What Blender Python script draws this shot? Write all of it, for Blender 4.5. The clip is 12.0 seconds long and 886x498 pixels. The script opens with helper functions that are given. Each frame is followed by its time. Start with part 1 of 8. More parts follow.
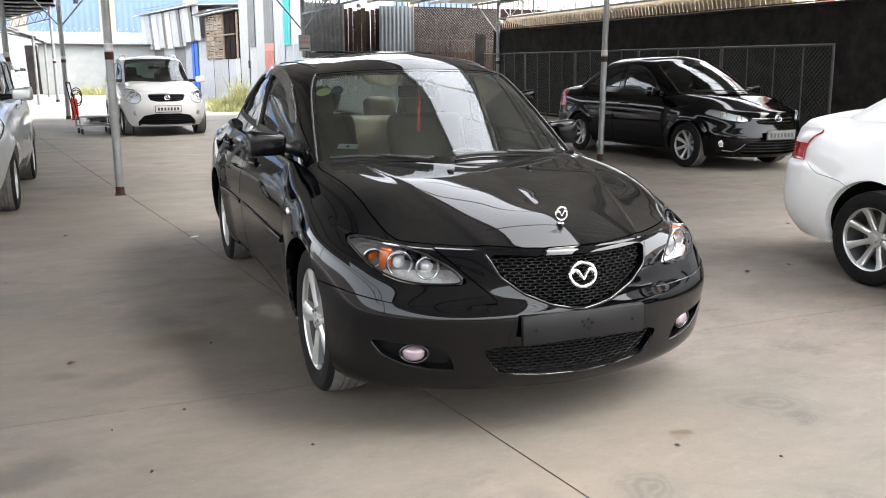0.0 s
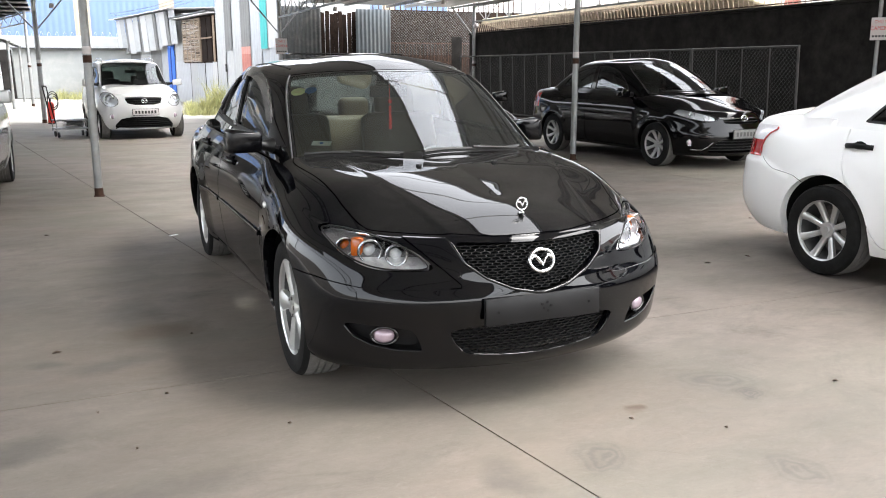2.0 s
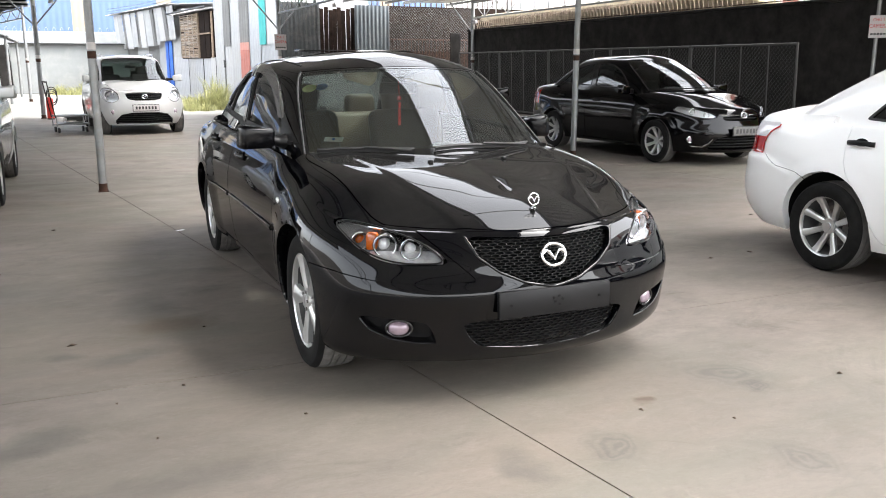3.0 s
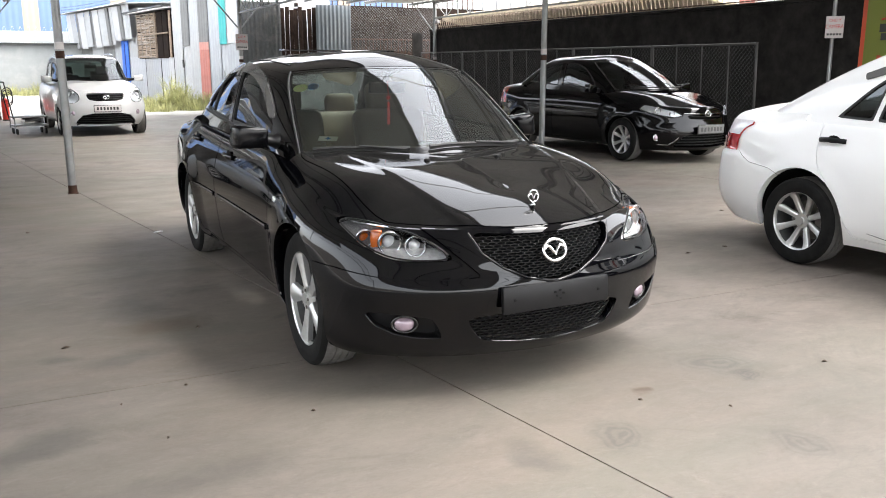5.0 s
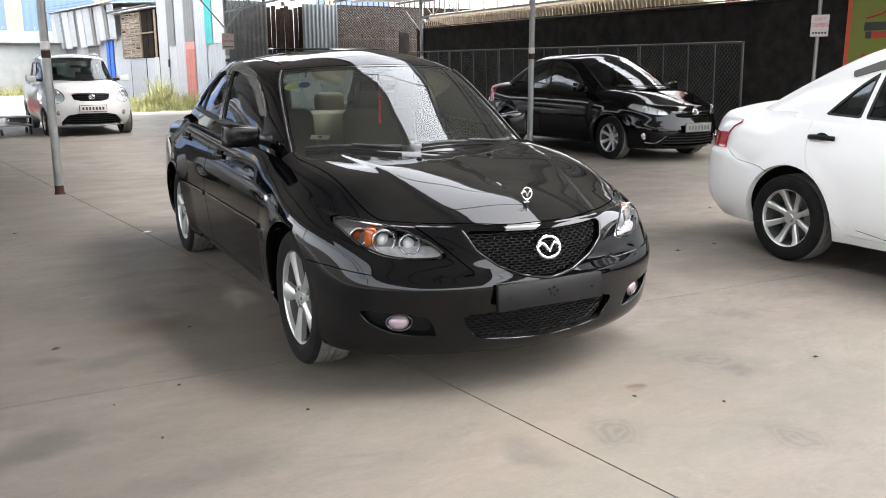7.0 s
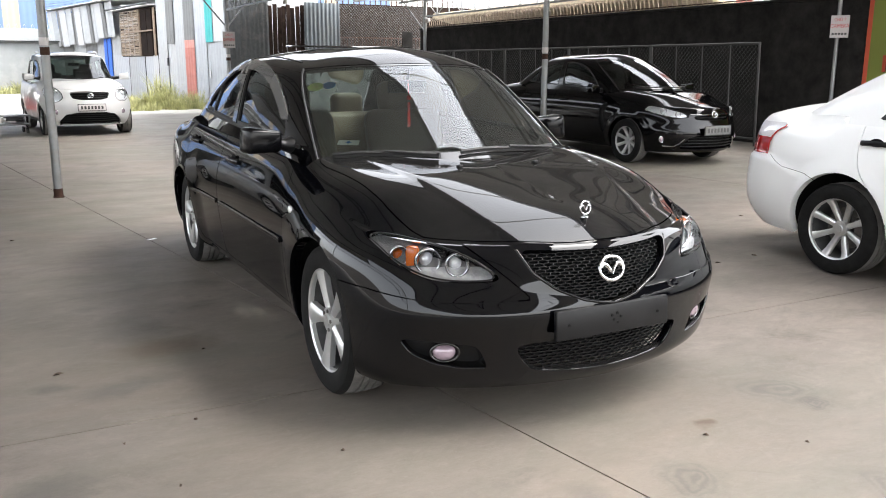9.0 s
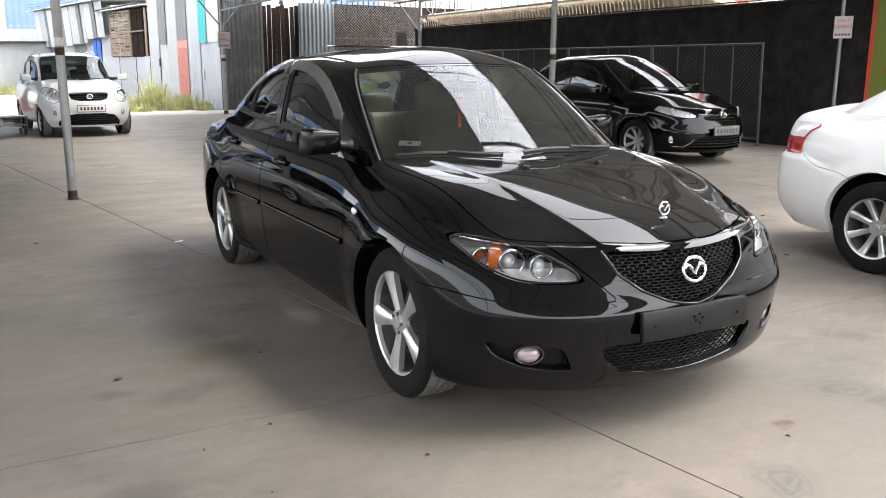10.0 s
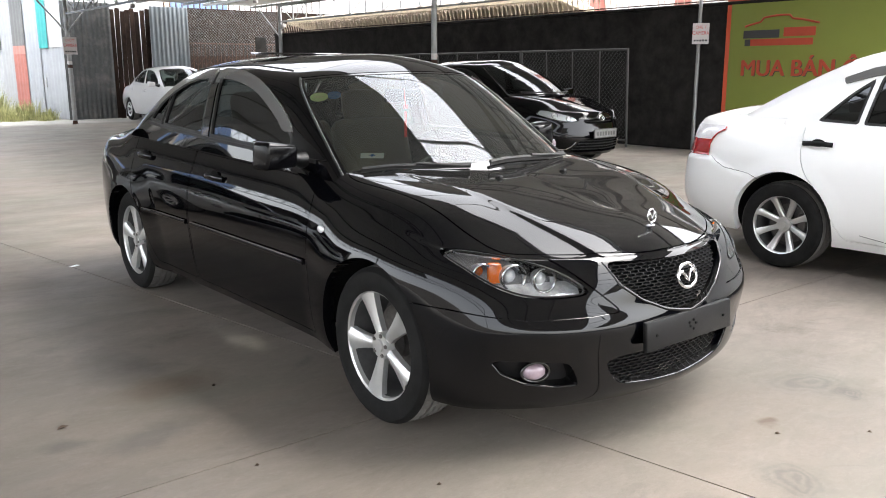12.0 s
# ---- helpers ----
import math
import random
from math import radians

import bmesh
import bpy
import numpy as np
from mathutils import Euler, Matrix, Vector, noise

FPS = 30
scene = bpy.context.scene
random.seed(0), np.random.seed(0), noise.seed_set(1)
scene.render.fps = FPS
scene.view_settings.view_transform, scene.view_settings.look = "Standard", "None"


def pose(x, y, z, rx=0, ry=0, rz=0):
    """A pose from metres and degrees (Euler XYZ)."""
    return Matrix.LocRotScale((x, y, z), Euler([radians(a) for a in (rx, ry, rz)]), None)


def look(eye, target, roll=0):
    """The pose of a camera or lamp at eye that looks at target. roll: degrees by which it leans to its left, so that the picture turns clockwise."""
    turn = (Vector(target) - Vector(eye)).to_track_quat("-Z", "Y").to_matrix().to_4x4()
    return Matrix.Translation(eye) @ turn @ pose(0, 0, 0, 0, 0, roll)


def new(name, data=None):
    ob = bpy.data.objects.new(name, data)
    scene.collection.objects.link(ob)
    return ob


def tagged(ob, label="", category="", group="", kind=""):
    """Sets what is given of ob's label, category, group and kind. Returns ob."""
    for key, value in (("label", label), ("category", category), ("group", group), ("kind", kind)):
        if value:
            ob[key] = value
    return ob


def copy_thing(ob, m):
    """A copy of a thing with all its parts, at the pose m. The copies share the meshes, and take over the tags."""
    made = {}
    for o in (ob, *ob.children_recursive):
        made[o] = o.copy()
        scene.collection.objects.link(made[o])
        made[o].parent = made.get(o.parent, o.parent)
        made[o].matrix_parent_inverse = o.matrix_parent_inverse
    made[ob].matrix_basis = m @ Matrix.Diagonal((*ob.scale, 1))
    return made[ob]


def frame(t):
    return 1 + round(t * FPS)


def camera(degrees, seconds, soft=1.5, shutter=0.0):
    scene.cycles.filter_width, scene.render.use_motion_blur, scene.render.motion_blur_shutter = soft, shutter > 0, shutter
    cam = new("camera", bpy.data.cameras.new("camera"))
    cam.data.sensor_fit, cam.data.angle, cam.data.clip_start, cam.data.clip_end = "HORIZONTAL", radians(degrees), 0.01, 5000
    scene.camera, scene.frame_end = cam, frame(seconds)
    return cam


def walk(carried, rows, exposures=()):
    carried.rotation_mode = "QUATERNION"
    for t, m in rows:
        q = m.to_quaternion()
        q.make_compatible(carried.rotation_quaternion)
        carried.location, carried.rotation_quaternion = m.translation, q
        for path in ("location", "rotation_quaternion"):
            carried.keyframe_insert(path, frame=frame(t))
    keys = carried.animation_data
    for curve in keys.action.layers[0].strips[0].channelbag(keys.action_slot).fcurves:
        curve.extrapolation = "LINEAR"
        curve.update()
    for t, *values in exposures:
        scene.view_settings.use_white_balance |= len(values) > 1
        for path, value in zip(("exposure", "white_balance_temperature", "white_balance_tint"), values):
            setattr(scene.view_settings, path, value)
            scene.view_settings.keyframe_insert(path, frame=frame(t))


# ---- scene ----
cam = camera(55.7, 12.0, 1.0)
PATH = [
    (0, (-1.566, -3.322, 1.341), (-0.834, -1.51, 0.913), 0.1),
    (0.5, (-1.621, -3.33, 1.334), (-0.871, -1.525, 0.909), -0.1),
    (1, (-1.616, -3.375, 1.339), (-0.851, -1.577, 0.916), -0.2),
    (1.5, (-1.595, -3.46, 1.334), (-0.82, -1.665, 0.912), -0.2),
    (2, (-1.601, -3.531, 1.328), (-0.824, -1.737, 0.907), -0.1),
    (2.5, (-1.622, -3.559, 1.332), (-0.845, -1.767, 0.904), 0.0),
    (4.3, (-1.857, -3.549, 1.334), (-1.012, -1.787, 0.905), -0.1),
    (4.5, (-1.857, -3.542, 1.333), (-1.0, -1.788, 0.901), -0.1),
    (5, (-1.874, -3.535, 1.333), (-1.0, -1.788, 0.903), -0.0),
    (5.5, (-1.878, -3.527, 1.331), (-0.993, -1.786, 0.9), -0.1),
    (6, (-1.881, -3.517, 1.332), (-0.989, -1.78, 0.902), -0.1),
    (6.5, (-1.886, -3.522, 1.33), (-0.988, -1.787, 0.902), -0.1),
    (7, (-1.899, -3.521, 1.326), (-0.998, -1.789, 0.895), -0.1),
    (7.2, (-1.916, -3.505, 1.323), (-1.006, -1.777, 0.893), -0.0),
    (8.8, (-1.873, -3.137, 1.317), (-0.964, -1.409, 0.884), 0.1),
    (9, (-1.902, -3.106, 1.321), (-0.993, -1.377, 0.89), 0.2),
    (9.5, (-2.075, -3.023, 1.332), (-1.147, -1.304, 0.905), 0.3),
    (10, (-2.194, -2.913, 1.316), (-1.252, -1.202, 0.887), 0.2),
    (10.5, (-2.237, -2.727, 1.322), (-1.268, -1.033, 0.885), 0.0),
    (11, (-2.272, -2.655, 1.333), (-1.266, -0.981, 0.904), -0.1),
    (11.5, (-2.394, -2.593, 1.333), (-1.276, -0.989, 0.912), -0.1),
    (12, (-2.525, -2.519, 1.33), (-1.295, -0.998, 0.912), -0.1),
]
from mathutils.bvhtree import BVHTree

walk(cam, [(t, look(eye, target, roll)) for t, eye, target, roll in PATH], [(0, 2.09), (3, 2.03), (8, 2.03), (10, 2.08), (12, 2.16)])

# ---------------------------------------------------------------- sky and sun
world = bpy.data.worlds.new("sky")
scene.world = world
world.use_nodes = True
wn, wl = world.node_tree.nodes, world.node_tree.links
sky = wn.new("ShaderNodeTexSky")
sky.sky_type, sky.sun_disc = "NISHITA", False
sky.sun_elevation, sky.sun_rotation = radians(58), radians(124)
sky.air_density, sky.dust_density, sky.ozone_density = 1.0, 4.0, 1.0
haze = wn.new("ShaderNodeHueSaturation")
haze.inputs["Saturation"].default_value = 0.25
wl.new(sky.outputs[0], haze.inputs["Color"])
wl.new(haze.outputs[0], wn["Background"].inputs[0])
wn["Background"].inputs[1].default_value = 0.34
sun = new("sun", bpy.data.lights.new("sun", "SUN"))
sun.data.energy, sun.data.angle, sun.data.color = 0.50, radians(150), (1, 0.95, 0.88)
sun.matrix_basis = look((8.0, -5.4, 15.6), (0, 0, 0))

# ---------------------------------------------------------------- materials
def nodes_of(m):
    m.use_nodes = True
    nt = m.node_tree
    return nt, nt.nodes, nt.links, nt.nodes["Principled BSDF"]


def mat(name, colour, rough=0.5, metal=0.0, coat=0.0, spec=0.5, vary=0.0, scale=8.0, bump=0.0, bscale=60.0, rvary=0.0, emit=None, strength=0.0, dark=None, stain=0.0, sscale=1.5, obj=0.0):
    """A Principled material with two scales of variation, stains and fine relief."""
    m = bpy.data.materials.new(name)
    nt, N, L, B = nodes_of(m)
    B.inputs["Base Color"].default_value = (*colour, 1)
    B.inputs["Roughness"].default_value = rough
    B.inputs["Metallic"].default_value = metal
    B.inputs["Coat Weight"].default_value = coat
    B.inputs["Coat Roughness"].default_value = 0.03
    B.inputs["Specular IOR Level"].default_value = spec
    if emit:
        B.inputs["Emission Color"].default_value = (*emit, 1)
        B.inputs["Emission Strength"].default_value = strength
    if vary or stain or bump or rvary or obj:
        co = N.new("ShaderNodeTexCoord")
        last = None
        if vary:
            n1 = N.new("ShaderNodeTexNoise")
            n1.inputs["Scale"].default_value, n1.inputs["Detail"].default_value, n1.inputs["Roughness"].default_value = scale, 8, 0.65
            L.new(co.outputs["Object"], n1.inputs["Vector"])
            ramp = N.new("ShaderNodeMapRange")
            ramp.inputs[1].default_value, ramp.inputs[2].default_value = 0.3, 0.7
            ramp.inputs[3].default_value, ramp.inputs[4].default_value = 1 - vary, 1 + vary
            L.new(n1.outputs["Fac"], ramp.inputs[0])
            mul = N.new("ShaderNodeVectorMath")
            mul.operation = "SCALE"
            mul.inputs[0].default_value = colour
            L.new(ramp.outputs[0], mul.inputs["Scale"])
            last = mul.outputs[0]
        if stain:
            n2 = N.new("ShaderNodeTexNoise")
            n2.inputs["Scale"].default_value, n2.inputs["Detail"].default_value, n2.inputs["Roughness"].default_value = sscale, 10, 0.7
            n2.inputs["Distortion"].default_value = 0.4
            L.new(co.outputs["Object"], n2.inputs["Vector"])
            r2 = N.new("ShaderNodeMapRange")
            r2.inputs[1].default_value, r2.inputs[2].default_value = 0.48, 0.72
            r2.inputs[3].default_value, r2.inputs[4].default_value = 0, stain
            L.new(n2.outputs["Fac"], r2.inputs[0])
            mx = N.new("ShaderNodeMix")
            mx.data_type = "RGBA"
            L.new(r2.outputs[0], mx.inputs[0])
            if last:
                L.new(last, mx.inputs[6])
            else:
                mx.inputs[6].default_value = (*colour, 1)
            mx.inputs[7].default_value = (*(dark or [c * 0.35 for c in colour]), 1)
            last = mx.outputs[2]
        if obj:
            oi = N.new("ShaderNodeObjectInfo")
            r3 = N.new("ShaderNodeMapRange")
            r3.inputs[3].default_value, r3.inputs[4].default_value = 1 - obj, 1 + obj
            L.new(oi.outputs["Random"], r3.inputs[0])
            m3 = N.new("ShaderNodeVectorMath")
            m3.operation = "SCALE"
            if last:
                L.new(last, m3.inputs[0])
            else:
                m3.inputs[0].default_value = colour
            L.new(r3.outputs[0], m3.inputs["Scale"])
            last = m3.outputs[0]
        if last:
            L.new(last, B.inputs["Base Color"])
        if bump or rvary:
            n3 = N.new("ShaderNodeTexNoise")
            n3.inputs["Scale"].default_value, n3.inputs["Detail"].default_value = bscale, 6
            L.new(co.outputs["Object"], n3.inputs["Vector"])
            if bump:
                b = N.new("ShaderNodeBump")
                b.inputs["Strength"].default_value, b.inputs["Distance"].default_value = bump, 0.004
                L.new(n3.outputs["Fac"], b.inputs["Height"])
                L.new(b.outputs[0], B.inputs["Normal"])
            if rvary:
                r4 = N.new("ShaderNodeMapRange")
                r4.inputs[1].default_value, r4.inputs[2].default_value = 0.3, 0.7
                r4.inputs[3].default_value, r4.inputs[4].default_value = rough - rvary, rough + rvary
                L.new(n3.outputs["Fac"], r4.inputs[0])
                L.new(r4.outputs[0], B.inputs["Roughness"])
    return m


def glass(name, tint, ior=1.6, rough=0.0, film=0.0):
    """A thin pane: tinted clear glass with a Fresnel gloss."""
    m = bpy.data.materials.new(name)
    nt, N, L, B = nodes_of(m)
    N.remove(B)
    out = N["Material Output"]
    tr, gl, fr, mx = N.new("ShaderNodeBsdfTransparent"), N.new("ShaderNodeBsdfGlossy"), N.new("ShaderNodeFresnel"), N.new("ShaderNodeMixShader")
    tr.inputs[0].default_value = (*tint, 1)
    gl.inputs["Roughness"].default_value = rough
    gl.inputs["Color"].default_value = (0.95, 0.97, 1, 1)
    fr.inputs[0].default_value = ior
    L.new(fr.outputs[0], mx.inputs[0])
    L.new(tr.outputs[0], mx.inputs[1])
    L.new(gl.outputs[0], mx.inputs[2])
    last = mx.outputs[0]
    if film:
        # a thin uneven pale matt film
        df, ms, co, no, mr = N.new("ShaderNodeBsdfDiffuse"), N.new("ShaderNodeMixShader"), N.new("ShaderNodeTexCoord"), N.new("ShaderNodeTexNoise"), N.new("ShaderNodeMapRange")
        df.inputs[0].default_value = (0.52, 0.55, 0.52, 1)
        no.inputs["Scale"].default_value, no.inputs["Detail"].default_value = 2.5, 6
        L.new(co.outputs["Object"], no.inputs["Vector"])
        L.new(no.outputs["Fac"], mr.inputs[0])
        mr.inputs[1].default_value, mr.inputs[2].default_value, mr.inputs[3].default_value, mr.inputs[4].default_value = 0.3, 0.7, film * 0.6, film * 1.4
        L.new(mr.outputs[0], ms.inputs[0])
        L.new(last, ms.inputs[1])
        L.new(df.outputs[0], ms.inputs[2])
        last = ms.outputs[0]
    L.new(last, out.inputs["Surface"])
    return m


def paint(name, colour, metal=0.0, rough=0.35, coat=1.0, dust=0.06, dustcol=(0.2, 0.19, 0.17), spec=0.5, level_film=0.0):
    """Clear-coated car paint with a thin uneven film of dust."""
    m = bpy.data.materials.new(name)
    nt, N, L, B = nodes_of(m)
    co, n1, mr, mx = N.new("ShaderNodeTexCoord"), N.new("ShaderNodeTexNoise"), N.new("ShaderNodeMapRange"), N.new("ShaderNodeMix")
    n1.inputs["Scale"].default_value, n1.inputs["Detail"].default_value, n1.inputs["Roughness"].default_value = 3.0, 8, 0.7
    L.new(co.outputs["Object"], n1.inputs["Vector"])
    mr.inputs[1].default_value, mr.inputs[2].default_value, mr.inputs[3].default_value, mr.inputs[4].default_value = 0.35, 0.75, 0, dust
    L.new(n1.outputs["Fac"], mr.inputs[0])
    mx.data_type = "RGBA"
    mx.inputs[6].default_value, mx.inputs[7].default_value = (*colour, 1), (*dustcol, 1)
    film = mr.outputs[0]
    if level_film:
        # a paler film on the panels that face up
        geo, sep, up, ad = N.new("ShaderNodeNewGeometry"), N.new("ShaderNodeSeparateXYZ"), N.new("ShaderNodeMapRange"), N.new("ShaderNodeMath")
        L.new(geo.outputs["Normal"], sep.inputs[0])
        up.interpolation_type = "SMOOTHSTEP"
        up.inputs[1].default_value, up.inputs[2].default_value, up.inputs[3].default_value, up.inputs[4].default_value = 0.80, 0.99, 0, level_film
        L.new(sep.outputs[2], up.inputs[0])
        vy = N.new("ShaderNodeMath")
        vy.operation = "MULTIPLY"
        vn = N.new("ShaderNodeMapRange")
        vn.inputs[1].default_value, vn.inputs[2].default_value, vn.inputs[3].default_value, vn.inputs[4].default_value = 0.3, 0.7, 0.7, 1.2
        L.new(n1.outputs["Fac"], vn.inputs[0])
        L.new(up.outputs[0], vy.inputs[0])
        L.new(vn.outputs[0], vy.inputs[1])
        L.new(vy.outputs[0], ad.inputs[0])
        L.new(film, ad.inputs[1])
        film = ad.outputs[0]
    L.new(film, mx.inputs[0])
    L.new(mx.outputs[2], B.inputs["Base Color"])
    B.inputs["Metallic"].default_value, B.inputs["Roughness"].default_value = metal, rough
    B.inputs["Coat Weight"].default_value, B.inputs["Coat Roughness"].default_value = coat, 0.02
    B.inputs["Specular IOR Level"].default_value = spec
    return m


M_BLACK = paint("black car paint", (0.0010, 0.0011, 0.0018), rough=0.03, coat=0.0, dust=0.002, spec=0.35, level_film=0.045)
M_BLACK2 = paint("deep black car paint", (0.0012, 0.0012, 0.0016), rough=0.07, coat=0.0, dust=0.003, spec=0.3)
M_WHITE = paint("white car paint", (0.86, 0.86, 0.85), rough=0.4, dust=0.03, dustcol=(0.5, 0.48, 0.44))
# White paint darkened for cars that stand in shade, with some dust.
M_WHITEDIM = paint("dusty white car paint dimmed for shade", (0.52, 0.52, 0.515), rough=0.4, dust=0.10, dustcol=(0.40, 0.38, 0.35))
M_SILVER = paint("pale silver car paint", (0.45, 0.46, 0.46), metal=0.6, rough=0.35, dust=0.03)
M_GLASS = glass("windscreen glass", (0.72, 0.79, 0.73), 1.58, 0.0, 0.014)
M_GREENGLASS = glass("green-tinted windscreen", (0.34, 0.40, 0.37), 1.55)
M_TINT = glass("tinted window glass", (0.16, 0.19, 0.19), 1.62)
M_CLEAR = glass("clear lamp cover", (0.95, 0.96, 0.97), 1.36)
M_RUBBER = mat("black rubber", (0.012, 0.012, 0.012), 0.6, vary=0.3, bump=0.1)
M_TYRE = mat("tyre rubber", (0.011, 0.0108, 0.0105), 0.75, vary=0.35, scale=14, bump=0.25, bscale=140, stain=0.35, sscale=9, dark=(0.017, 0.016, 0.015), spec=0.12)
# Tyre rubber made paler for dust and for light on the tread.
M_TREAD = mat("dusty tread lightened as if lit", (0.11, 0.104, 0.097), 0.85, vary=0.3, scale=20, bump=0.2, bscale=150)
M_PLASTIC = mat("black plastic", (0.007, 0.007, 0.0075), 0.36, spec=0.22, vary=0.2, bump=0.08, bscale=300)
M_MIRROR = mat("satin black mirror housing", (0.002, 0.002, 0.0025), 0.16, spec=0.2)
M_GLOSSBLK = mat("gloss black trim", (0.003, 0.003, 0.003), 0.12, coat=0.5)
# Near-black for undersides and liners; also paints the shade behind door handles.
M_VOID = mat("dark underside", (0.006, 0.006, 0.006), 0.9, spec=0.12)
M_CHROME = mat("chrome", (0.62, 0.63, 0.64), 0.10, metal=1.0)
M_SATIN = mat("satin lamp reflector", (0.72, 0.73, 0.74), 0.18, metal=1.0)
M_BOWL = mat("grey lamp bowl", (0.26, 0.26, 0.265), 0.22, metal=0.5, vary=0.2, scale=30)
M_REFL = mat("faceted lamp reflector", (0.86, 0.86, 0.86), 0.2, metal=0.55, vary=0.25, scale=45, bump=0.5, bscale=60)
M_BOWL2 = mat("pale lamp bowl", (0.75, 0.76, 0.77), 0.3, metal=0.45)
M_ALLOY = mat("silver alloy", (0.60, 0.60, 0.59), 0.34, metal=0.75, vary=0.06, scale=20, rvary=0.05)
# The rim's alloy, its colour darkened for the shade inside the wheel.
M_BARREL = mat("rim alloy darkened for shade", (0.10, 0.10, 0.10), 0.5, metal=0.6, vary=0.2, scale=20)
M_STEEL = mat("brake steel", (0.2, 0.19, 0.18), 0.4, metal=0.9, vary=0.3, scale=30)
M_ORANGE = mat("amber lamp lens", (0.75, 0.16, 0.02), 0.15, coat=1.0)
M_RED = mat("red lamp lens", (0.36, 0.009, 0.009), 0.1, coat=1.0, vary=0.1, scale=40)
M_LENS = mat("clear ribbed lamp lens", (0.75, 0.76, 0.77), 0.12, coat=1.0, metal=0.35, vary=0.1, scale=60)
M_FOG = mat("fog lamp lens", (0.30, 0.23, 0.27), 0.15, metal=0.15, coat=1.0, vary=0.25, scale=25)
M_BEIGE = mat("beige leather", (0.15, 0.118, 0.075), 0.5, vary=0.12, scale=10, bump=0.15, bscale=120)
M_DASH = mat("grey dashboard", (0.07, 0.072, 0.07), 0.6, vary=0.1, scale=20, bump=0.15, bscale=200)
# Opaque grey: the acrylic's pale reflection is put into the base colour.
M_VISOR = mat("smoked acrylic", (0.11, 0.11, 0.11), 0.12, coat=0.6)


# ---------------------------------------------------------------- mesh tools
def link(name, verts, faces, material, parent=None, label="", smooth=True, normals=None, angle=None):
    me = bpy.data.meshes.new(name)
    me.from_pydata([tuple(v) for v in verts], [], [tuple(int(i) for i in f) for f in faces])
    for mm in (material if isinstance(material, (list, tuple)) else [material]):
        me.materials.append(mm)
    if smooth:
        me.polygons.foreach_set("use_smooth", [True] * len(me.polygons))
    if normals is not None:
        me.normals_split_custom_set_from_vertices([tuple(n) for n in normals])
    elif smooth and angle is not None:
        me.set_sharp_from_angle(angle=radians(angle))
    me.update()
    ob = new(name, me)
    if parent is not None:
        ob.parent = parent
    if label:
        ob["label"] = label
    return ob


def part(name, bm, material, parent, label="", angle=40):
    """Links a bmesh as one mesh object under a thing or a part."""
    bm.normal_update()
    me = bpy.data.meshes.new(name)
    bm.to_mesh(me)
    bm.free()
    for mm in (material if isinstance(material, (list, tuple)) else [material]):
        me.materials.append(mm)
    me.polygons.foreach_set("use_smooth", [True] * len(me.polygons))
    me.set_sharp_from_angle(angle=radians(angle))
    ob = new(name, me)
    if parent is not None:
        ob.parent = parent
    if label:
        ob["label"] = label
    return ob


def empty(name, m, label="", category="", group="", kind=""):
    ob = new(name)
    ob.empty_display_size = 0.2
    ob.matrix_basis = m
    return tagged(ob, label, category, group, kind)


def add_box(bm, size, m=None, bevel=0.0, seg=1, mi=0):
    r = bmesh.ops.create_cube(bm, size=1)
    vs = r["verts"]
    bmesh.ops.scale(bm, vec=size, verts=vs)
    fs = list({f for v in vs for f in v.link_faces})
    if bevel > 0:
        es = list({e for v in vs for e in v.link_edges})
        rr = bmesh.ops.bevel(bm, geom=es, offset=min(bevel, min(size) * 0.45), segments=seg, affect="EDGES", profile=0.5)
        fs = [f for f in rr["faces"]] + [f for f in fs if f.is_valid]
        vs = list({v for f in fs for v in f.verts})
        vs = [v for v in vs if v.is_valid]
    if m is not None:
        bmesh.ops.transform(bm, matrix=m, verts=vs)
    for f in {f for v in vs for f in v.link_faces}:
        f.material_index = mi
    return vs


def add_cyl(bm, r1, r2, depth, m=None, seg=20, caps=True, mi=0):
    rr = bmesh.ops.create_cone(bm, cap_ends=caps, segments=seg, radius1=r1, radius2=r2, depth=depth)
    if m is not None:
        bmesh.ops.transform(bm, matrix=m, verts=rr["verts"])
    for f in {f for v in rr["verts"] for f in v.link_faces}:
        f.material_index = mi
    return rr["verts"]


def add_ball(bm, size, m=None, u=16, v=10, mi=0):
    rr = bmesh.ops.create_uvsphere(bm, u_segments=u, v_segments=v, radius=1)
    bmesh.ops.scale(bm, vec=size, verts=rr["verts"])
    if m is not None:
        bmesh.ops.transform(bm, matrix=m, verts=rr["verts"])
    for f in {f for v in rr["verts"] for f in v.link_faces}:
        f.material_index = mi
    return rr["verts"]


def rod(bm, a, b, r, seg=8, mi=0):
    a, b = Vector(a), Vector(b)
    d = b - a
    m = Matrix.Translation((a + b) / 2) @ d.to_track_quat("Z", "Y").to_matrix().to_4x4()
    return add_cyl(bm, r, r, d.length, m, seg, True, mi)


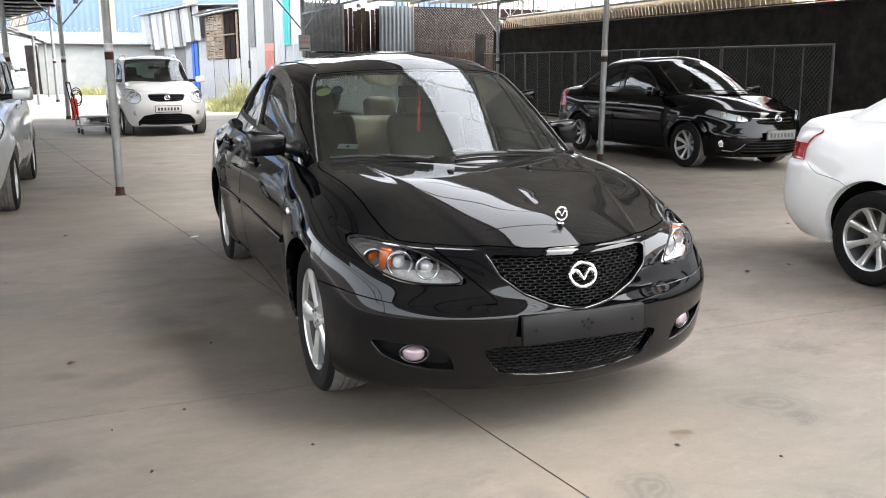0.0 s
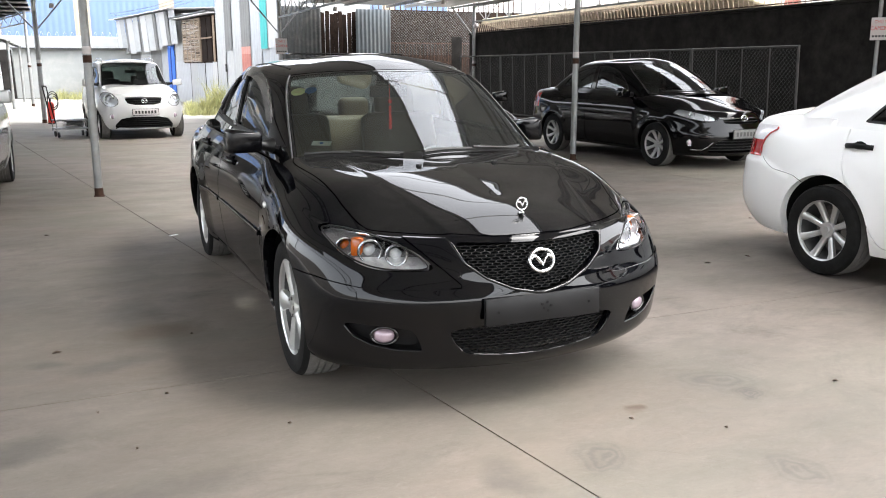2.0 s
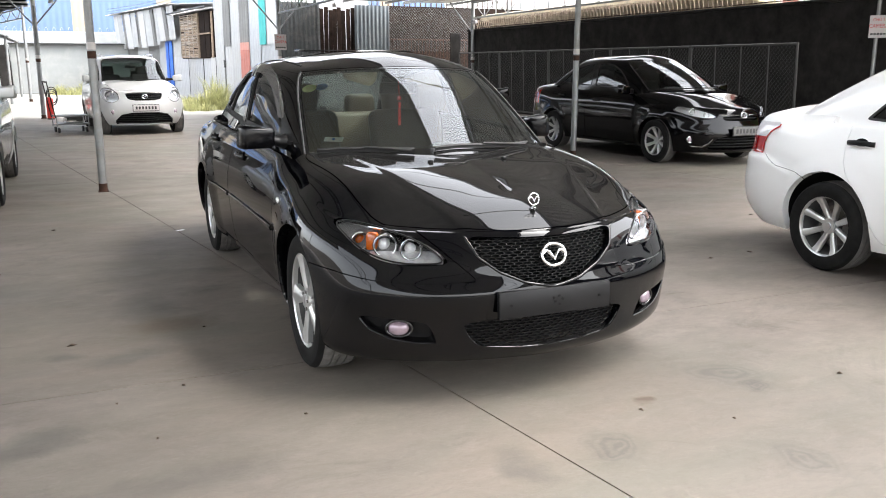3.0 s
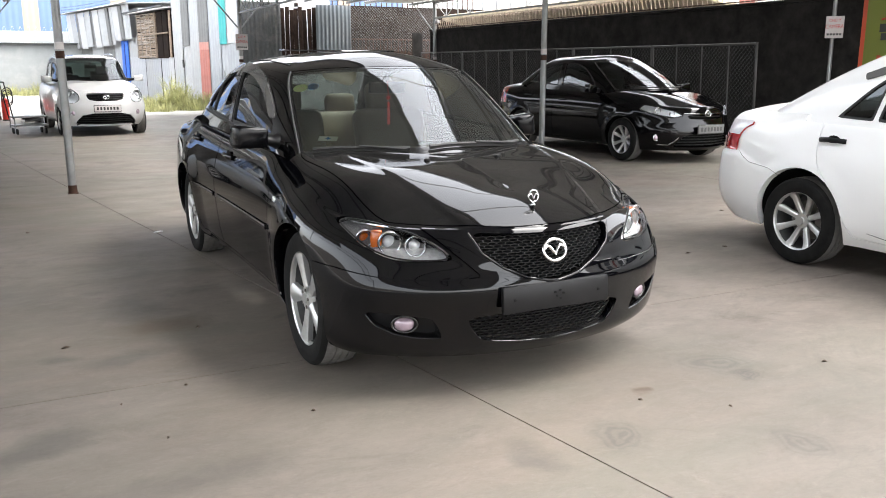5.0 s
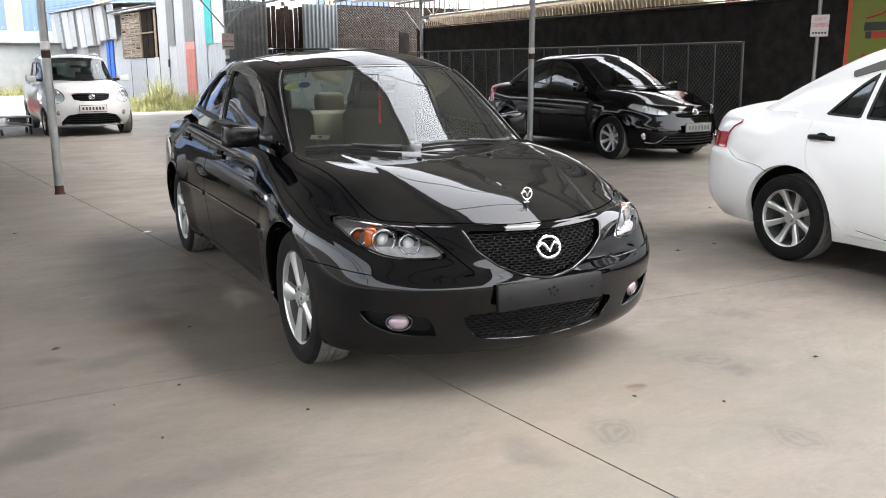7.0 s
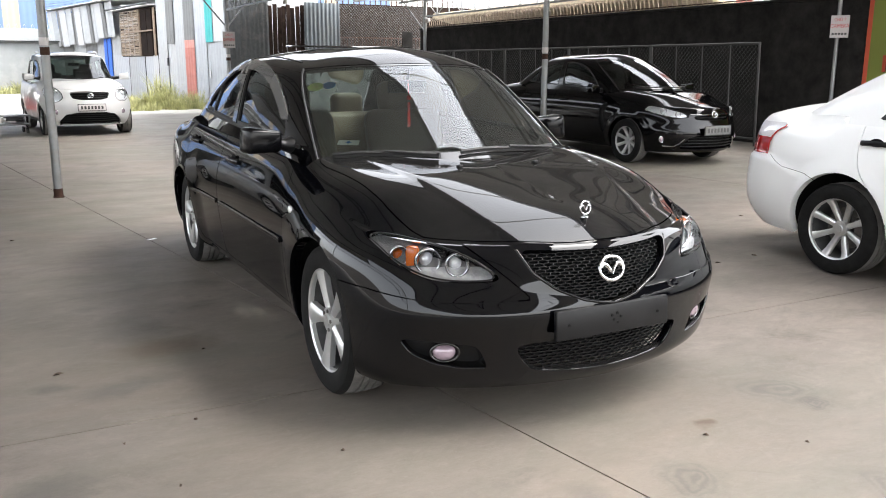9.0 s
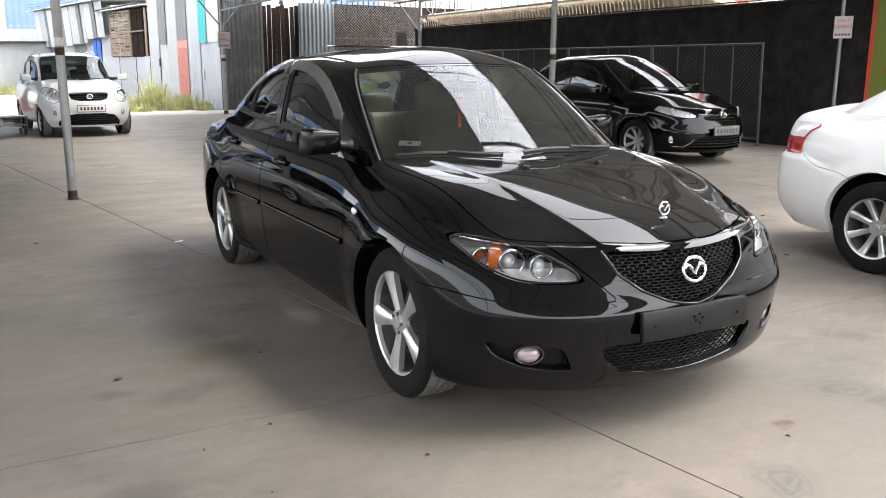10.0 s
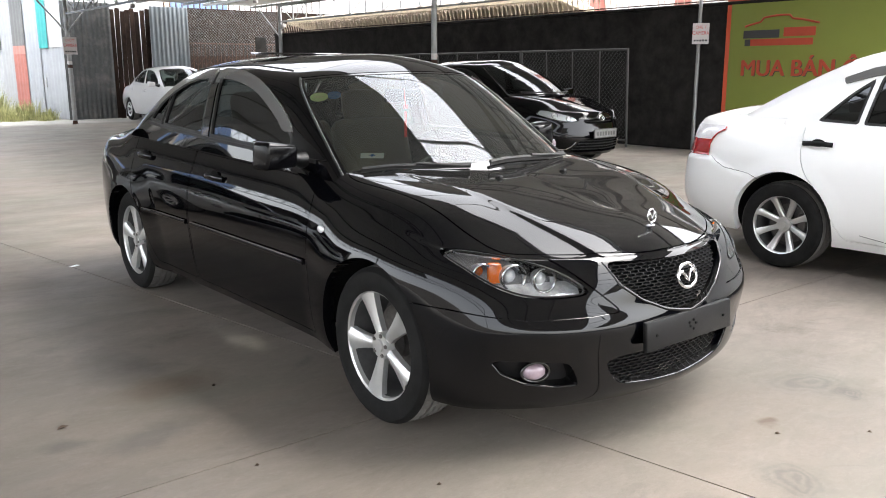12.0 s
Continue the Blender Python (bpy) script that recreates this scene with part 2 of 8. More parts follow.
def tube(points, rx, ry=None, seg=8, closed=False, up=(0, 0, 1)):
    """Vertices and faces of an oval tube along points."""
    P = np.array(points, float)
    n = len(P)
    ry = rx if ry is None else ry
    T = np.roll(P, -1, 0) - np.roll(P, 1, 0) if closed else np.gradient(P, axis=0)
    T /= np.linalg.norm(T, axis=1)[:, None] + 1e-12
    U = np.array(up, float)[None] - T * (T @ np.array(up, float))[:, None]
    U /= np.linalg.norm(U, axis=1)[:, None] + 1e-9
    W = np.cross(T, U)
    V, F = [], []
    for i in range(n):
        for k in range(seg):
            a = 2 * math.pi * k / seg
            V.append(P[i] + W[i] * rx * math.cos(a) + U[i] * ry * math.sin(a))
    for i in range(n if closed else n - 1):
        j = (i + 1) % n
        for k in range(seg):
            l = (k + 1) % seg
            F.append((i * seg + k, i * seg + l, j * seg + l, j * seg + k))
    if not closed:
        F.append(tuple(range(seg)))
        F.append(tuple((n - 1) * seg + k for k in reversed(range(seg))))
    return V, F


def lathe(profile, seg, axis="x"):
    """Revolves (axial, radius) points about the x axis."""
    V, F = [], []
    n = len(profile)
    for i in range(seg):
        a = 2 * math.pi * i / seg
        for ax, r in profile:
            V.append((ax, r * math.cos(a), r * math.sin(a)))
    for i in range(seg):
        j = (i + 1) % seg
        for k in range(n - 1):
            F.append((i * n + k, j * n + k, j * n + k + 1, i * n + k + 1))
    return V, F


def pchip(x, y, xs):
    """Monotone cubic interpolation; y may have several columns."""
    x, y, xs = np.asarray(x, float), np.asarray(y, float), np.asarray(xs, float)
    flat = y.reshape(len(x), -1)
    h = np.diff(x)
    d = np.diff(flat, axis=0) / h[:, None]
    m = np.zeros_like(flat)
    if len(x) > 2:
        w1, w2 = (2 * h[1:] + h[:-1])[:, None], (h[1:] + 2 * h[:-1])[:, None]
        same = d[1:] * d[:-1] > 0
        with np.errstate(divide="ignore", invalid="ignore"):
            hm = (w1 + w2) / (w1 / d[:-1] + w2 / d[1:])
        m[1:-1] = np.where(same, hm, 0)
    m[0], m[-1] = d[0], d[-1]
    i = np.clip(np.searchsorted(x, xs, side="right") - 1, 0, len(x) - 2)
    t = ((xs - x[i]) / h[i])[:, None]
    hh = h[i][:, None]
    out = (2 * t**3 - 3 * t**2 + 1) * flat[i] + (t**3 - 2 * t**2 + t) * hh * m[i] + (-2 * t**3 + 3 * t**2) * flat[i + 1] + (t**3 - t**2) * hh * m[i + 1]
    return out.reshape((len(xs),) + y.shape[1:])


def smooth_axis(P, sigma, axis, mirror_ends=False):
    r = int(3 * sigma) + 1
    k = np.exp(-0.5 * (np.arange(-r, r + 1) / sigma) ** 2)
    k /= k.sum()
    P = np.moveaxis(P, axis, 0)
    first, last = 2 * P[0] - P[1:r + 1][::-1], 2 * P[-1] - P[-r - 1:-1][::-1]
    if mirror_ends:
        first, last = P[1:r + 1][::-1].copy(), P[-r - 1:-1][::-1].copy()
        first[..., 0] *= -1
        last[..., 0] *= -1
    Q = np.concatenate([first, P, last])
    out = sum(k[i] * Q[i:i + len(P)] for i in range(2 * r + 1))
    return np.moveaxis(out, 0, axis)


def grid_surface(C, step, sig_s=2.0, sig_t=1.6, warp=None, push=None):
    """A dense smooth grid through the control net C[s, t]. Returns vertices, triangles, normals and (s, t) of each vertex."""
    ns, nt_, _ = C.shape
    ls = np.concatenate([[0], np.cumsum(np.linalg.norm(np.diff(C, axis=0), axis=2).mean(1))])
    lt = np.concatenate([[0], np.cumsum(np.linalg.norm(np.diff(C, axis=1), axis=2).mean(0))])
    us = np.linspace(0, ls[-1], max(12, int(ls[-1] / step)))
    ut = np.linspace(0, lt[-1], max(10, int(lt[-1] / step)))
    A = pchip(ls, C, us)
    A = np.moveaxis(pchip(lt, np.moveaxis(A, 1, 0), ut), 0, 1)
    A = smooth_axis(A, sig_s * 0.025 / step, 0, True)
    A = smooth_axis(A, sig_t * 0.025 / step, 1)
    A[0, :, 0] = A[-1, :, 0] = 0
    A[:, -1, 0] = 0 if abs(C[:, -1, 0]).max() < 1e-6 else A[:, -1, 0]
    S = np.stack(np.meshgrid(np.interp(us, ls, np.arange(ns)), np.interp(ut, lt, np.arange(nt_)), indexing="ij"), -1)
    if warp is not None:
        A[..., 2] += warp(A.reshape(-1, 3), S.reshape(-1, 2)).reshape(A.shape[:2])
    if push is not None:
        # outwards, level with the ground
        tx, ty = np.gradient(A[..., 0], axis=0), np.gradient(A[..., 1], axis=0)
        ln = np.hypot(tx, ty) + 1e-9
        d = push(A.reshape(-1, 3), S.reshape(-1, 2)).reshape(A.shape[:2])
        A[..., 0] += d * ty / ln
        A[..., 1] -= d * tx / ln
        A[0, :, 0] = A[-1, :, 0] = 0
    ds, dt = np.gradient(A, axis=0), np.gradient(A, axis=1)
    Nn = np.cross(ds, dt)
    Nn[0, :, 0] = Nn[-1, :, 0] = 0
    ln = np.linalg.norm(Nn, axis=2)
    Nn = Nn / (ln[..., None] + 1e-12)
    if abs(C[:, -1, 0]).max() < 1e-6:
        Nn[:, -1] = Nn[:, -2]
        Nn[:, -1, 0] = 0
        Nn[:, -1] /= np.linalg.norm(Nn[:, -1], axis=1)[:, None] + 1e-9
    a, b = A.shape[:2]
    idx = np.arange(a * b).reshape(a, b)
    q = np.stack([idx[:-1, :-1], idx[1:, :-1], idx[1:, 1:], idx[:-1, 1:]], -1).reshape(-1, 4)
    F = np.concatenate([q[:, [0, 1, 2]], q[:, [0, 2, 3]]])
    V = A.reshape(-1, 3)
    e = np.linalg.norm(np.cross(V[F[:, 1]] - V[F[:, 0]], V[F[:, 2]] - V[F[:, 0]]), axis=1)
    return [V, F[e > 1e-9], Nn.reshape(-1, 3), S.reshape(-1, 2)]


def clip(surface, g):
    """The part of a triangle surface where g < 0 (g: a value at each vertex)."""
    V, F, N, S = surface
    if len(F) == 0:
        return surface
    g = np.where(np.abs(g) < 1e-7, 1e-7, g)
    ins = g < 0
    c = ins[F].sum(1)
    keep = [F[c == 3]]
    A = np.concatenate([V, N, S], 1)
    cut_edges, tris = [], []
    for count in (1, 2):
        T = F[c == count]
        odd = ins[T] if count == 1 else ~ins[T]
        k = odd.argmax(1)
        r = np.arange(len(T))
        tris.append((T[r, k], T[r, (k + 1) % 3], T[r, (k + 2) % 3]))
    E = np.concatenate([np.stack([t[0], t[1]], 1) for t in tris] + [np.stack([t[0], t[2]], 1) for t in tris])
    if len(E):
        Es = np.sort(E, 1)
        key, inv = np.unique(Es[:, 0].astype(np.int64) * (len(V) + 1) + Es[:, 1], return_inverse=True)
        a, b = key // (len(V) + 1), key % (len(V) + 1)
        w = (g[a] / (g[a] - g[b]))[:, None]
        X = A[a] * (1 - w) + A[b] * w
        ids = len(V) + inv.reshape(-1)
        n1, n2 = len(tris[0][0]), len(tris[1][0])
        p1, q1 = ids[:n1], ids[n1 + n2:n1 + n2 + n1]
        p2, q2 = ids[n1:n1 + n2], ids[n1 + n2 + n1:]
        keep.append(np.stack([tris[0][0], p1, q1], 1))
        keep.append(np.stack([p2, tris[1][1], tris[1][2]], 1))
        keep.append(np.stack([p2, tris[1][2], q2], 1))
        A = np.concatenate([A, X])
    F2 = np.concatenate(keep)
    used = np.unique(F2)
    remap = np.full(len(A), -1)
    remap[used] = np.arange(len(used))
    A = A[used]
    n = A[:, 3:6] / (np.linalg.norm(A[:, 3:6], axis=1)[:, None] + 1e-12)
    return [A[:, :3], remap[F2], n, A[:, 6:8]]


def round_poly(pts, rounds=2):
    P = np.array(pts, float)
    for _ in range(rounds):
        Q = np.roll(P, -1, 0)
        P = np.stack([P * 0.8 + Q * 0.2, P * 0.2 + Q * 0.8], 1).reshape(-1, 2)
    return P


def fillet(pts, r=0.02, wide=0.14):
    """A polygon with tight round sharp corners and gently rounded blunt ones."""
    P = np.array(pts, float)
    out = []
    for k in range(len(P)):
        a, b, c = P[k - 1], P[k], P[(k + 1) % len(P)]
        u, v = a - b, c - b
        lu, lv = np.linalg.norm(u), np.linalg.norm(v)
        blunt = (u @ v) / (lu * lv) < -0.6
        d = wide if blunt else r
        p, q = b + u / lu * min(d, lu * 0.45), b + v / lv * min(d, lv * 0.45)
        for t in (0, 0.25, 0.5, 0.75, 1):
            out.append(p * (1 - t) ** 2 + b * 2 * t * (1 - t) + q * t * t)
    return np.array(out)


def sdf(poly, X):
    """Signed distance of the points X to a polygon; negative inside."""
    P = np.asarray(poly, float)
    Q = np.roll(P, -1, 0)
    d = np.full(len(X), 1e9)
    inside = np.zeros(len(X), bool)
    for a, b in zip(P, Q):
        e = b - a
        w = X - a
        t = np.clip((w @ e) / (e @ e + 1e-12), 0, 1)
        d = np.minimum(d, np.linalg.norm(w - t[:, None] * e, axis=1))
        cond = (a[1] > X[:, 1]) != (b[1] > X[:, 1])
        with np.errstate(divide="ignore", invalid="ignore"):
            xi = (b[0] - a[0]) * (X[:, 1] - a[1]) / (b[1] - a[1]) + a[0]
        inside ^= cond & (X[:, 0] < xi)
    return np.where(inside, -d, d)


def flip(surface):
    V, F, N, S = surface
    m = np.array([-1, 1, 1])
    return [V * m, F[:, [0, 2, 1]], N * m, S]


def sheet(name, surface, material, parent, label="", rim=0.012, both=False, lift=0.0, back=False):
    """Links a surface as a panel with turned-in edges. both: joined with its mirror image."""
    V, F, N, S = surface
    if len(F) == 0:
        return None
    if both:
        W = flip(surface)
        far = np.arange(len(V)) + len(V)
        far = np.where(np.abs(V[:, 0]) < 1e-6, np.arange(len(V)), far)
        V, N, F = np.concatenate([V, W[0]]), np.concatenate([N, W[2]]), np.concatenate([F, far[W[1]]])
        used = np.unique(F)
        back_to = np.zeros(len(V), int)
        back_to[used] = np.arange(len(used))
        V, N, F = V[used], N[used], back_to[F]
    V = V + N * lift
    faces, norms = [F], [N]
    if rim:
        E = np.concatenate([F[:, [0, 1]], F[:, [1, 2]], F[:, [2, 0]]])
        Es = np.sort(E, 1)
        key, first, cnt = np.unique(Es[:, 0].astype(np.int64) * (len(V) + 1) + Es[:, 1], return_index=True, return_counts=True)
        B = E[first[cnt == 1]]
        mid = (np.abs(V[B[:, 0], 0]) < 2e-4) & (np.abs(V[B[:, 1], 0]) < 2e-4)
        B = B[~mid]
        u = np.unique(B)
        r = np.full(len(V), -1)
        r[u] = np.arange(len(u))
        n0 = len(V)
        V = np.concatenate([V, V[u], V[u] - N[u] * rim])
        side = np.zeros((len(u), 3))
        dirs = np.cross(V[B[:, 1]] - V[B[:, 0]], N[B[:, 0]])
        np.add.at(side, r[B[:, 0]], dirs)
        np.add.at(side, r[B[:, 1]], dirs)
        side /= np.linalg.norm(side, axis=1)[:, None] + 1e-9
        norms += [side, side]
        a, b = n0 + r[B[:, 0]], n0 + r[B[:, 1]]
        k = len(u)
        faces += [np.stack([a, a + k, b], 1), np.stack([b, a + k, b + k], 1)]
    return link(name, V, np.concatenate(faces), material, parent, label, True, np.concatenate(norms))

# ---------------------------------------------------------------- materials of the yard
def concrete(name, a, b, dark, rough=0.42, scale=1.0, spots=()):
    """Power-floated concrete: broad cloudy tones, stains, scuffs and fine grain."""
    m = bpy.data.materials.new(name)
    nt, N, L, B = nodes_of(m)
    geo = N.new("ShaderNodeNewGeometry")
    mp = N.new("ShaderNodeMapping")
    mp.inputs["Rotation"].default_value = (0, 0, radians(12))
    mp.inputs["Scale"].default_value = (1.0 * scale, 1.7 * scale, 1)
    L.new(geo.outputs["Position"], mp.inputs["Vector"])

    def tex(sc, det, rg, dist=0.0):
        n = N.new("ShaderNodeTexNoise")
        n.inputs["Scale"].default_value, n.inputs["Detail"].default_value, n.inputs["Roughness"].default_value, n.inputs["Distortion"].default_value = sc, det, rg, dist
        L.new(mp.outputs[0], n.inputs["Vector"])
        return n.outputs["Fac"]

    def rng(x, i0, i1, o0, o1):
        r = N.new("ShaderNodeMapRange")
        for k, v in zip((1, 2, 3, 4), (i0, i1, o0, o1)):
            r.inputs[k].default_value = v
        L.new(x, r.inputs[0])
        return r.outputs[0]

    def mix(fac, x, y):
        n = N.new("ShaderNodeMix")
        n.data_type = "RGBA"
        L.new(fac, n.inputs[0])
        for k, v in ((6, x), (7, y)):
            if isinstance(v, tuple):
                n.inputs[k].default_value = (*v, 1)
            else:
                L.new(v, n.inputs[k])
        return n.outputs[2]

    c = mix(rng(tex(0.55, 6, 0.62, 0.6), 0.41, 0.59, 0, 1), a, b)
    c = mix(rng(tex(2.6, 10, 0.72, 1.2), 0.50, 0.80, 0, 0.55), c, dark)
    c = mix(rng(tex(0.9, 12, 0.75, 2.0), 0.52, 0.70, 0, 0.66), c, tuple(x * 0.7 for x in dark))
    c = mix(rng(tex(9.0, 6, 0.7, 0.5), 0.52, 0.75, 0, 0.30), c, tuple(min(1, x * 1.18) for x in a))
    c = mix(rng(tex(70.0, 3, 0.6), 0.62, 0.80, 0, 0.35), c, dark)
    # broad greenish and rosy tints, and faint trowel streaks
    c = mix(rng(tex(0.33, 4, 0.55, 0.4), 0.42, 0.60, 0, 0.7), c, (a[0] * 0.76, a[1] * 0.83, a[2] * 0.77))
    c = mix(rng(tex(0.41, 4, 0.6, 0.8), 0.52, 0.70, 0, 0.5), c, (a[0] * 1.08, a[1] * 0.98, a[2] * 0.94))
    st = N.new("ShaderNodeMapping")
    st.inputs["Scale"].default_value, st.inputs["Rotation"].default_value = (2.2, 5.0, 1), (0, 0, radians(-24))
    L.new(geo.outputs["Position"], st.inputs["Vector"])
    sn = N.new("ShaderNodeTexNoise")
    sn.inputs["Scale"].default_value, sn.inputs["Detail"].default_value, sn.inputs["Roughness"].default_value, sn.inputs["Distortion"].default_value = 1.5, 9, 0.68, 1.4
    L.new(st.outputs[0], sn.inputs["Vector"])
    c = mix(rng(sn.outputs["Fac"], 0.50, 0.72, 0, 0.22), c, tuple(x * 0.58 for x in a))
    c = mix(rng(sn.outputs["Fac"], 0.46, 0.28, 0, 0.16), c, tuple(min(1, x * 1.25) for x in a))
    c = mix(rng(tex(4.5, 13, 0.80, 1.6), 0.50, 0.66, 0, 0.42), c, tuple(x * 0.66 for x in a))
    c = mix(rng(tex(3.1, 13, 0.80, 1.1), 0.52, 0.68, 0, 0.36), c, tuple(min(1, x * 1.16) for x in a))
    c = mix(rng(tex(24.0, 9, 0.78, 0.8), 0.56, 0.70, 0, 0.40), c, tuple(x * 0.60 for x in a))
    c = mix(rng(tex(1.4, 14, 0.85, 2.4), 0.58, 0.68, 0, 0.42), c, dark)
    # fine cloudy mottling, scuffs and grit
    c = mix(rng(tex(7.0, 14, 0.86, 3.0), 0.50, 0.62, 0, 0.34), c, tuple(x * 0.62 for x in a))
    c = mix(rng(tex(11.0, 14, 0.84, 2.2), 0.54, 0.64, 0, 0.34), c, tuple(min(1, x * 1.28) for x in a))
    c = mix(rng(tex(48.0, 10, 0.8, 1.0), 0.57, 0.68, 0, 0.45), c, tuple(x * 0.55 for x in a))
    # single stains and rubbed trowel rings, each with its own place
    for k, (sx, sy, rx, ry, amount, col, ring) in enumerate(spots):
        sp = N.new("ShaderNodeMapping")
        sp.vector_type = "TEXTURE"
        sp.inputs["Location"].default_value, sp.inputs["Scale"].default_value, sp.inputs["Rotation"].default_value = (sx, sy, 0), (rx, ry, 1), (0, 0, radians(17 * k))
        dn = N.new("ShaderNodeTexNoise")
        dn.inputs["Scale"].default_value, dn.inputs["Detail"].default_value = 5.0, 5
        L.new(geo.outputs["Position"], dn.inputs["Vector"])
        wob = N.new("ShaderNodeVectorMath")
        wob.operation = "MULTIPLY_ADD"
        L.new(dn.outputs["Color"], wob.inputs[0])
        wob.inputs[1].default_value, wob.inputs[2].default_value = (0.22, 0.22, 0), (-0.11, -0.11, 0)
        ad = N.new("ShaderNodeVectorMath")
        L.new(geo.outputs["Position"], ad.inputs[0])
        L.new(wob.outputs[0], ad.inputs[1])
        L.new(ad.outputs[0], sp.inputs["Vector"])
        ln = N.new("ShaderNodeVectorMath")
        ln.operation = "LENGTH"
        L.new(sp.outputs[0], ln.inputs[0])
        f = rng(ln.outputs["Value"], 1.0, 0.35, 0, amount)
        if ring:
            sq = N.new("ShaderNodeMath")
            sq.operation = "SINE"
            mu = N.new("ShaderNodeMath")
            mu.operation = "MULTIPLY"
            mu.inputs[1].default_value = 24.0
            L.new(ln.outputs["Value"], mu.inputs[0])
            L.new(mu.outputs[0], sq.inputs[0])
            mm = N.new("ShaderNodeMath")
            mm.operation = "MULTIPLY"
            L.new(f, mm.inputs[0])
            L.new(rng(sq.outputs[0], -1, 1, 0.45, 1), mm.inputs[1])
            f = mm.outputs[0]
        c = mix(f, c, col)
    L.new(c, B.inputs["Base Color"])
    L.new(rng(tex(1.7, 8, 0.65), 0.3, 0.7, rough - 0.10, rough + 0.14), B.inputs["Roughness"])
    bp = N.new("ShaderNodeBump")
    bp.inputs["Strength"].default_value, bp.inputs["Distance"].default_value = 0.25, 0.003
    L.new(tex(45.0, 8, 0.65), bp.inputs["Height"])
    L.new(bp.outputs[0], B.inputs["Normal"])
    return m


GREY, BROWN = (0.066, 0.063, 0.056), (0.082, 0.056, 0.033)
FLOOR_SPOTS = [(-1.31, .87, .30, .16, .60, BROWN, 0), (-1.54, .42, .24, .14, .55, GREY, 0), (-1.93, -.42, .28, .15, .60, GREY, 0), (.86, -.86, .20, .26, .50, GREY, 1), (0, -1.28, .14, .12, .52, GREY, 1), (-1.40, 1.26, .34, .20, .50, GREY, 0),
               (-.39, -1.28, .17, .10, .45, GREY, 0), (.54, -1.58, .20, .12, .45, GREY, 1), (.34, -.97, .05, .04, .8, BROWN, 0), (-1.81, .52, .12, .07, .5, GREY, 0), (-2.4, 1.9, .7, .4, .45, GREY, 0), (-1.40, -.90, .42, .10, .35, GREY, 0), (.89, -1.02, .09, .07, .55, GREY, 1), (-.70, .79, .10, .05, .5, GREY, 1)]
M_FLOOR = concrete("floated concrete", (0.188, 0.161, 0.138), (0.140, 0.119, 0.102), (0.080, 0.067, 0.054), 0.64, 1.0, FLOOR_SPOTS)
M_YARD = concrete("outdoor concrete", (0.27, 0.255, 0.235), (0.23, 0.218, 0.20), (0.155, 0.143, 0.127), 0.75)
M_JOINT = mat("joint filler", (0.055, 0.043, 0.033), 0.9, vary=0.4, scale=20)
M_GALV = mat("galvanised steel", (0.075, 0.078, 0.079), 0.42, metal=0.75, vary=0.12, scale=9, rvary=0.08, stain=0.25, sscale=2.5, dark=(0.30, 0.27, 0.24), spec=0.12)
M_GALVB = mat("blue-grey galvanised sheet", (0.125, 0.143, 0.155), 0.4, metal=0.5, vary=0.10, scale=5, stain=0.3, sscale=1.2, dark=(0.22, 0.20, 0.17))
M_POLE = mat("galvanised pole", (0.26, 0.268, 0.27), 0.45, metal=0.55, vary=0.14, scale=7, stain=0.4, sscale=5, dark=(0.22, 0.15, 0.09))
M_RUST = mat("rusty steel", (0.05, 0.027, 0.019), 0.8, vary=0.4, scale=12, stain=0.5, sscale=4, dark=(0.05, 0.035, 0.03), bump=0.3, spec=0.12)
M_WALLDK = mat("blackened cement wall", (0.020, 0.0185, 0.0175), 0.9, vary=0.55, scale=3.5, stain=0.85, sscale=0.9, dark=(0.0065, 0.006, 0.0057), bump=0.4, bscale=14, spec=0.12)
M_WALLW = mat("whitewashed wall", (0.23, 0.24, 0.24), 0.85, vary=0.07, scale=3, stain=0.3, sscale=0.8, dark=(0.50, 0.48, 0.44), bump=0.2, bscale=20)
M_SHEETC = mat("bright white sheet", (0.46, 0.465, 0.47), 0.6, vary=0.06, scale=4, stain=0.25, sscale=1.4, dark=(0.36, 0.34, 0.31), obj=0.06)
M_SHEETB2 = mat("pale bluish sheet", (0.37, 0.385, 0.405), 0.55, vary=0.08, scale=4, stain=0.35, sscale=1.5, dark=(0.25, 0.25, 0.26), obj=0.08)
M_REED = mat("dry woven reed", (0.26, 0.20, 0.145), 0.85, vary=0.4, scale=26, stain=0.4, sscale=5, dark=(0.10, 0.07, 0.05), obj=0.3)
M_REED2 = mat("grey weathered reed", (0.33, 0.29, 0.25), 0.85, vary=0.4, scale=26, stain=0.4, sscale=5, dark=(0.14, 0.11, 0.09), obj=0.3)
M_REDPALE = mat("faded red paint", (0.46, 0.21, 0.17), 0.6, vary=0.15, scale=6, stain=0.4, sscale=2, dark=(0.36, 0.30, 0.27))
M_BLUEDK = mat("dark blue paint", (0.02, 0.045, 0.22), 0.5, vary=0.1, scale=6, stain=0.2, sscale=2, dark=(0.03, 0.04, 0.1))
M_SHEETW = mat("white painted sheet", (0.37, 0.38, 0.385), 0.6, vary=0.10, scale=4, stain=0.45, sscale=1.6, dark=(0.34, 0.31, 0.27), obj=0.10)
M_SHEETG = mat("grey painted sheet", (0.16, 0.16, 0.155), 0.6, vary=0.12, scale=4, stain=0.3, sscale=2)
M_SHEETB = mat("blue painted sheet", (0.085, 0.135, 0.25), 0.6, vary=0.05, scale=2)
M_SHEETT = mat("tan painted sheet", (0.27, 0.225, 0.165), 0.6, vary=0.08, scale=2)
M_REDP = mat("faded red paint", (0.40, 0.15, 0.12), 0.65, vary=0.15, scale=5, stain=0.3)
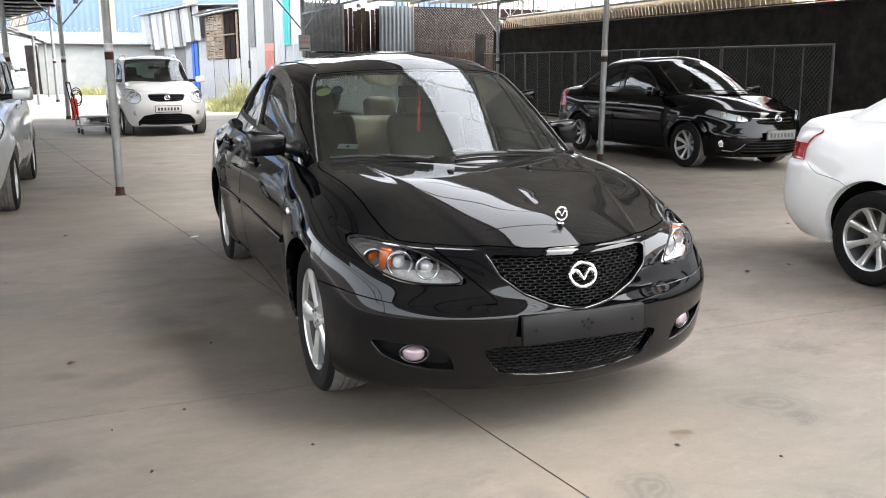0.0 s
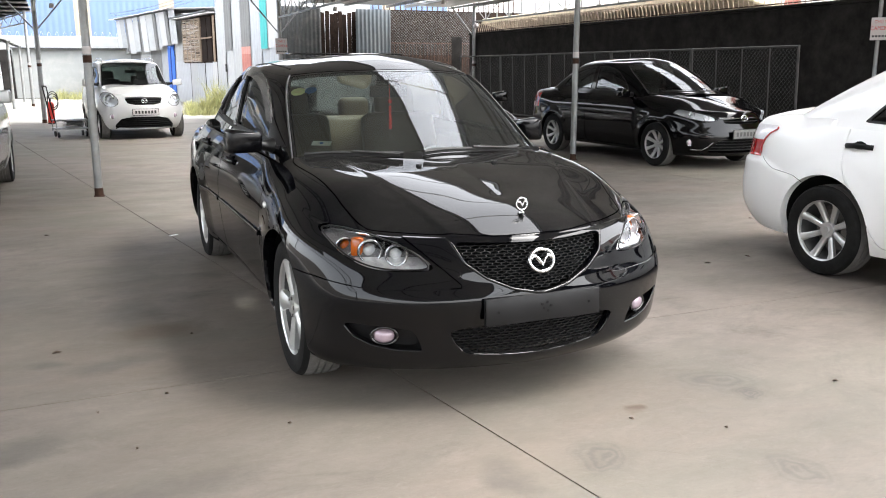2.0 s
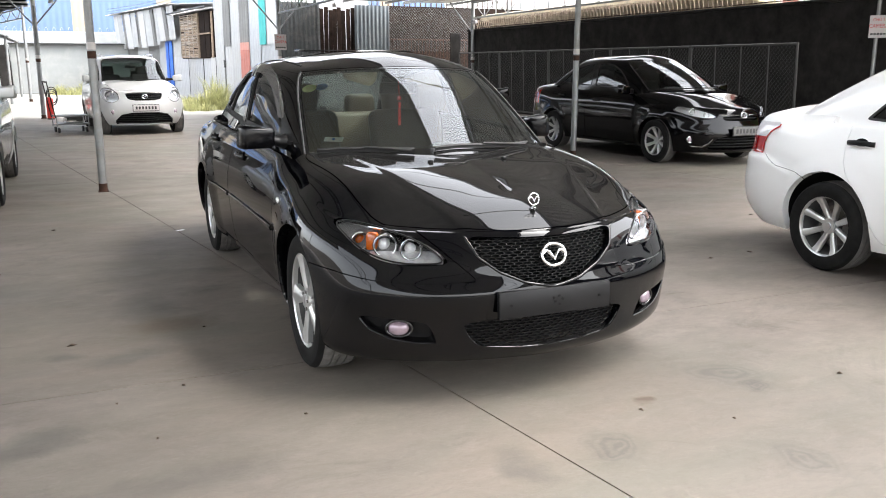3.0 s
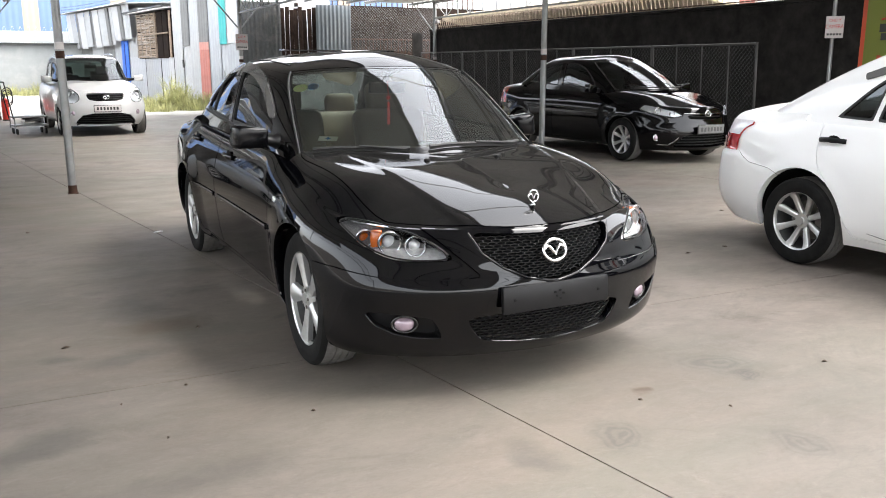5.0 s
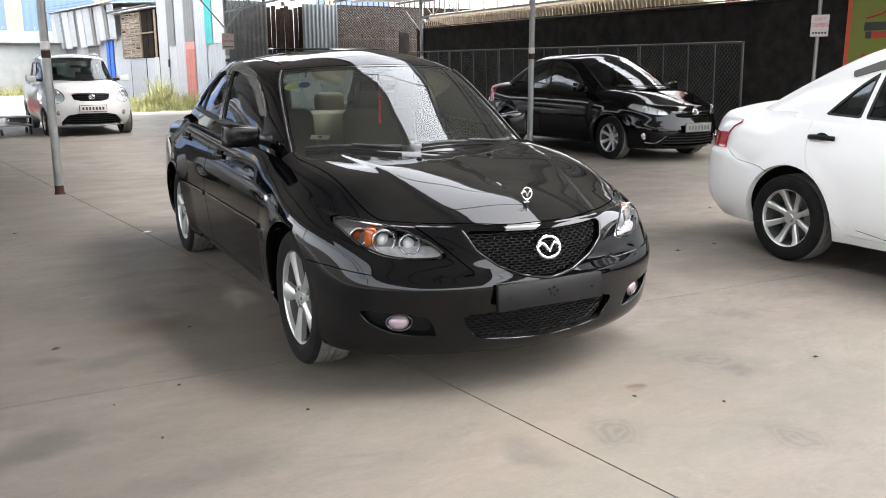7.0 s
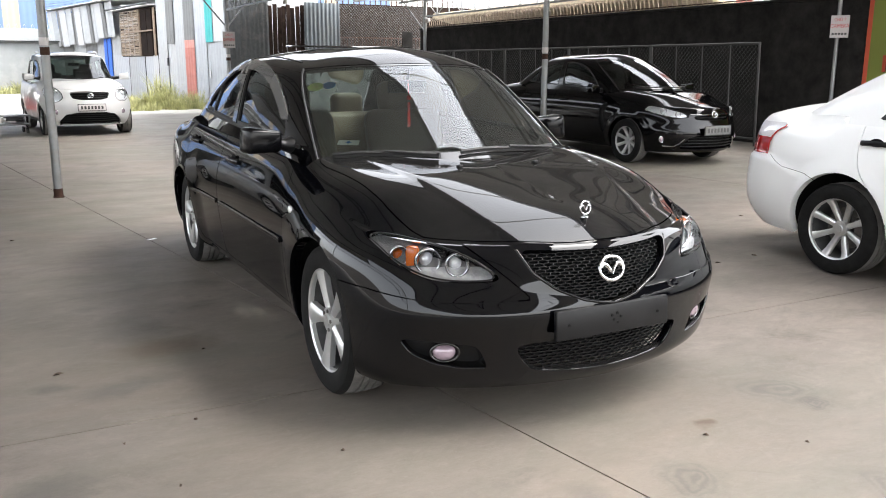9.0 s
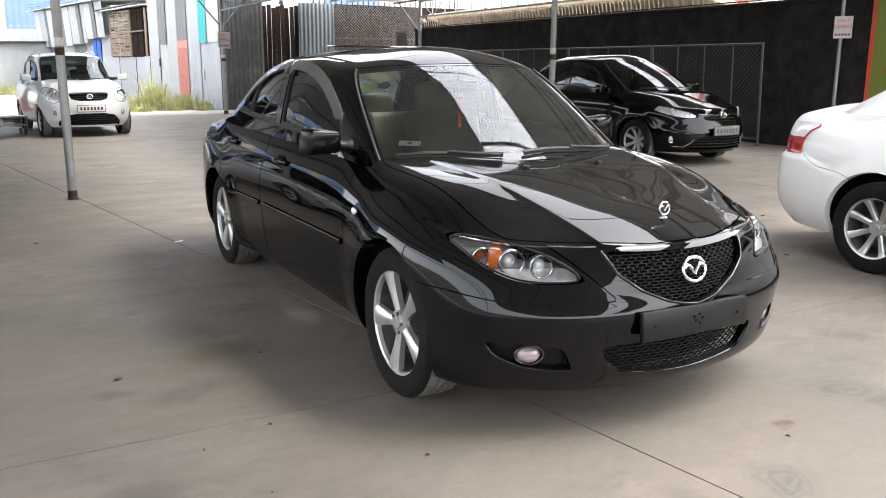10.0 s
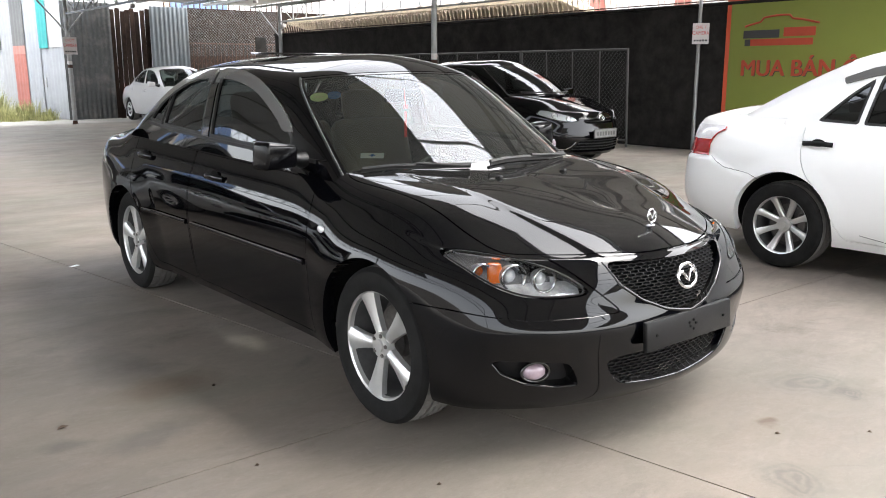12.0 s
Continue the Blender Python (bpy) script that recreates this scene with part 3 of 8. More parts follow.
M_TEAL = mat("teal paint", (0.04, 0.33, 0.32), 0.6, vary=0.1, scale=5)
M_BLUEP = mat("blue paint", (0.03, 0.13, 0.52), 0.6, vary=0.1, scale=5)
M_BARK = mat("dark rough boards", (0.016, 0.010, 0.0075), 0.9, vary=0.5, scale=6, stain=0.6, sscale=2, dark=(0.02, 0.014, 0.012), bump=0.8, bscale=25, obj=0.3, spec=0.12)
M_BROWN = mat("brown stained plaster", (0.014, 0.009, 0.0068), 0.9, vary=0.5, scale=3, stain=0.7, sscale=1.6, dark=(0.012, 0.008, 0.0065), spec=0.12)
M_CREAM = mat("cream plaster", (0.86, 0.82, 0.77), 0.85, vary=0.10, scale=1.5, stain=0.45, sscale=1, dark=(0.5, 0.3, 0.22))
M_WIRE = mat("dull weathered wire", (0.09, 0.09, 0.088), 0.6, metal=0.3, vary=0.2, scale=6, obj=0.15, spec=0.12)
M_CEMENT = mat("weathered cement", (0.20, 0.19, 0.18), 0.9, vary=0.25, scale=2, stain=0.5, sscale=0.8, dark=(0.09, 0.085, 0.08))
M_GREEN = mat("green printed board", (0.150, 0.175, 0.026), 0.5, vary=0.05, scale=1)
M_ORNG = mat("orange-red printed board", (0.50, 0.075, 0.03), 0.5, vary=0.05, scale=3)
M_SIGNW = mat("white printed sign", (0.50, 0.47, 0.46), 0.5, vary=0.05, scale=10)
M_SIGNR = mat("red print", (0.50, 0.05, 0.05), 0.5)
M_SIGNR2 = mat("deep red letters", (0.33, 0.040, 0.016), 0.5, vary=0.12, scale=6)
M_SIGNK = mat("black print", (0.03, 0.03, 0.03), 0.5)
M_ROOF = mat("grey roof sheet", (0.62, 0.63, 0.62), 0.55, metal=0.0, vary=0.10, scale=3, stain=0.2)
M_EXT = mat("red extinguisher paint", (0.55, 0.03, 0.02), 0.3, coat=0.4)
M_GRASS = mat("grass blades", (0.31, 0.31, 0.135), 0.7, vary=0.6, scale=6)
M_LEAFDRY = mat("dry leaf", (0.085, 0.058, 0.04), 0.8, vary=0.3, scale=60)


# ---------------------------------------------------------------- ground and floor
def quad_slab(name, pts, z0, z1, material, parent, bevel=0.0):
    bm = bmesh.new()
    a = [bm.verts.new((x, y, z1)) for x, y in pts]
    b = [bm.verts.new((x, y, z0)) for x, y in pts]
    bm.faces.new(a)
    bm.faces.new(b[::-1])
    for k in range(len(pts)):
        l = (k + 1) % len(pts)
        bm.faces.new((a[l], a[k], b[k], b[l]))
    if bevel:
        es = [e for e in bm.edges if abs(e.verts[0].co.z - z1) < 1e-6 and abs(e.verts[1].co.z - z1) < 1e-6]
        bmesh.ops.bevel(bm, geom=es, offset=bevel, segments=1, affect="EDGES")
    bmesh.ops.recalc_face_normals(bm, faces=bm.faces)
    return part(name, bm, material, parent)


ground = quad_slab("ground", [(-400, -400), (400, -400), (400, 400), (-400, 400)], -.4, -.012, M_YARD, None)
tagged(ground, "pale bare concrete and packed earth yard", "ground", "", "structure")
floor = empty("floor", pose(0, 0, 0), "pale floated concrete floor with saw-cut joints", "floor", "", "structure")
joint = quad_slab("joint_filler", [(-6.8, -16), (9.68, -16), (9.68, 20.3), (-6.8, 20.3)], -.011, -.006, M_JOINT, floor)


def lx(k, y):
    """The long joints, which run slightly aslant."""
    return -.42 + 6.5 * k - .158 * y


ROWS_Y = (-16, -6.2, .035, 6.9, 13.6, 20.3)
for k in range(-3, 3):
    for y0, y1 in zip(ROWS_Y, ROWS_Y[1:]):
        g, h = .0036, .0028
        p = [(lx(k, y0) + g, y0 + h), (lx(k + 1, y0) - g, y0 + h), (lx(k + 1, y1) - g, y1 - h), (lx(k, y1) + g, y1 - h)]
        p = [(min(max(x, -6.8), 9.68), y) for x, y in p]
        if p[1][0] - p[0][0] < .05 and p[2][0] - p[3][0] < .05:
            continue
        quad_slab("slab", p, -.005, 0, M_FLOOR, floor, .0004)


# ---------------------------------------------------------------- sheets, posts, trusses
def corrugated(name, width, height, pitch, depth, material, parent, thick=.004, per=6, flat=False):
    """A corrugated sheet standing in the x-z plane, from the origin; flat: a trapezoid profile."""
    n = int(width / pitch * per)
    V, F = [], []
    for side in (0, 1):
        for k in range(n + 1):
            x = width * k / n
            ph = (x / pitch) % 1
            d = depth * (max(-1, min(1, 2.2 * math.cos(2 * math.pi * ph))) if flat else math.cos(2 * math.pi * ph)) + side * thick
            V += [(x, d, 0), (x, d, height)]
    m = 2 * (n + 1)
    for k in range(n):
        a = 2 * k
        F.append((a, a + 2, a + 3, a + 1))
        F.append((m + a, m + a + 1, m + a + 3, m + a + 2))
        F.append((a + 1, a + 3, m + a + 3, m + a + 1))
        F.append((a, m + a, m + a + 2, a + 2))
    return link(name, V, F, material, parent, "", True, None, 50)


def post(x, y, h, r, label, bracket=True, group="canopy posts"):
    ob = empty("canopy_post", pose(x, y, 0), label, "post", group)
    bm = bmesh.new()
    add_cyl(bm, r, r, h, pose(0, 0, h / 2), 20)
    part("tube", bm, M_POLE, ob)
    bm = bmesh.new()
    add_box(bm, (r * 2.5, r * 2.5, .010), pose(0, 0, .005), .003)
    add_cyl(bm, r * 1.10, r * 1.04, .09, pose(0, 0, .045), 20)
    part("base_plate", bm, M_RUST, ob, "rusty base plate")
    bm = bmesh.new()
    add_cyl(bm, r * 1.06, r * 1.06, .075, pose(0, 0, 1.52), 20)
    part("collar", bm, M_SIGNW, ob, "pale label band")
    bm = bmesh.new()
    add_cyl(bm, r * 1.05, r * 1.05, .075, pose(0, 0, 1.43), 20)
    part("stained_band", bm, M_RUST, ob, "brown stained band")
    return ob


POLE_L = post(-1.44, 6.08, 3.19, .042, "leaning grey galvanised canopy post on the joint")
POLE_R = post(5.10, 7.10, 3.19, .042, "grey galvanised canopy post beside the black car")
post(3.72, 20.0, 3.19, .055, "galvanised canopy post with a warning sign")
post(9.62, 20.0, 3.19, .055, "galvanised corner post of the canopy by the wall")
post(-2.32, 20.0, 3.19, .055, "galvanised canopy post beside a fire extinguisher")
post(-3.05, 13.9, 2.75, .05, "thin galvanised canopy post beside white cars")
post(-2.98, 31.0, 2.75, .055, "thin galvanised post standing in the open yard")
for x, y in ((-6.6, 6.1), (-6.6, 19.0), (-6.6, -4.4)):
    post(x, y, 3.19, .047, "grey galvanised canopy post")


def truss(name, a, b, zlow, zhigh, label, step=.75, r=.022):
    """A flat lattice girder from a to b: two chords, uprights and diagonals."""
    ob = empty(name, pose(a[0], a[1], 0, 0, 0, math.degrees(math.atan2(b[1] - a[1], b[0] - a[0]))), label, "girder", "canopy girders")
    n = math.hypot(b[0] - a[0], b[1] - a[1])
    for z, nm in ((zlow, "lower_chord"), (zhigh, "upper_chord")):
        bm = bmesh.new()
        add_box(bm, (n, r * 2, r * 2), pose(n / 2, 0, z), .004)
        part(nm, bm, M_POLE, ob)
    k = max(1, int(n / step))
    for i in range(k + 1):
        x = n * i / k
        bm = bmesh.new()
        add_box(bm, (r * 1.3, r * 1.3, zhigh - zlow), pose(x, 0, (zlow + zhigh) / 2))
        part("upright", bm, M_POLE, ob)
        if i < k:
            x2 = n * (i + 1) / k
            bm = bmesh.new()
            z0, z1 = (zlow, zhigh) if i % 2 else (zhigh, zlow)
            rod(bm, (x, 0, z0), (x2, 0, z1), r * .6, 6)
            part("diagonal", bm, M_POLE, ob)
    return ob


truss("roof_truss", (3.72, 19.94), (3.62, 1.0), 2.70, 3.14, "grey welded lattice girder under the canopy roof")
truss("roof_truss", (9.62, 19.94), (9.2, 1.0), 2.70, 3.14, "grey welded lattice girder along the wall side")
truss("roof_truss", (-2.32, 19.94), (-1.3, -4.4), 2.75, 3.14, "grey welded lattice girder under the canopy roof")
truss("roof_truss", (-6.6, 19.0), (-6.6, -4.4), 2.75, 3.14, "grey welded lattice girder under the canopy roof")
for x, s in ((3.72, -1), (3.72, 1), (9.62, -1), (-2.32, 1), (-2.32, -1)):
    ob = empty("knee_brace", pose(x, 20.0, 0), "diagonal steel knee brace on a canopy post", "brace", "knee braces")
    bm = bmesh.new()
    rod(bm, (0, 0, 2.25), (s * .75, 0, 3.13), .02, 8)
    part("brace_bar", bm, M_POLE, ob)


def roof_sheet(name, x0, x1, y0, y1, z, label, tilt=0.0):
    """A canopy roof of corrugated sheets that run along x, on purlins."""
    ob = empty(name, pose(0, 0, 0), label, "roof", "", "structure")
    sh = corrugated("roof_sheet", y1 - y0, x1 - x0, .20, .008, M_ROOF, ob, .003, 4, True)
    sh.matrix_basis = pose(x0, y0, z + .06, 0, 90 + tilt, 90) @ pose(0, 0, 0)
    sh.matrix_basis = Matrix(((0, 0, 1, x0), (1, 0, 0, y0), (0, 1, math.tan(radians(tilt)) * 0, z + .075), (0, 0, 0, 1)))
    n = max(1, int((x1 - x0) / 1.2))
    for i in range(n + 1):
        bm = bmesh.new()
        add_box(bm, (.04, y1 - y0, .06), pose(x0 + .05 + (x1 - x0 - .1) * i / n, (y0 + y1) / 2, z + .02))
        part("purlin", bm, M_POLE, ob)
    return ob


GAP0, GAP1 = .58, 1.72
BAY = 6.5
STRIPS = ((GAP0, GAP1, 1.22, -12.6), (7.5, 8.0, .8, 1.5))
# Unseen front edges are stepped to shape the light and reflections below.
roof_sheet("canopy_roof_outer", -6.75, -5.42, 1.5, 20.2, 3.16, "grey corrugated steel canopy roof at the yard side")
roof_sheet("canopy_roof_west", -5.40, GAP0, -14.0, 20.2, 3.16, "grey corrugated steel canopy roof on purlins")
roof_sheet("canopy_roof_inner", GAP1, 3.2, -14.0, 20.2, 3.16, "grey corrugated steel canopy roof beside the open strip")
roof_sheet("canopy_roof_middle", 3.2, 4.7, -1.0, 20.2, 3.16, "grey corrugated steel canopy roof over the middle bay")
roof_sheet("canopy_roof_east", 4.7, STRIPS[1][0], 1.2, 21.7, 3.16, "grey corrugated steel canopy roof along the bays")
roof_sheet("canopy_roof_wall_side", STRIPS[1][1], 9.6, 1.2, 21.7, 3.16, "grey corrugated steel canopy roof along the wall")
for x0, x1, pitch, y0 in STRIPS:
    for i in range(int((20 - y0) / pitch) + 1):
        ob = empty("tie_bar", pose((x0 + x1) / 2, y0 + pitch * i, 3.2), "thin steel bar across the open roof strip", "bar", "roof strip bars")
        bm = bmesh.new()
        add_box(bm, (x1 - x0 + .3, .035, .035), None, .004)
        part("bar", bm, M_POLE, ob)
# a further arched canopy
ob = empty("arched_canopy", pose(-8.6, 22, 0), "far arched canopy of grey corrugated sheets on trusses", "canopy")
V, F = [], []
n = 24
for k in range(n + 1):
    x = -5.2 + 10.4 * k / n
    z = 3.35 - .042 * x * x
    for y in (0, 14):
        V.append((x, y, z))
F = [(2 * k, 2 * k + 2, 2 * k + 3, 2 * k + 1) for k in range(n)]
link("arched_roof", V, F, M_ROOF, ob)
for y in (0, 7, 14):
    P = [(x, y, 3.30 - .042 * x * x) for x in np.linspace(-5.2, 5.2, 25)]
    stroke_pts = [(x, y, 2.95 - .026 * x * x) for x in np.linspace(-5.2, 5.2, 25)]
    for q, nm in ((P, "upper_chord"), (stroke_pts, "lower_chord")):
        V, F = tube(q, .03, .03, 6, False, (0, 1, 0))
        link(nm, V, F, M_POLE, ob)
    bm = bmesh.new()
    for k in range(0, 24):
        rod(bm, P[k] if k % 2 else stroke_pts[k], stroke_pts[k + 1] if k % 2 else P[k + 1], .016, 5)
    part("lattice", bm, M_POLE, ob)
for x in (-5.1, 5.1):
    bm = bmesh.new()
    rod(bm, (x, 7, 0), (x, 7, 2.3), .05, 10)
    part("support", bm, M_POLE, ob)
    bm = bmesh.new()
    rod(bm, (x, 14, 0), (x, 14, 2.3), .05, 10)
    part("support", bm, M_POLE, ob)

# ---------------------------------------------------------------- the dark wall, its spikes, the fence and the board
WALL_TOP = 2.32
wall = empty("wall_east", pose(0, 0, 0), "soot-black stained cement boundary wall", "wall", "", "structure")
bm = bmesh.new()
add_box(bm, (.22, 44, WALL_TOP), pose(9.81, -1.5, WALL_TOP / 2), .01)
part("wall_body", bm, M_WALLDK, wall)
bm = bmesh.new()
add_box(bm, (.30, 44, .06), pose(9.81, -1.5, WALL_TOP + .03), .012)
part("coping", bm, M_WALLDK, wall)
spikes = empty("wall_spikes", pose(9.72, 0, WALL_TOP + .06), "row of pale steel spikes on top of the wall", "spikes")
bm = bmesh.new()
rod(bm, (0, 0, 0), (-.05, 0, .26), .009, 5)
rod(bm, (-.03, 0, .14), (-.06, .045, .24), .007, 5)
rod(bm, (-.03, 0, .14), (-.06, -.045, .24), .007, 5)
first = part("spike", bm, mat("pale rusty spikes", (0.42, 0.34, 0.26), 0.6, vary=0.3, scale=6, obj=0.3), spikes)
first.location = (0, -6, 0)
for k in range(1, 200):
    o = bpy.data.objects.new("spike", first.data)
    scene.collection.objects.link(o)
    o.parent = spikes
    o.location = (0, -6 + .13 * k, 0)
bm = bmesh.new()
add_box(bm, (.02, 26, .02), pose(0, 7, .03))
part("spike_rail", bm, M_RUST, spikes)

# neighbour's wall and roof beyond
nb = empty("neighbour_building", pose(13.5, 4, 0), "sunlit cream neighbour building behind the wall", "building")
bm = bmesh.new()
add_box(bm, (.3, 22, 5.2), pose(0, -3, 2.6), .02)
part("wall", bm, M_CREAM, nb)
for k in range(9):
    bm = bmesh.new()
    add_box(bm, (.18, .34, 5.0), pose(-.22, -12 + 2.4 * k, 2.5), .02)
    part("pilaster", bm, M_REDP if k % 3 else M_BROWN, nb)
for k in range(8):
    bm = bmesh.new()
    add_box(bm, (.10, .9, 1.1), pose(-.16, -10.8 + 2.4 * k, 3.55), .03)
    part("window", bm, M_SHEETG, nb)
nb2 = empty("neighbour_roof", pose(10.6, 15, 0), "low tan tiled neighbour roof behind the wall", "roof")
bm = bmesh.new()
add_box(bm, (1.2, 11, .16), pose(.1, 0, 2.62, 0, 12), .03)
part("roof_slope", bm, mat("tan tiles", (0.55, 0.46, 0.33), 0.8, vary=0.3, scale=6, bump=0.4, bscale=20), nb2)
bm = bmesh.new()
add_box(bm, (.2, 11, 2.5), pose(.6, 0, 1.25))
part("wall", bm, M_CREAM, nb2)


def wires(bm, w, h, step, r, x0=0.0, z0=0.0):
    """Diamond mesh wires in the x-z plane."""
    for s in (1, -1):
        c = -h if s > 0 else 0
        while c < w + (0 if s > 0 else h):
            if s > 0:
                a, b = max(0, c), min(w, c + h)
                p, q = (a, a - c), (b, b - c)
            else:
                a, b = max(0, c - h), min(w, c)
                p, q = (a, c - a), (b, c - b)
            if b - a > .03:
                rod(bm, (x0 + p[0], 0, z0 + p[1]), (x0 + q[0], 0, z0 + q[1]), r, 3)
            c += step


fence_first = None
for k in range(5):
    m = pose(9.22, 6.9 + 2.62 * (k + 1) - .03, 0, 2, 0, -90)
    if fence_first is None:
        fp = empty("fence_panel", m, "grey chain-link fence panel leaning near the dark wall", "fence", "chain-link panels")
        for x in (0, 2.58):
            bm = bmesh.new()
            rod(bm, (x, 0, .0), (x, 0, 1.69), .021, 10)
            part("frame_post", bm, M_WIRE, fp)
        for z in (.12, 1.67):
            bm = bmesh.new()
            rod(bm, (0, 0, z), (2.58, 0, z), .019, 8)
            part("frame_rail", bm, M_WIRE, fp)
        for x in (.65, 1.3, 1.95):
            bm = bmesh.new()
            rod(bm, (x, .012, .12), (x, .012, 1.67), .011, 6)
            part("brace_bar", bm, M_WIRE, fp)
        bm = bmesh.new()
        wires(bm, 2.58, 1.53, .085, .0022, 0, .13)
        part("chain_mesh", bm, M_WIRE, fp, "diamond wire mesh")
        fence_first = fp
    else:
        copy_thing(fence_first, m)

# printed board on the wall
board = empty("billboard", pose(9.685, 5.37, 0), "green printed advertising board with an orange border", "billboard")
bm = bmesh.new()
add_box(bm, (.03, 7.0, 1.78), pose(0, -3.5, 1.53), .004)
part("border", bm, M_ORNG, board, "orange-red border")
bm = bmesh.new()
add_box(bm, (.03, 6.84, 1.66), pose(-.006, -3.5, 1.51), .002)
part("panel", bm, M_GREEN, board, "green panel")


def lettering(name, text, size, m, material, parent, label="", depth=.002, align="LEFT", squeeze=1.0):
    cu = bpy.data.curves.new(name, "FONT")
    cu.body, cu.size, cu.extrude, cu.align_x, cu.align_y = text, size, depth, align, "CENTER"
    tmp = bpy.data.objects.new(name, cu)
    scene.collection.objects.link(tmp)
    dg = bpy.context.evaluated_depsgraph_get()
    me = bpy.data.meshes.new_from_object(tmp.evaluated_get(dg))
    bpy.data.objects.remove(tmp)
    me.materials.clear()
    me.materials.append(material)
    ob = new(name, me)
    ob.parent = parent
    ob.matrix_basis = m @ Matrix.Diagonal((squeeze, 1, 1, 1))
    if label:
        ob["label"] = label
    return ob


def split_letters(ob, name, parent, label=""):
    """Give every letter of a word, with its accent, a mesh of its own."""
    bm = bmesh.new()
    bm.from_mesh(ob.data)
    left, groups = set(bm.verts), []
    while left:
        todo = [left.pop()]
        seen = set(todo)
        while todo:
            for e in todo.pop().link_edges:
                for v in e.verts:
                    if v in left:
                        left.discard(v)
                        seen.add(v)
                        todo.append(v)
        groups.append([min(v.co.x for v in seen), max(v.co.x for v in seen), seen])
    groups.sort(key=lambda g: g[0])
    letters = []
    for g in groups:
        if letters and g[0] < letters[-1][1] - .01:
            letters[-1] = [letters[-1][0], max(letters[-1][1], g[1]), letters[-1][2] | g[2]]
        else:
            letters.append(g)
    for a, b, vs in letters:
        one = bm.copy()
        keep = {v.index for v in vs}
        bmesh.ops.delete(one, geom=[v for v in one.verts if v.index not in keep], context="VERTS")
        me = bpy.data.meshes.new(name)
        one.to_mesh(me)
        one.free()
        me.materials.append(ob.data.materials[0])
        lt = new(name, me)
        lt.parent = parent
        lt.matrix_basis = ob.matrix_basis.copy()
        if label:
            lt["label"] = label
    bm.free()
    bpy.data.objects.remove(ob)


FACE_W = Matrix(((0, 0, -1, 0), (-1, 0, 0, 0), (0, 1, 0, 0), (0, 0, 0, 1)))
for dx, dy, dz, mm, nm, lb in ((-.0285, 0, 0, M_SIGNR2, "letter", "large red letter"), (-.0262, -.012, .003, M_SIGNR2, "letter_edge", ""), (-.0244, .010, .0, M_SIGNR2, "letter_edge", ""), (-.0225, -.018, -.010, M_SIGNK, "letter_shade", "dark edge of the letter")):
    w = lettering(nm, "MUA B\u00c1N \u00d4 T\u00d4", .345, Matrix.Translation((dx, -.30 + dy, 1.335 + dz)) @ FACE_W, mm, board)
    split_letters(w, nm, board, lb)
# plain emblem above the words
P = [(-.03, -.34 - u, 1.98 + .10 * math.sin(u / 1.25 * math.pi) + (.05 if .3 < u < .75 else 0)) for u in np.linspace(0, 1.2, 24)]
V, F = tube(P, .006, .017, 6, False, (0, 0, 1))
link("emblem_sweep", V, F, M_SIGNR2, board, "red sweeping emblem line")
for y, w, z, h, m in ((-.62, .60, 1.86, .12, M_SIGNK), (-1.24, .50, 1.88, .13, M_SIGNR2), (-.95, 1.02, 1.735, .10, M_SIGNR2), (-.40, .10, 1.735, .10, M_SIGNK)):
    bm = bmesh.new()
    add_box(bm, (.006, w, h), pose(-.026, y, z), .001)
    part("emblem_bar", bm, m, board)


def warning_sign(x, y, z, turn, w=.34, h=.42):
    s = empty("warning_sign", pose(x, y, z, 0, 0, turn), "small white and red camera warning sign on a post", "sign", "camera warning signs")
    bm = bmesh.new()
    add_box(bm, (w, .012, h), None, .003)
    part("plate", bm, M_SIGNW, s)
    up = Matrix(((1, 0, 0, 0), (0, 0, -1, 0), (0, 1, 0, 0), (0, 0, 0, 1)))
    lettering("lettering", "CH\u00da \u00dd", h * .2, Matrix.Translation((0, -.008, h * .30)) @ up, M_SIGNR, s, "red words", .001, "CENTER", .85)
    lettering("lettering", "CAMERA", h * .25, Matrix.Translation((0, -.008, h * .02)) @ up, M_SIGNR, s, "red words", .001, "CENTER", .82)
    for k in range(5):
        bm = bmesh.new()
        add_box(bm, (w * .12, .003, h * .09), pose((k - 2) * w * .17, -.007, -h * .33))
        part("small_print", bm, M_SIGNK, s, "small unreadable print")
    return s


warning_sign(3.74, 19.92, 1.93, 8)
warning_sign(9.60, 5.79, 1.90, -58, .26, .33)
sp = empty("sign_post", pose(9.63, 5.84, 0), "thin grey post that carries a camera sign", "post")
bm = bmesh.new()
rod(bm, (0, 0, 0), (0, 0, 3.15), .03, 12)
part("tube", bm, M_POLE, sp)

# ---------------------------------------------------------------- back row: sheets, boards, gate
def back_sheet(x0, x1, z0, z1, material, label, y=22.0, pitch=.13, depth=.012):
    ob = empty("corrugated_sheet", pose(x0, y, z0), label, "metal sheet", "back wall sheets")
    corrugated("sheet", x1 - x0, z1 - z0, pitch, depth, material, ob, .003, 8, True)
    return ob


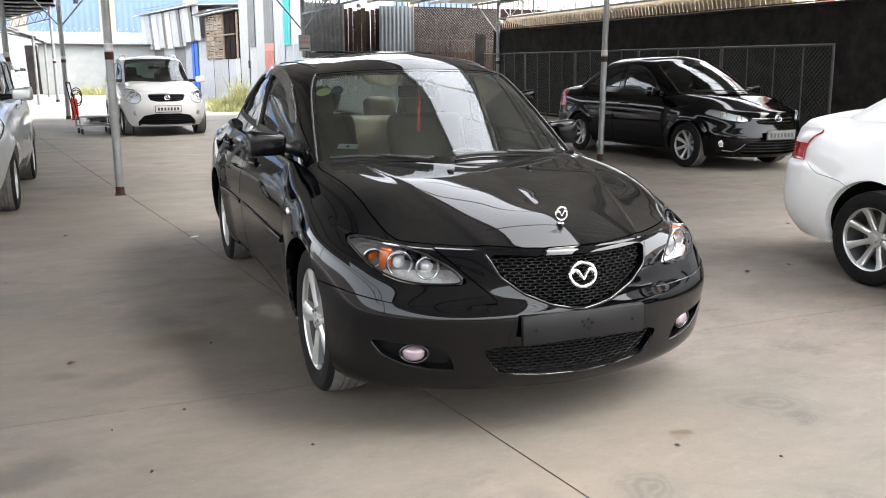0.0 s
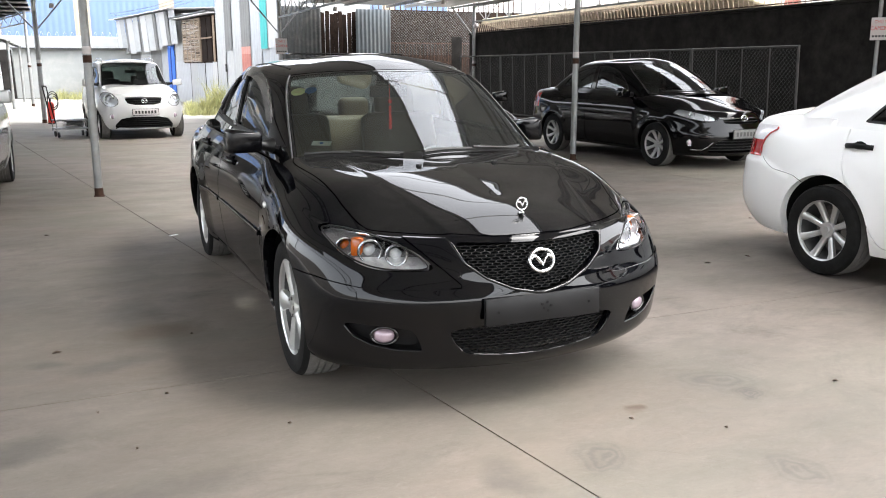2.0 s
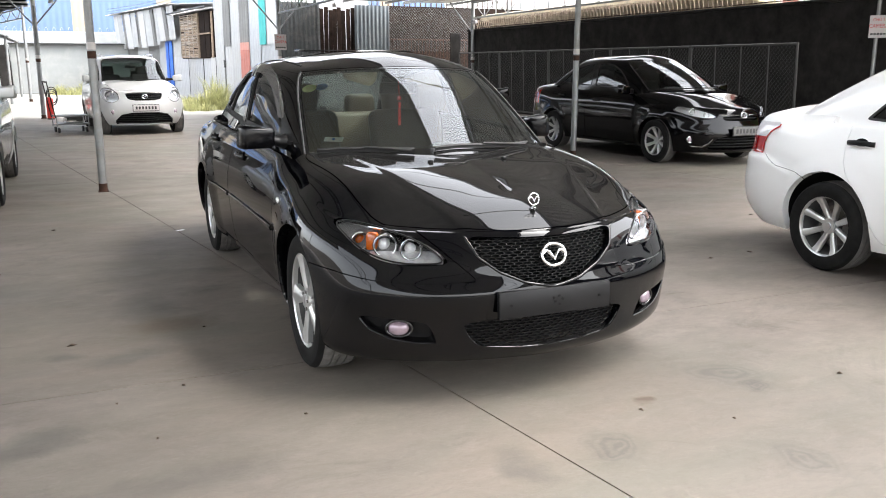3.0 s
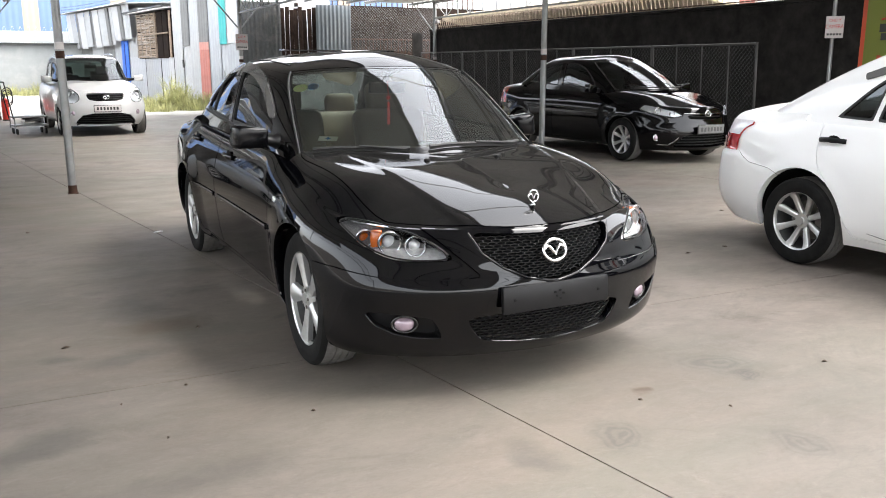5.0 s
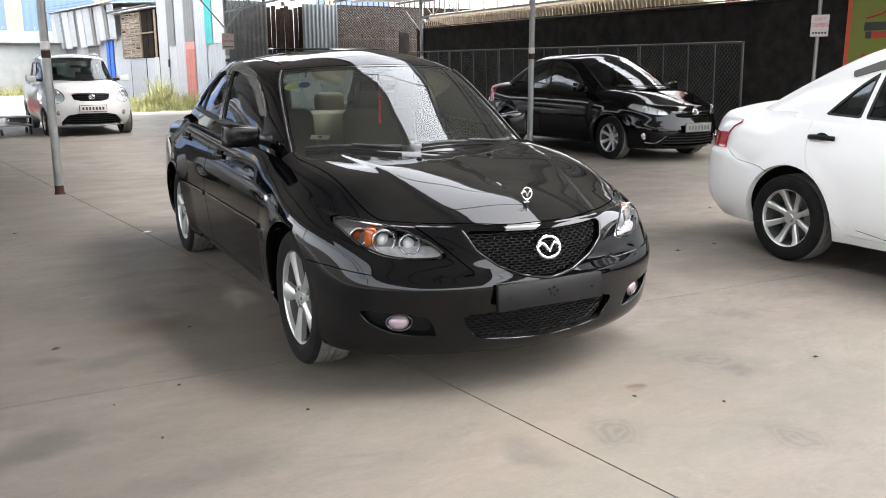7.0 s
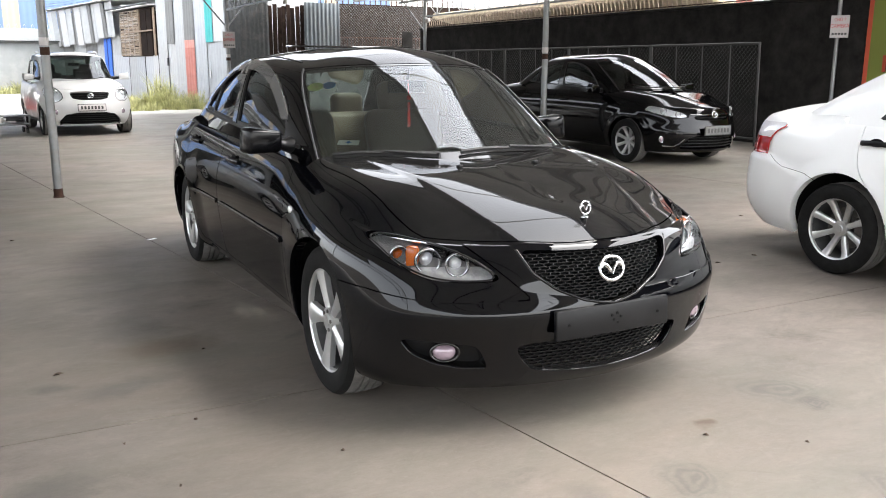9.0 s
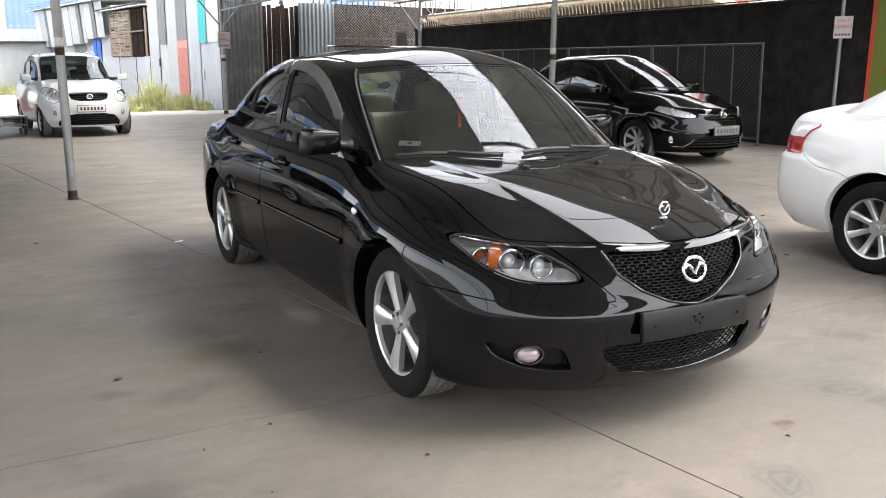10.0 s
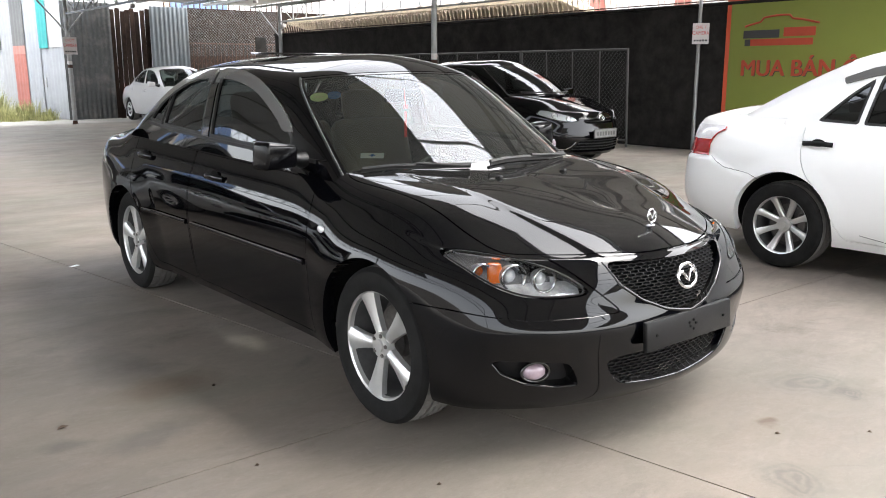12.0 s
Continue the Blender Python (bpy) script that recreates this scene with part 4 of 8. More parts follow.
back_sheet(4.15, 5.45, 0, 3.15, M_GALV, "standing grey corrugated steel sheet, rusty at the foot")
back_sheet(6.55, 7.68, 0, 3.12, M_GALVB, "bluish corrugated steel sheet at the back")
# Near-black boards stand in for the dark passage between the sheets.
boards = empty("board_fence", pose(5.45, 22.12, 0), "near-black boards filling a dark passage between steel sheets", "fence")
for k in range(8):
    bm = bmesh.new()
    add_box(bm, (.13, .03, 3.0 + .1 * math.sin(k * 2.1)), pose(.075 + .142 * k, .02 * math.sin(k * 3), 1.5, 0, .6 * math.sin(k)), .008)
    part("board", bm, M_BARK, boards)
gate = empty("folding_gate", pose(7.7, 22.2, 0), "rusty folding lattice gate", "gate")
for k in range(24):
    bm = bmesh.new()
    add_box(bm, (.022, .02, 2.15), pose(.05 + .125 * k, 0, 1.075))
    part("bar", bm, M_RUST, gate)
for z in (.45, 1.0, 1.6):
    for s in (1, -1):
        bm = bmesh.new()
        for k in range(0, 22, 2):
            rod(bm, (.05 + .125 * k, -.015, z - s * .14), (.05 + .125 * (k + 2), -.015, z + s * .14), .007, 5)
        part("lattice", bm, M_RUST, gate)
for z in (.1, 2.12):
    bm = bmesh.new()
    add_box(bm, (3.0, .03, .04), pose(1.5, .01, z))
    part("rail", bm, M_RUST, gate)
net = empty("wire_net", pose(7.68, 22.185, 0), "grey diamond wire net above the gate", "wire net")
bm = bmesh.new()
wires(bm, 3.0, 1.35, .09, .0035, 0, 1.75)
part("mesh", bm, M_GALV, net)
bw = empty("wall_north", pose(8.6, 24.6, 0), "brown stained plaster wall behind the gate", "wall", "", "structure")
bm = bmesh.new()
add_box(bm, (9.5, .2, 3.3), pose(.8, 0, 1.65), .01)
part("wall_body", bm, M_BROWN, bw)
for k in range(40):
    bm = bmesh.new()
    add_box(bm, (.03, .03, .5), pose(-3 + .2 * k, 0, 3.5))
    part("stake", bm, M_RUST, bw)
cp = empty("corner_panel", pose(9.0, 21.2, 0), "upright dark panel in the corner", "panel")
bm = bmesh.new()
add_box(bm, (.35, .04, 2.3), pose(.6, 0, 1.15), .005)
part("plate", bm, M_WALLDK, cp)

# ---------------------------------------------------------------- patchwork building of painted sheets
# The long side of the shed runs back from the gate to the far wall; x counts from the gate corner, so all is at minus x.
hut = empty("sheet_building", pose(4.25, 22.2, 0, 0, 0, -80), "patchwork shed of white, grey, red and teal sheets", "building")
bm = bmesh.new()
add_box(bm, (5.6, 3.0, 4.2), pose(-2.9, 1.6, 2.1), .01)
part("core", bm, M_SHEETW, hut)
bm = bmesh.new()
add_box(bm, (4.3, 3.0, 3.1), pose(-7.9, 1.7, 1.55), .01)
part("core", bm, M_BARK, hut)
bm = bmesh.new()
add_box(bm, (9.3, 3.0, 3.5), pose(-14.8, 1.7, 1.75), .01)
part("core", bm, M_SHEETW, hut)


def panel_strip(x0, x1, z0, z1, material, proud=.0, ribs=True):
    if ribs:
        ob = corrugated("wall_sheet", x1 - x0 - .002, z1 - z0, .20, .006, material, hut, .003, 6, True)
        ob.matrix_basis = pose(x0, -.02 - proud, z0)
        return ob
    bm = bmesh.new()
    add_box(bm, (x1 - x0 - .012, .03, z1 - z0), pose((x0 + x1) / 2, -.02 - proud, (z0 + z1) / 2), .004)
    return part("wall_panel", bm, material, hut)


for x0, x1, z0, z1, m, pr in ((-.90, -.03, 1.96, 4.2, M_SHEETC, .03), (-1.46, -.90, 1.94, 4.2, M_TEAL, .05), (-1.46, -.03, 0, 2.0, M_SHEETB2, .0), (-2.40, -1.46, 0, 4.2, M_SHEETB2, .012),
                              (-3.24, -2.40, .0, 1.80, M_REDP, .03), (-3.24, -2.40, 1.80, 2.04, M_REDPALE, .032), (-3.24, -2.40, 2.04, 4.2, M_SHEETG, .03), (-4.10, -3.24, 0, 4.2, M_SHEETW, .012),
                              (-4.80, -4.10, 1.94, 4.2, M_SHEETG, .03), (-4.80, -4.10, 0, 1.94, M_SHEETW, .0), (-5.72, -4.80, 0, 4.2, M_SHEETW, .02), (-6.25, -5.72, 0, 1.58, M_SHEETC, .03),
                              (-7.15, -6.25, 0, 1.58, M_SHEETB2, .0), (-8.05, -7.15, 0, 1.57, M_SHEETB2, .015), (-8.95, -8.05, 0, 1.60, M_SHEETW, .0), (-10.9, -8.95, 0, 1.62, M_SHEETB2, .01), (-10.9, -9.85, 1.62, 2.4, M_SHEETW, .0)):
    panel_strip(x0, x1, z0, z1, m, pr)
# sheets that hang out over the blue door, each with its own lower end
rng = random.Random(41)
for x0, x1, z0, m in ((-10.70, -9.75, 2.30, M_SHEETW), (-11.20, -10.70, 2.28, M_SHEETG), (-12.00, -11.20, 2.27, M_SHEETC), (-12.45, -12.00, 2.12, M_SHEETW), (-12.95, -12.45, 2.08, M_SHEETG), (-13.95, -12.95, 2.10, M_SHEETW),
                      (-14.9, -13.95, 2.04, M_SHEETC), (-15.35, -14.9, 2.06, M_SHEETG), (-16.3, -15.35, 2.10, M_SHEETW), (-17.3, -16.3, 2.02, M_SHEETC), (-17.75, -17.3, 2.05, M_SHEETG), (-18.7, -17.75, 2.04, M_SHEETW), (-19.5, -18.7, 2.25, M_SHEETC)):
    sh = corrugated("wall_sheet", x1 - x0 - .015, 3.60 - z0, .20, .009, m, hut, .003, 6, True)
    sh.matrix_basis = pose(x0, -.20 - rng.uniform(0, .03), z0, 3.5 + rng.uniform(-1, 1.5))
for x0, x1, m in ((-12.9, -11.85, M_SHEETB2), (-14.6, -12.9, M_SHEETG), (-16.4, -14.6, M_SHEETW), (-19.3, -16.4, M_SHEETG)):
    panel_strip(x0, x1, 0, 2.3, m, .0)
panel_strip(-11.82, -10.95, .1, 2.26, M_BLUEP, .03, False)
bm = bmesh.new()
add_box(bm, (.05, .04, 2.1), pose(-11.38, -.07, 1.17), .004)
part("door_post", bm, M_BLUEDK, hut, "dark blue upright of the door")
# the wide window behind a woven reed blind
bm = bmesh.new()
add_box(bm, (3.75, .05, 1.66), pose(-7.75, -.02, 2.38), .006)
win = part("slatted_window", bm, M_BARK, hut, "brown window half covered by a woven reed blind")
rng = random.Random(17)
z = 1.58
while z < 3.15:
    x = -9.56
    while x < -7.52:
        w = min(rng.uniform(.5, 1.3), -7.50 - x)
        if rng.random() > .07:
            bm = bmesh.new()
            add_box(bm, (w - .02, .02, rng.uniform(.026, .036)), pose(x + w / 2, -.075 - rng.uniform(0, .02), z + .018 + rng.uniform(-.006, .006), rng.uniform(-14, 14), rng.uniform(-.8, .8), 0))
            part("slat", bm, rng.choice((M_REED, M_REED, M_REED2)), win)
        x += w
    z += .039
for x in (-9.5, -9.0, -8.5, -8.0):
    bm = bmesh.new()
    add_box(bm, (.03, .02, 1.58), pose(x, -.108, 2.36, 0, rng.uniform(-.6, .6), 0), .003)
    part("blind_cord", bm, M_REED2, win)
for x, w in ((-7.42, .11), (-5.86, .06)):
    bm = bmesh.new()
    add_box(bm, (w, .06, 1.62), pose(x, -.08, 2.38, 0, .8, 0), .004)
    part("window_frame", bm, M_REED, win)
bm = bmesh.new()
add_box(bm, (2.7, .05, .05), pose(-7.35, -.115, 2.42, 0, -.6, 0), .004)
part("window_frame", bm, M_REED, win)
for x in (-6.95, -6.4):
    bm = bmesh.new()
    add_box(bm, (.50, .03, 1.56), pose(x, -.06, 2.38), .004)
    part("shutter", bm, M_BROWN, win, "dark red-brown shutter board")
# low roofs and their loose eaves
ro = corrugated("roof", 4.6, 3.6, .15, .012, M_SHEETC, hut, .003, 6)
ro.matrix_basis = Matrix(((1, 0, 0, -10.25), (0, 0, 1, -.35), (.018, 1, .10, 3.22), (0, 0, 0, 1)))
ro = corrugated("roof", 10.2, 3.6, .15, .012, M_SHEETC, hut, .003, 6)
ro.matrix_basis = Matrix(((1, 0, 0, -20.2), (0, 0, 1, -.5), (-.004, 1, .12, 3.66), (0, 0, 0, 1)))
bm = bmesh.new()
rod(bm, (-10.2, -.40, 3.26), (-5.7, -.36, 3.32), .035, 8)
part("eave_pole", bm, M_GALV, hut)
for k in range(3):
    V, F = tube([(-19 + .55 * i, -.55 - .05 * k, 3.70 + .10 * k - .10 * math.sin(math.pi * i / 24)) for i in range(25)], .008, .008, 4)
    link("cable", V, F, M_PLASTIC, hut)
bm = bmesh.new()
add_box(bm, (.09, .04, .26), pose(-4.72, -.08, 1.36), .004)
part("meter_box", bm, M_SIGNK, hut, "small dark box")
bm = bmesh.new()
add_box(bm, (.07, .03, .26), pose(-1.25, -.05, 1.0), .004)
part("patch", bm, M_SHEETC, hut, "small white patch")

# far yard wall and the blue hall behind it
fw = empty("wall_far", pose(-3, 40.2, 0), "pale whitewashed yard wall", "wall", "", "structure")
bm = bmesh.new()
add_box(bm, (7, .2, 2.25), pose(2.5, 0, 1.125), .02)
part("wall_body", bm, M_WALLW, fw)
bm = bmesh.new()
add_box(bm, (5.3, .5, .05), pose(1.5, -.1, 2.275, 3), .01)
part("coping", bm, M_GALV, fw, "thin grey sheet along the top of the wall")
bm = bmesh.new()
add_box(bm, (.5, .35, 2.2), pose(-1.25, -.1, 1.1, 0, -2, 0), .03)
part("gate_pier", bm, M_WALLDK, fw, "black gate pier")
hall = empty("blue_hall", pose(0, 46.1, 0), "large pale blue steel hall with tan bands", "building")
bm = bmesh.new()
add_box(bm, (40, 6, 9), pose(0, 3, 4.5), .02)
part("core", bm, M_SHEETB, hall)
x = -21.84
k = 0
while x < 18:
    w = (3.5, .78)[k % 2]
    sh = corrugated("wall_sheet", w, 9, .3, .008, (M_SHEETB, M_SHEETT)[k % 2], hall, .004, 4, True)
    sh.matrix_basis = pose(x, -.06, 0)
    x += w
    k += 1
bm = bmesh.new()
add_box(bm, (40, .8, 2.95), pose(0, -1.6, 1.475), .05)
part("lower_ledge", bm, M_WALLW, hall)
wire = empty("barbed_wire", pose(-3, 44.4, .2), "loose coils of barbed wire above the wall", "wire")
V, F = tube([(-4.5 + .02 * k, .25 * math.sin(k * .35), 2.75 + .22 * math.cos(k * .35)) for k in range(560)], .008, .008, 4)
link("coil", V, F, M_POLE, wire)
for k in range(6):
    bm = bmesh.new()
    rod(bm, (-4.3 + 2.1 * k, 0, 2.4), (-4.3 + 2.1 * k, 0, 3.0), .015, 6)
    part("stake", bm, M_POLE, wire)
# roof over the bays on the far side of the yard
yc = empty("yard_canopy", pose(-2.98, 31, 0), "grey sheet canopy on a lattice girder across the yard", "canopy")
bm = bmesh.new()
lo = [bm.verts.new(v) for v in ((.35, -9, 3.42), (.2, .3, 3.42), (-2.3, 10.5, 3.42), (-3.7, 10.5, 3.42), (-3.7, -9, 3.42))]
bm.faces.new(lo)
bmesh.ops.solidify(bm, geom=bm.faces[:], thickness=.02)
part("roof_sheet", bm, M_SHEETC, yc)
for k in range(9):
    bm = bmesh.new()
    y = -8.6 + 2.2 * k
    add_box(bm, (float(np.interp(y, (0, 10.5), (.3, -2.3))) + 3.7, .05, .06), pose((float(np.interp(y, (0, 10.5), (.3, -2.3))) - 3.7) / 2, y, 3.375))
    part("purlin", bm, M_POLE, yc)
for z in (2.95, 3.30):
    bm = bmesh.new()
    rod(bm, (0, 0, z), (-2.3, 10.3, z), .03, 8)
    part("chord", bm, M_POLE, yc)
for k in range(10):
    bm = bmesh.new()
    rod(bm, (-.23 * k, 1.03 * k, 2.95 if k % 2 else 3.3), (-.23 * (k + 1), 1.03 * (k + 1), 3.3 if k % 2 else 2.95), .018, 6)
    part("diagonal", bm, M_POLE, yc)
bm = bmesh.new()
rod(bm, (0, .0, 2.7), (0, .0, 3.4), .05, 10)
part("post_head", bm, M_POLE, yc)
# enclosing walls behind the camera, unseen, sized to shape light and reflections
for nm, sx, sy, x, y, mm in (("wall_west", .2, 34, -12, -1, M_CEMENT), ("wall_yard_west", .2, 27, -6.9, 23.5, M_CEMENT), ("wall_south", 26, .2, -3, -17, M_WALLW)):
    w = empty(nm, pose(x, y, 0), "unseen plain wall added to shape light", "wall", "", "structure")
    bm = bmesh.new()
    hh = {"wall_west": 2.0, "wall_yard_west": 2.3, "wall_south": 1.2}[nm]
    add_box(bm, (sx, sy, hh), pose(0, 0, hh / 2), .02)
    part("wall_body", bm, mm, w)

# ---------------------------------------------------------------- cars: body forms
# One row of the lower body, from the sill up: z at nose, front wheel, rear wheel, tail; y of the nose; half widths front, middle, rear; y of the tail; bow of the nose.
SEDAN_ROWS = [
    (.184, .19, .19, .22, -.745, .800, .760, .79, 3.45, 1.0),
    (.214, .235, .235, .28, -.782, .825, .785, .82, 3.51, 1.0),
    (.36, .36, .36, .42, -.803, .838, .812, .84, 3.56, 1.0),
    (.478, .49, .50, .54, -.825, .845, .826, .85, 3.56, 1.0),
    (.505, .52, .53, .60, -.812, .847, .830, .85, 3.55, 1.0),
    (.595, .61, .62, .70, -.803, .845, .834, .85, 3.54, .98),
    (.652, .69, .71, .80, -.768, .828, .828, .84, 3.52, .98),
    (.690, .775, .82, .90, -.750, .785, .802, .805, 3.49, .97),
]
# Plan of the nose, row by row: half width and set-back at four points from the centre to the corner.
BUMPER_PLAN = ((.30, .045), (.50, .11), (.66, .20), (.775, .315))
SEDAN_NOSE = [tuple((x * .955, y) for x, y in BUMPER_PLAN), tuple((x * .985, y) for x, y in BUMPER_PLAN), BUMPER_PLAN, BUMPER_PLAN, ((.30, .058), (.50, .125), (.66, .205), (.775, .315)),
              ((.29, .062), (.485, .140), (.65, .225), (.77, .345)), ((.28, .055), (.475, .13), (.645, .228), (.755, .37)), ((.275, .06), (.455, .145), (.604, .25), (.714, .40))]
# Glasshouse rows: z at windscreen, front pillar, middle, rear pillar, rear window; y of windscreen centre, front pillar; half widths; y of rear pillar, rear centre.
SEDAN_TOP = [
    (.90, .86, .885, .93, .95, .09, .42, .712, .735, .70, 2.99, 3.18),
    (1.10, 1.075, 1.11, 1.12, 1.14, .415, .725, .655, .682, .625, 2.72, 2.88),
    (1.265, 1.235, 1.295, 1.265, 1.28, .70, .955, .598, .622, .55, 2.46, 2.63),
    (1.333, 1.302, 1.352, 1.335, 1.35, .85, 1.045, .545, .562, .485, 2.3, 2.45),
]
HOOD_LINE = [(-.75, .682), (-.6, .745), (-.4, .806), (-.2, .850), (0, .884), (.2, .912), (.4, .932)]


# The fuller form of the other saloons.
PLAIN_ROWS = [
    (.175, .19, .19, .22, -.77, .79, .77, .79, 3.45, 1.0),
    (.235, .24, .24, .28, -.825, .825, .80, .82, 3.51, 1.0),
    (.36, .36, .36, .42, -.848, .852, .845, .855, 3.56, 1.0),
    (.478, .49, .50, .54, -.842, .862, .858, .865, 3.56, 1.0),
    (.505, .52, .53, .60, -.820, .862, .86, .865, 3.55, 1.0),
    (.60, .61, .62, .70, -.795, .858, .857, .86, 3.54, .98),
    (.665, .69, .71, .80, -.768, .838, .846, .85, 3.52, .98),
    (.700, .775, .82, .90, -.738, .775, .81, .80, 3.49, .97),
]
PLAIN_TOP = [
    (.90, .86, .885, .93, .95, .09, .42, .712, .735, .70, 2.99, 3.18),
    (1.115, 1.085, 1.115, 1.125, 1.14, .44, .745, .655, .682, .625, 2.72, 2.88),
    (1.30, 1.275, 1.31, 1.275, 1.30, .76, 1.01, .59, .622, .55, 2.46, 2.63),
    (1.383, 1.355, 1.385, 1.365, 1.385, .955, 1.125, .53, .558, .485, 2.3, 2.45),
]
PLAIN_HOOD = [(-.75, .700), (-.6, .755), (-.4, .812), (-.2, .857), (0, .893), (.2, .925), (.4, .948)]


def lerp(a, b, t):
    return a + (b - a) * t


def body_net(rows, wb, zc, deck, belt, nose_spine=-.40, tail_spine=.61, nose=None):
    """Control net of the lower half body (x >= 0): perimeter from nose centre to tail centre, rows from the sill up and over bonnet and boot lid."""
    fx, fy = (0, .35, .58, .77, .91), (0, .065, .155, .265, .42)
    hood_y = [p[0] for p in zc]
    hood_z = [p[1] for p in zc]
    net = []
    for a in range(16):
        line = []
        for k, (zf, zsf, zsr, zr, yf, wf, wm, wr, yr, bow) in enumerate(rows):
            if nose and 0 < a < 5:
                p = (nose[k][a - 1][0], yf + nose[k][a - 1][1], zf + (0.02 * (a / 4) ** 2 if zf > .64 else 0))
            elif a < 5:
                p = (fx[a] * wf, yf + bow * fy[a], zf + (0.02 * (a / 4) ** 2 if zf > .64 else 0))
            elif a == 5:
                p = (wf * .983, -.2, lerp(zf, zsf, .55))
            elif a <= 11:
                y = (0, .3, .62, wb * .5, wb * .8, wb)[a - 6]
                p = ((wf, lerp(wf, wm, .5), wm, wm, lerp(wm, wr, .6), wr)[a - 6], y, lerp(zsf, zsr, y / wb))
            elif a == 12:
                p = (wr * .978, wb + .42, lerp(zsr, zr, .6))
            else:
                i = (15 - a)
                p = ((0, .5, .86)[i] * wr, yr - (0, .05, .19)[i], zr)
            line.append(p)
        ex, ey, ez = line[-1]
        if 8 <= a <= 11:
            zb = lerp(belt[0], belt[1], ey / wb)
            for x, z in ((.955, lerp(ez, zb, .55)), (.915, zb), (.80, zb - .01), (.6, zb - .02), (.4, zb - .03), (.2, zb - .03), (0, zb - .03)):
                line.append((ex * x, ey, z))
        else:
            if a < 8:
                sy = (nose_spine, nose_spine + .04, nose_spine + .1, nose_spine + .2, nose_spine + .3, 0, .1, .33)[a]
                pw = ((1.75, 1.8, 1.9, 2.2, 3.2, 6, 10, 12) if nose else (1.2, 1.3, 1.45, 1.8, 3.0, 6, 10, 12))[a]
                sz = float(np.interp(sy, hood_y, hood_z))
            else:
                sy = wb + (.42, .5, .57, tail_spine)[a - 12]
                pw = (4, 2.2, 1.5, 1.3)[a - 12]
                sz = deck
            for r in (.95, .86, .70, .52, .35, .17, 0):
                y = lerp(sy, ey, r)
                base = float(np.interp(y, hood_y, hood_z)) if a < 8 else sz
                z = sz + (ez - sz) * r ** pw
                line.append((ex * r, y, z))
        net.append(line)
    return np.array(net)


def top_net(rows, spine, roof):
    net = []
    for a in range(11):
        line = []
        for zf, zsf, zsm, zsr, zr, yf, ya, wa, wm, wr, yc, yr in rows:
            if a <= 3:
                k = (0, .2, .56, 1)[a]
                p = ((0, .45, .78, .97)[a] * wa, lerp(yf, ya, k), lerp(zf, zsf, k))
            elif a <= 7:
                k = (.14, .38, .6, .82)[a - 4]
                x = float(np.interp(k, (0, .45, 1), (wa, wm, wr)))
                p = (x + .012 * (1 if 4 <= a <= 6 else 0), lerp(ya, yc, k), float(np.interp(k, (0, .45, 1), (zsf, zsm, zsr))))
            else:
                k = (1, .35, 0)[a - 8]
                p = ((.96, .62, 0)[a - 8] * wr, lerp(yr, yc, k), lerp(zr, zsr, k))
            line.append(p)
        ex, ey, ez = line[-1]
        sy = lerp(spine[0], spine[1], (0, .03, .08, .14, .22, .4, .6, .78, .9, .96, 1)[a])
        for r in (.86, .62, .32, 0):
            line.append((ex * r, lerp(sy, ey, r), roof + (ez - roof) * r ** 2.2))
        net.append(line)
    return np.array(net)


def refit(rows, top, sx, front, wb, rear, sz=1.0, zlow=1.0):
    """The same body stretched to another car's width, overhangs, wheelbase and height."""
    def fy(y):
        return y * front / .848 if y < 0 else (y * wb / 2.64 if y <= 2.64 else wb + (y - 2.64) * rear / .92)
    R = [(a * sz, b * sz, c * sz, d * sz, fy(e), f * sx, g * sx, h * sx, fy(i), j * front / .848) for a, b, c, d, e, f, g, h, i, j in rows]
    T = [(a * sz, b * sz, c * sz, d * sz, e * sz, fy(f), fy(g), h * sx, i * sx, j * sx, fy(k), fy(l)) for a, b, c, d, e, f, g, h, i, j, k, l in top]
    return R, T


# ---------------------------------------------------------------- wheels
TYRE_PROFILE = [(-.092, .205), (-.10, .225), (-.104, .26), (-.098, .288), (-.085, .302), (-.074, .307), (-.072, .307), (-.038, .311), (-.036, .303), (-.028, .303), (-.026, .311), (-.004, .312), (-.002, .304), (.004, .304), (.006, .312), (.026, .311), (.028, .303), (.036, .303), (.038, .311), (.072, .307), (.074, .307), (.085, .302), (.098, .288), (.104, .26), (.1, .225), (.092, .205)]


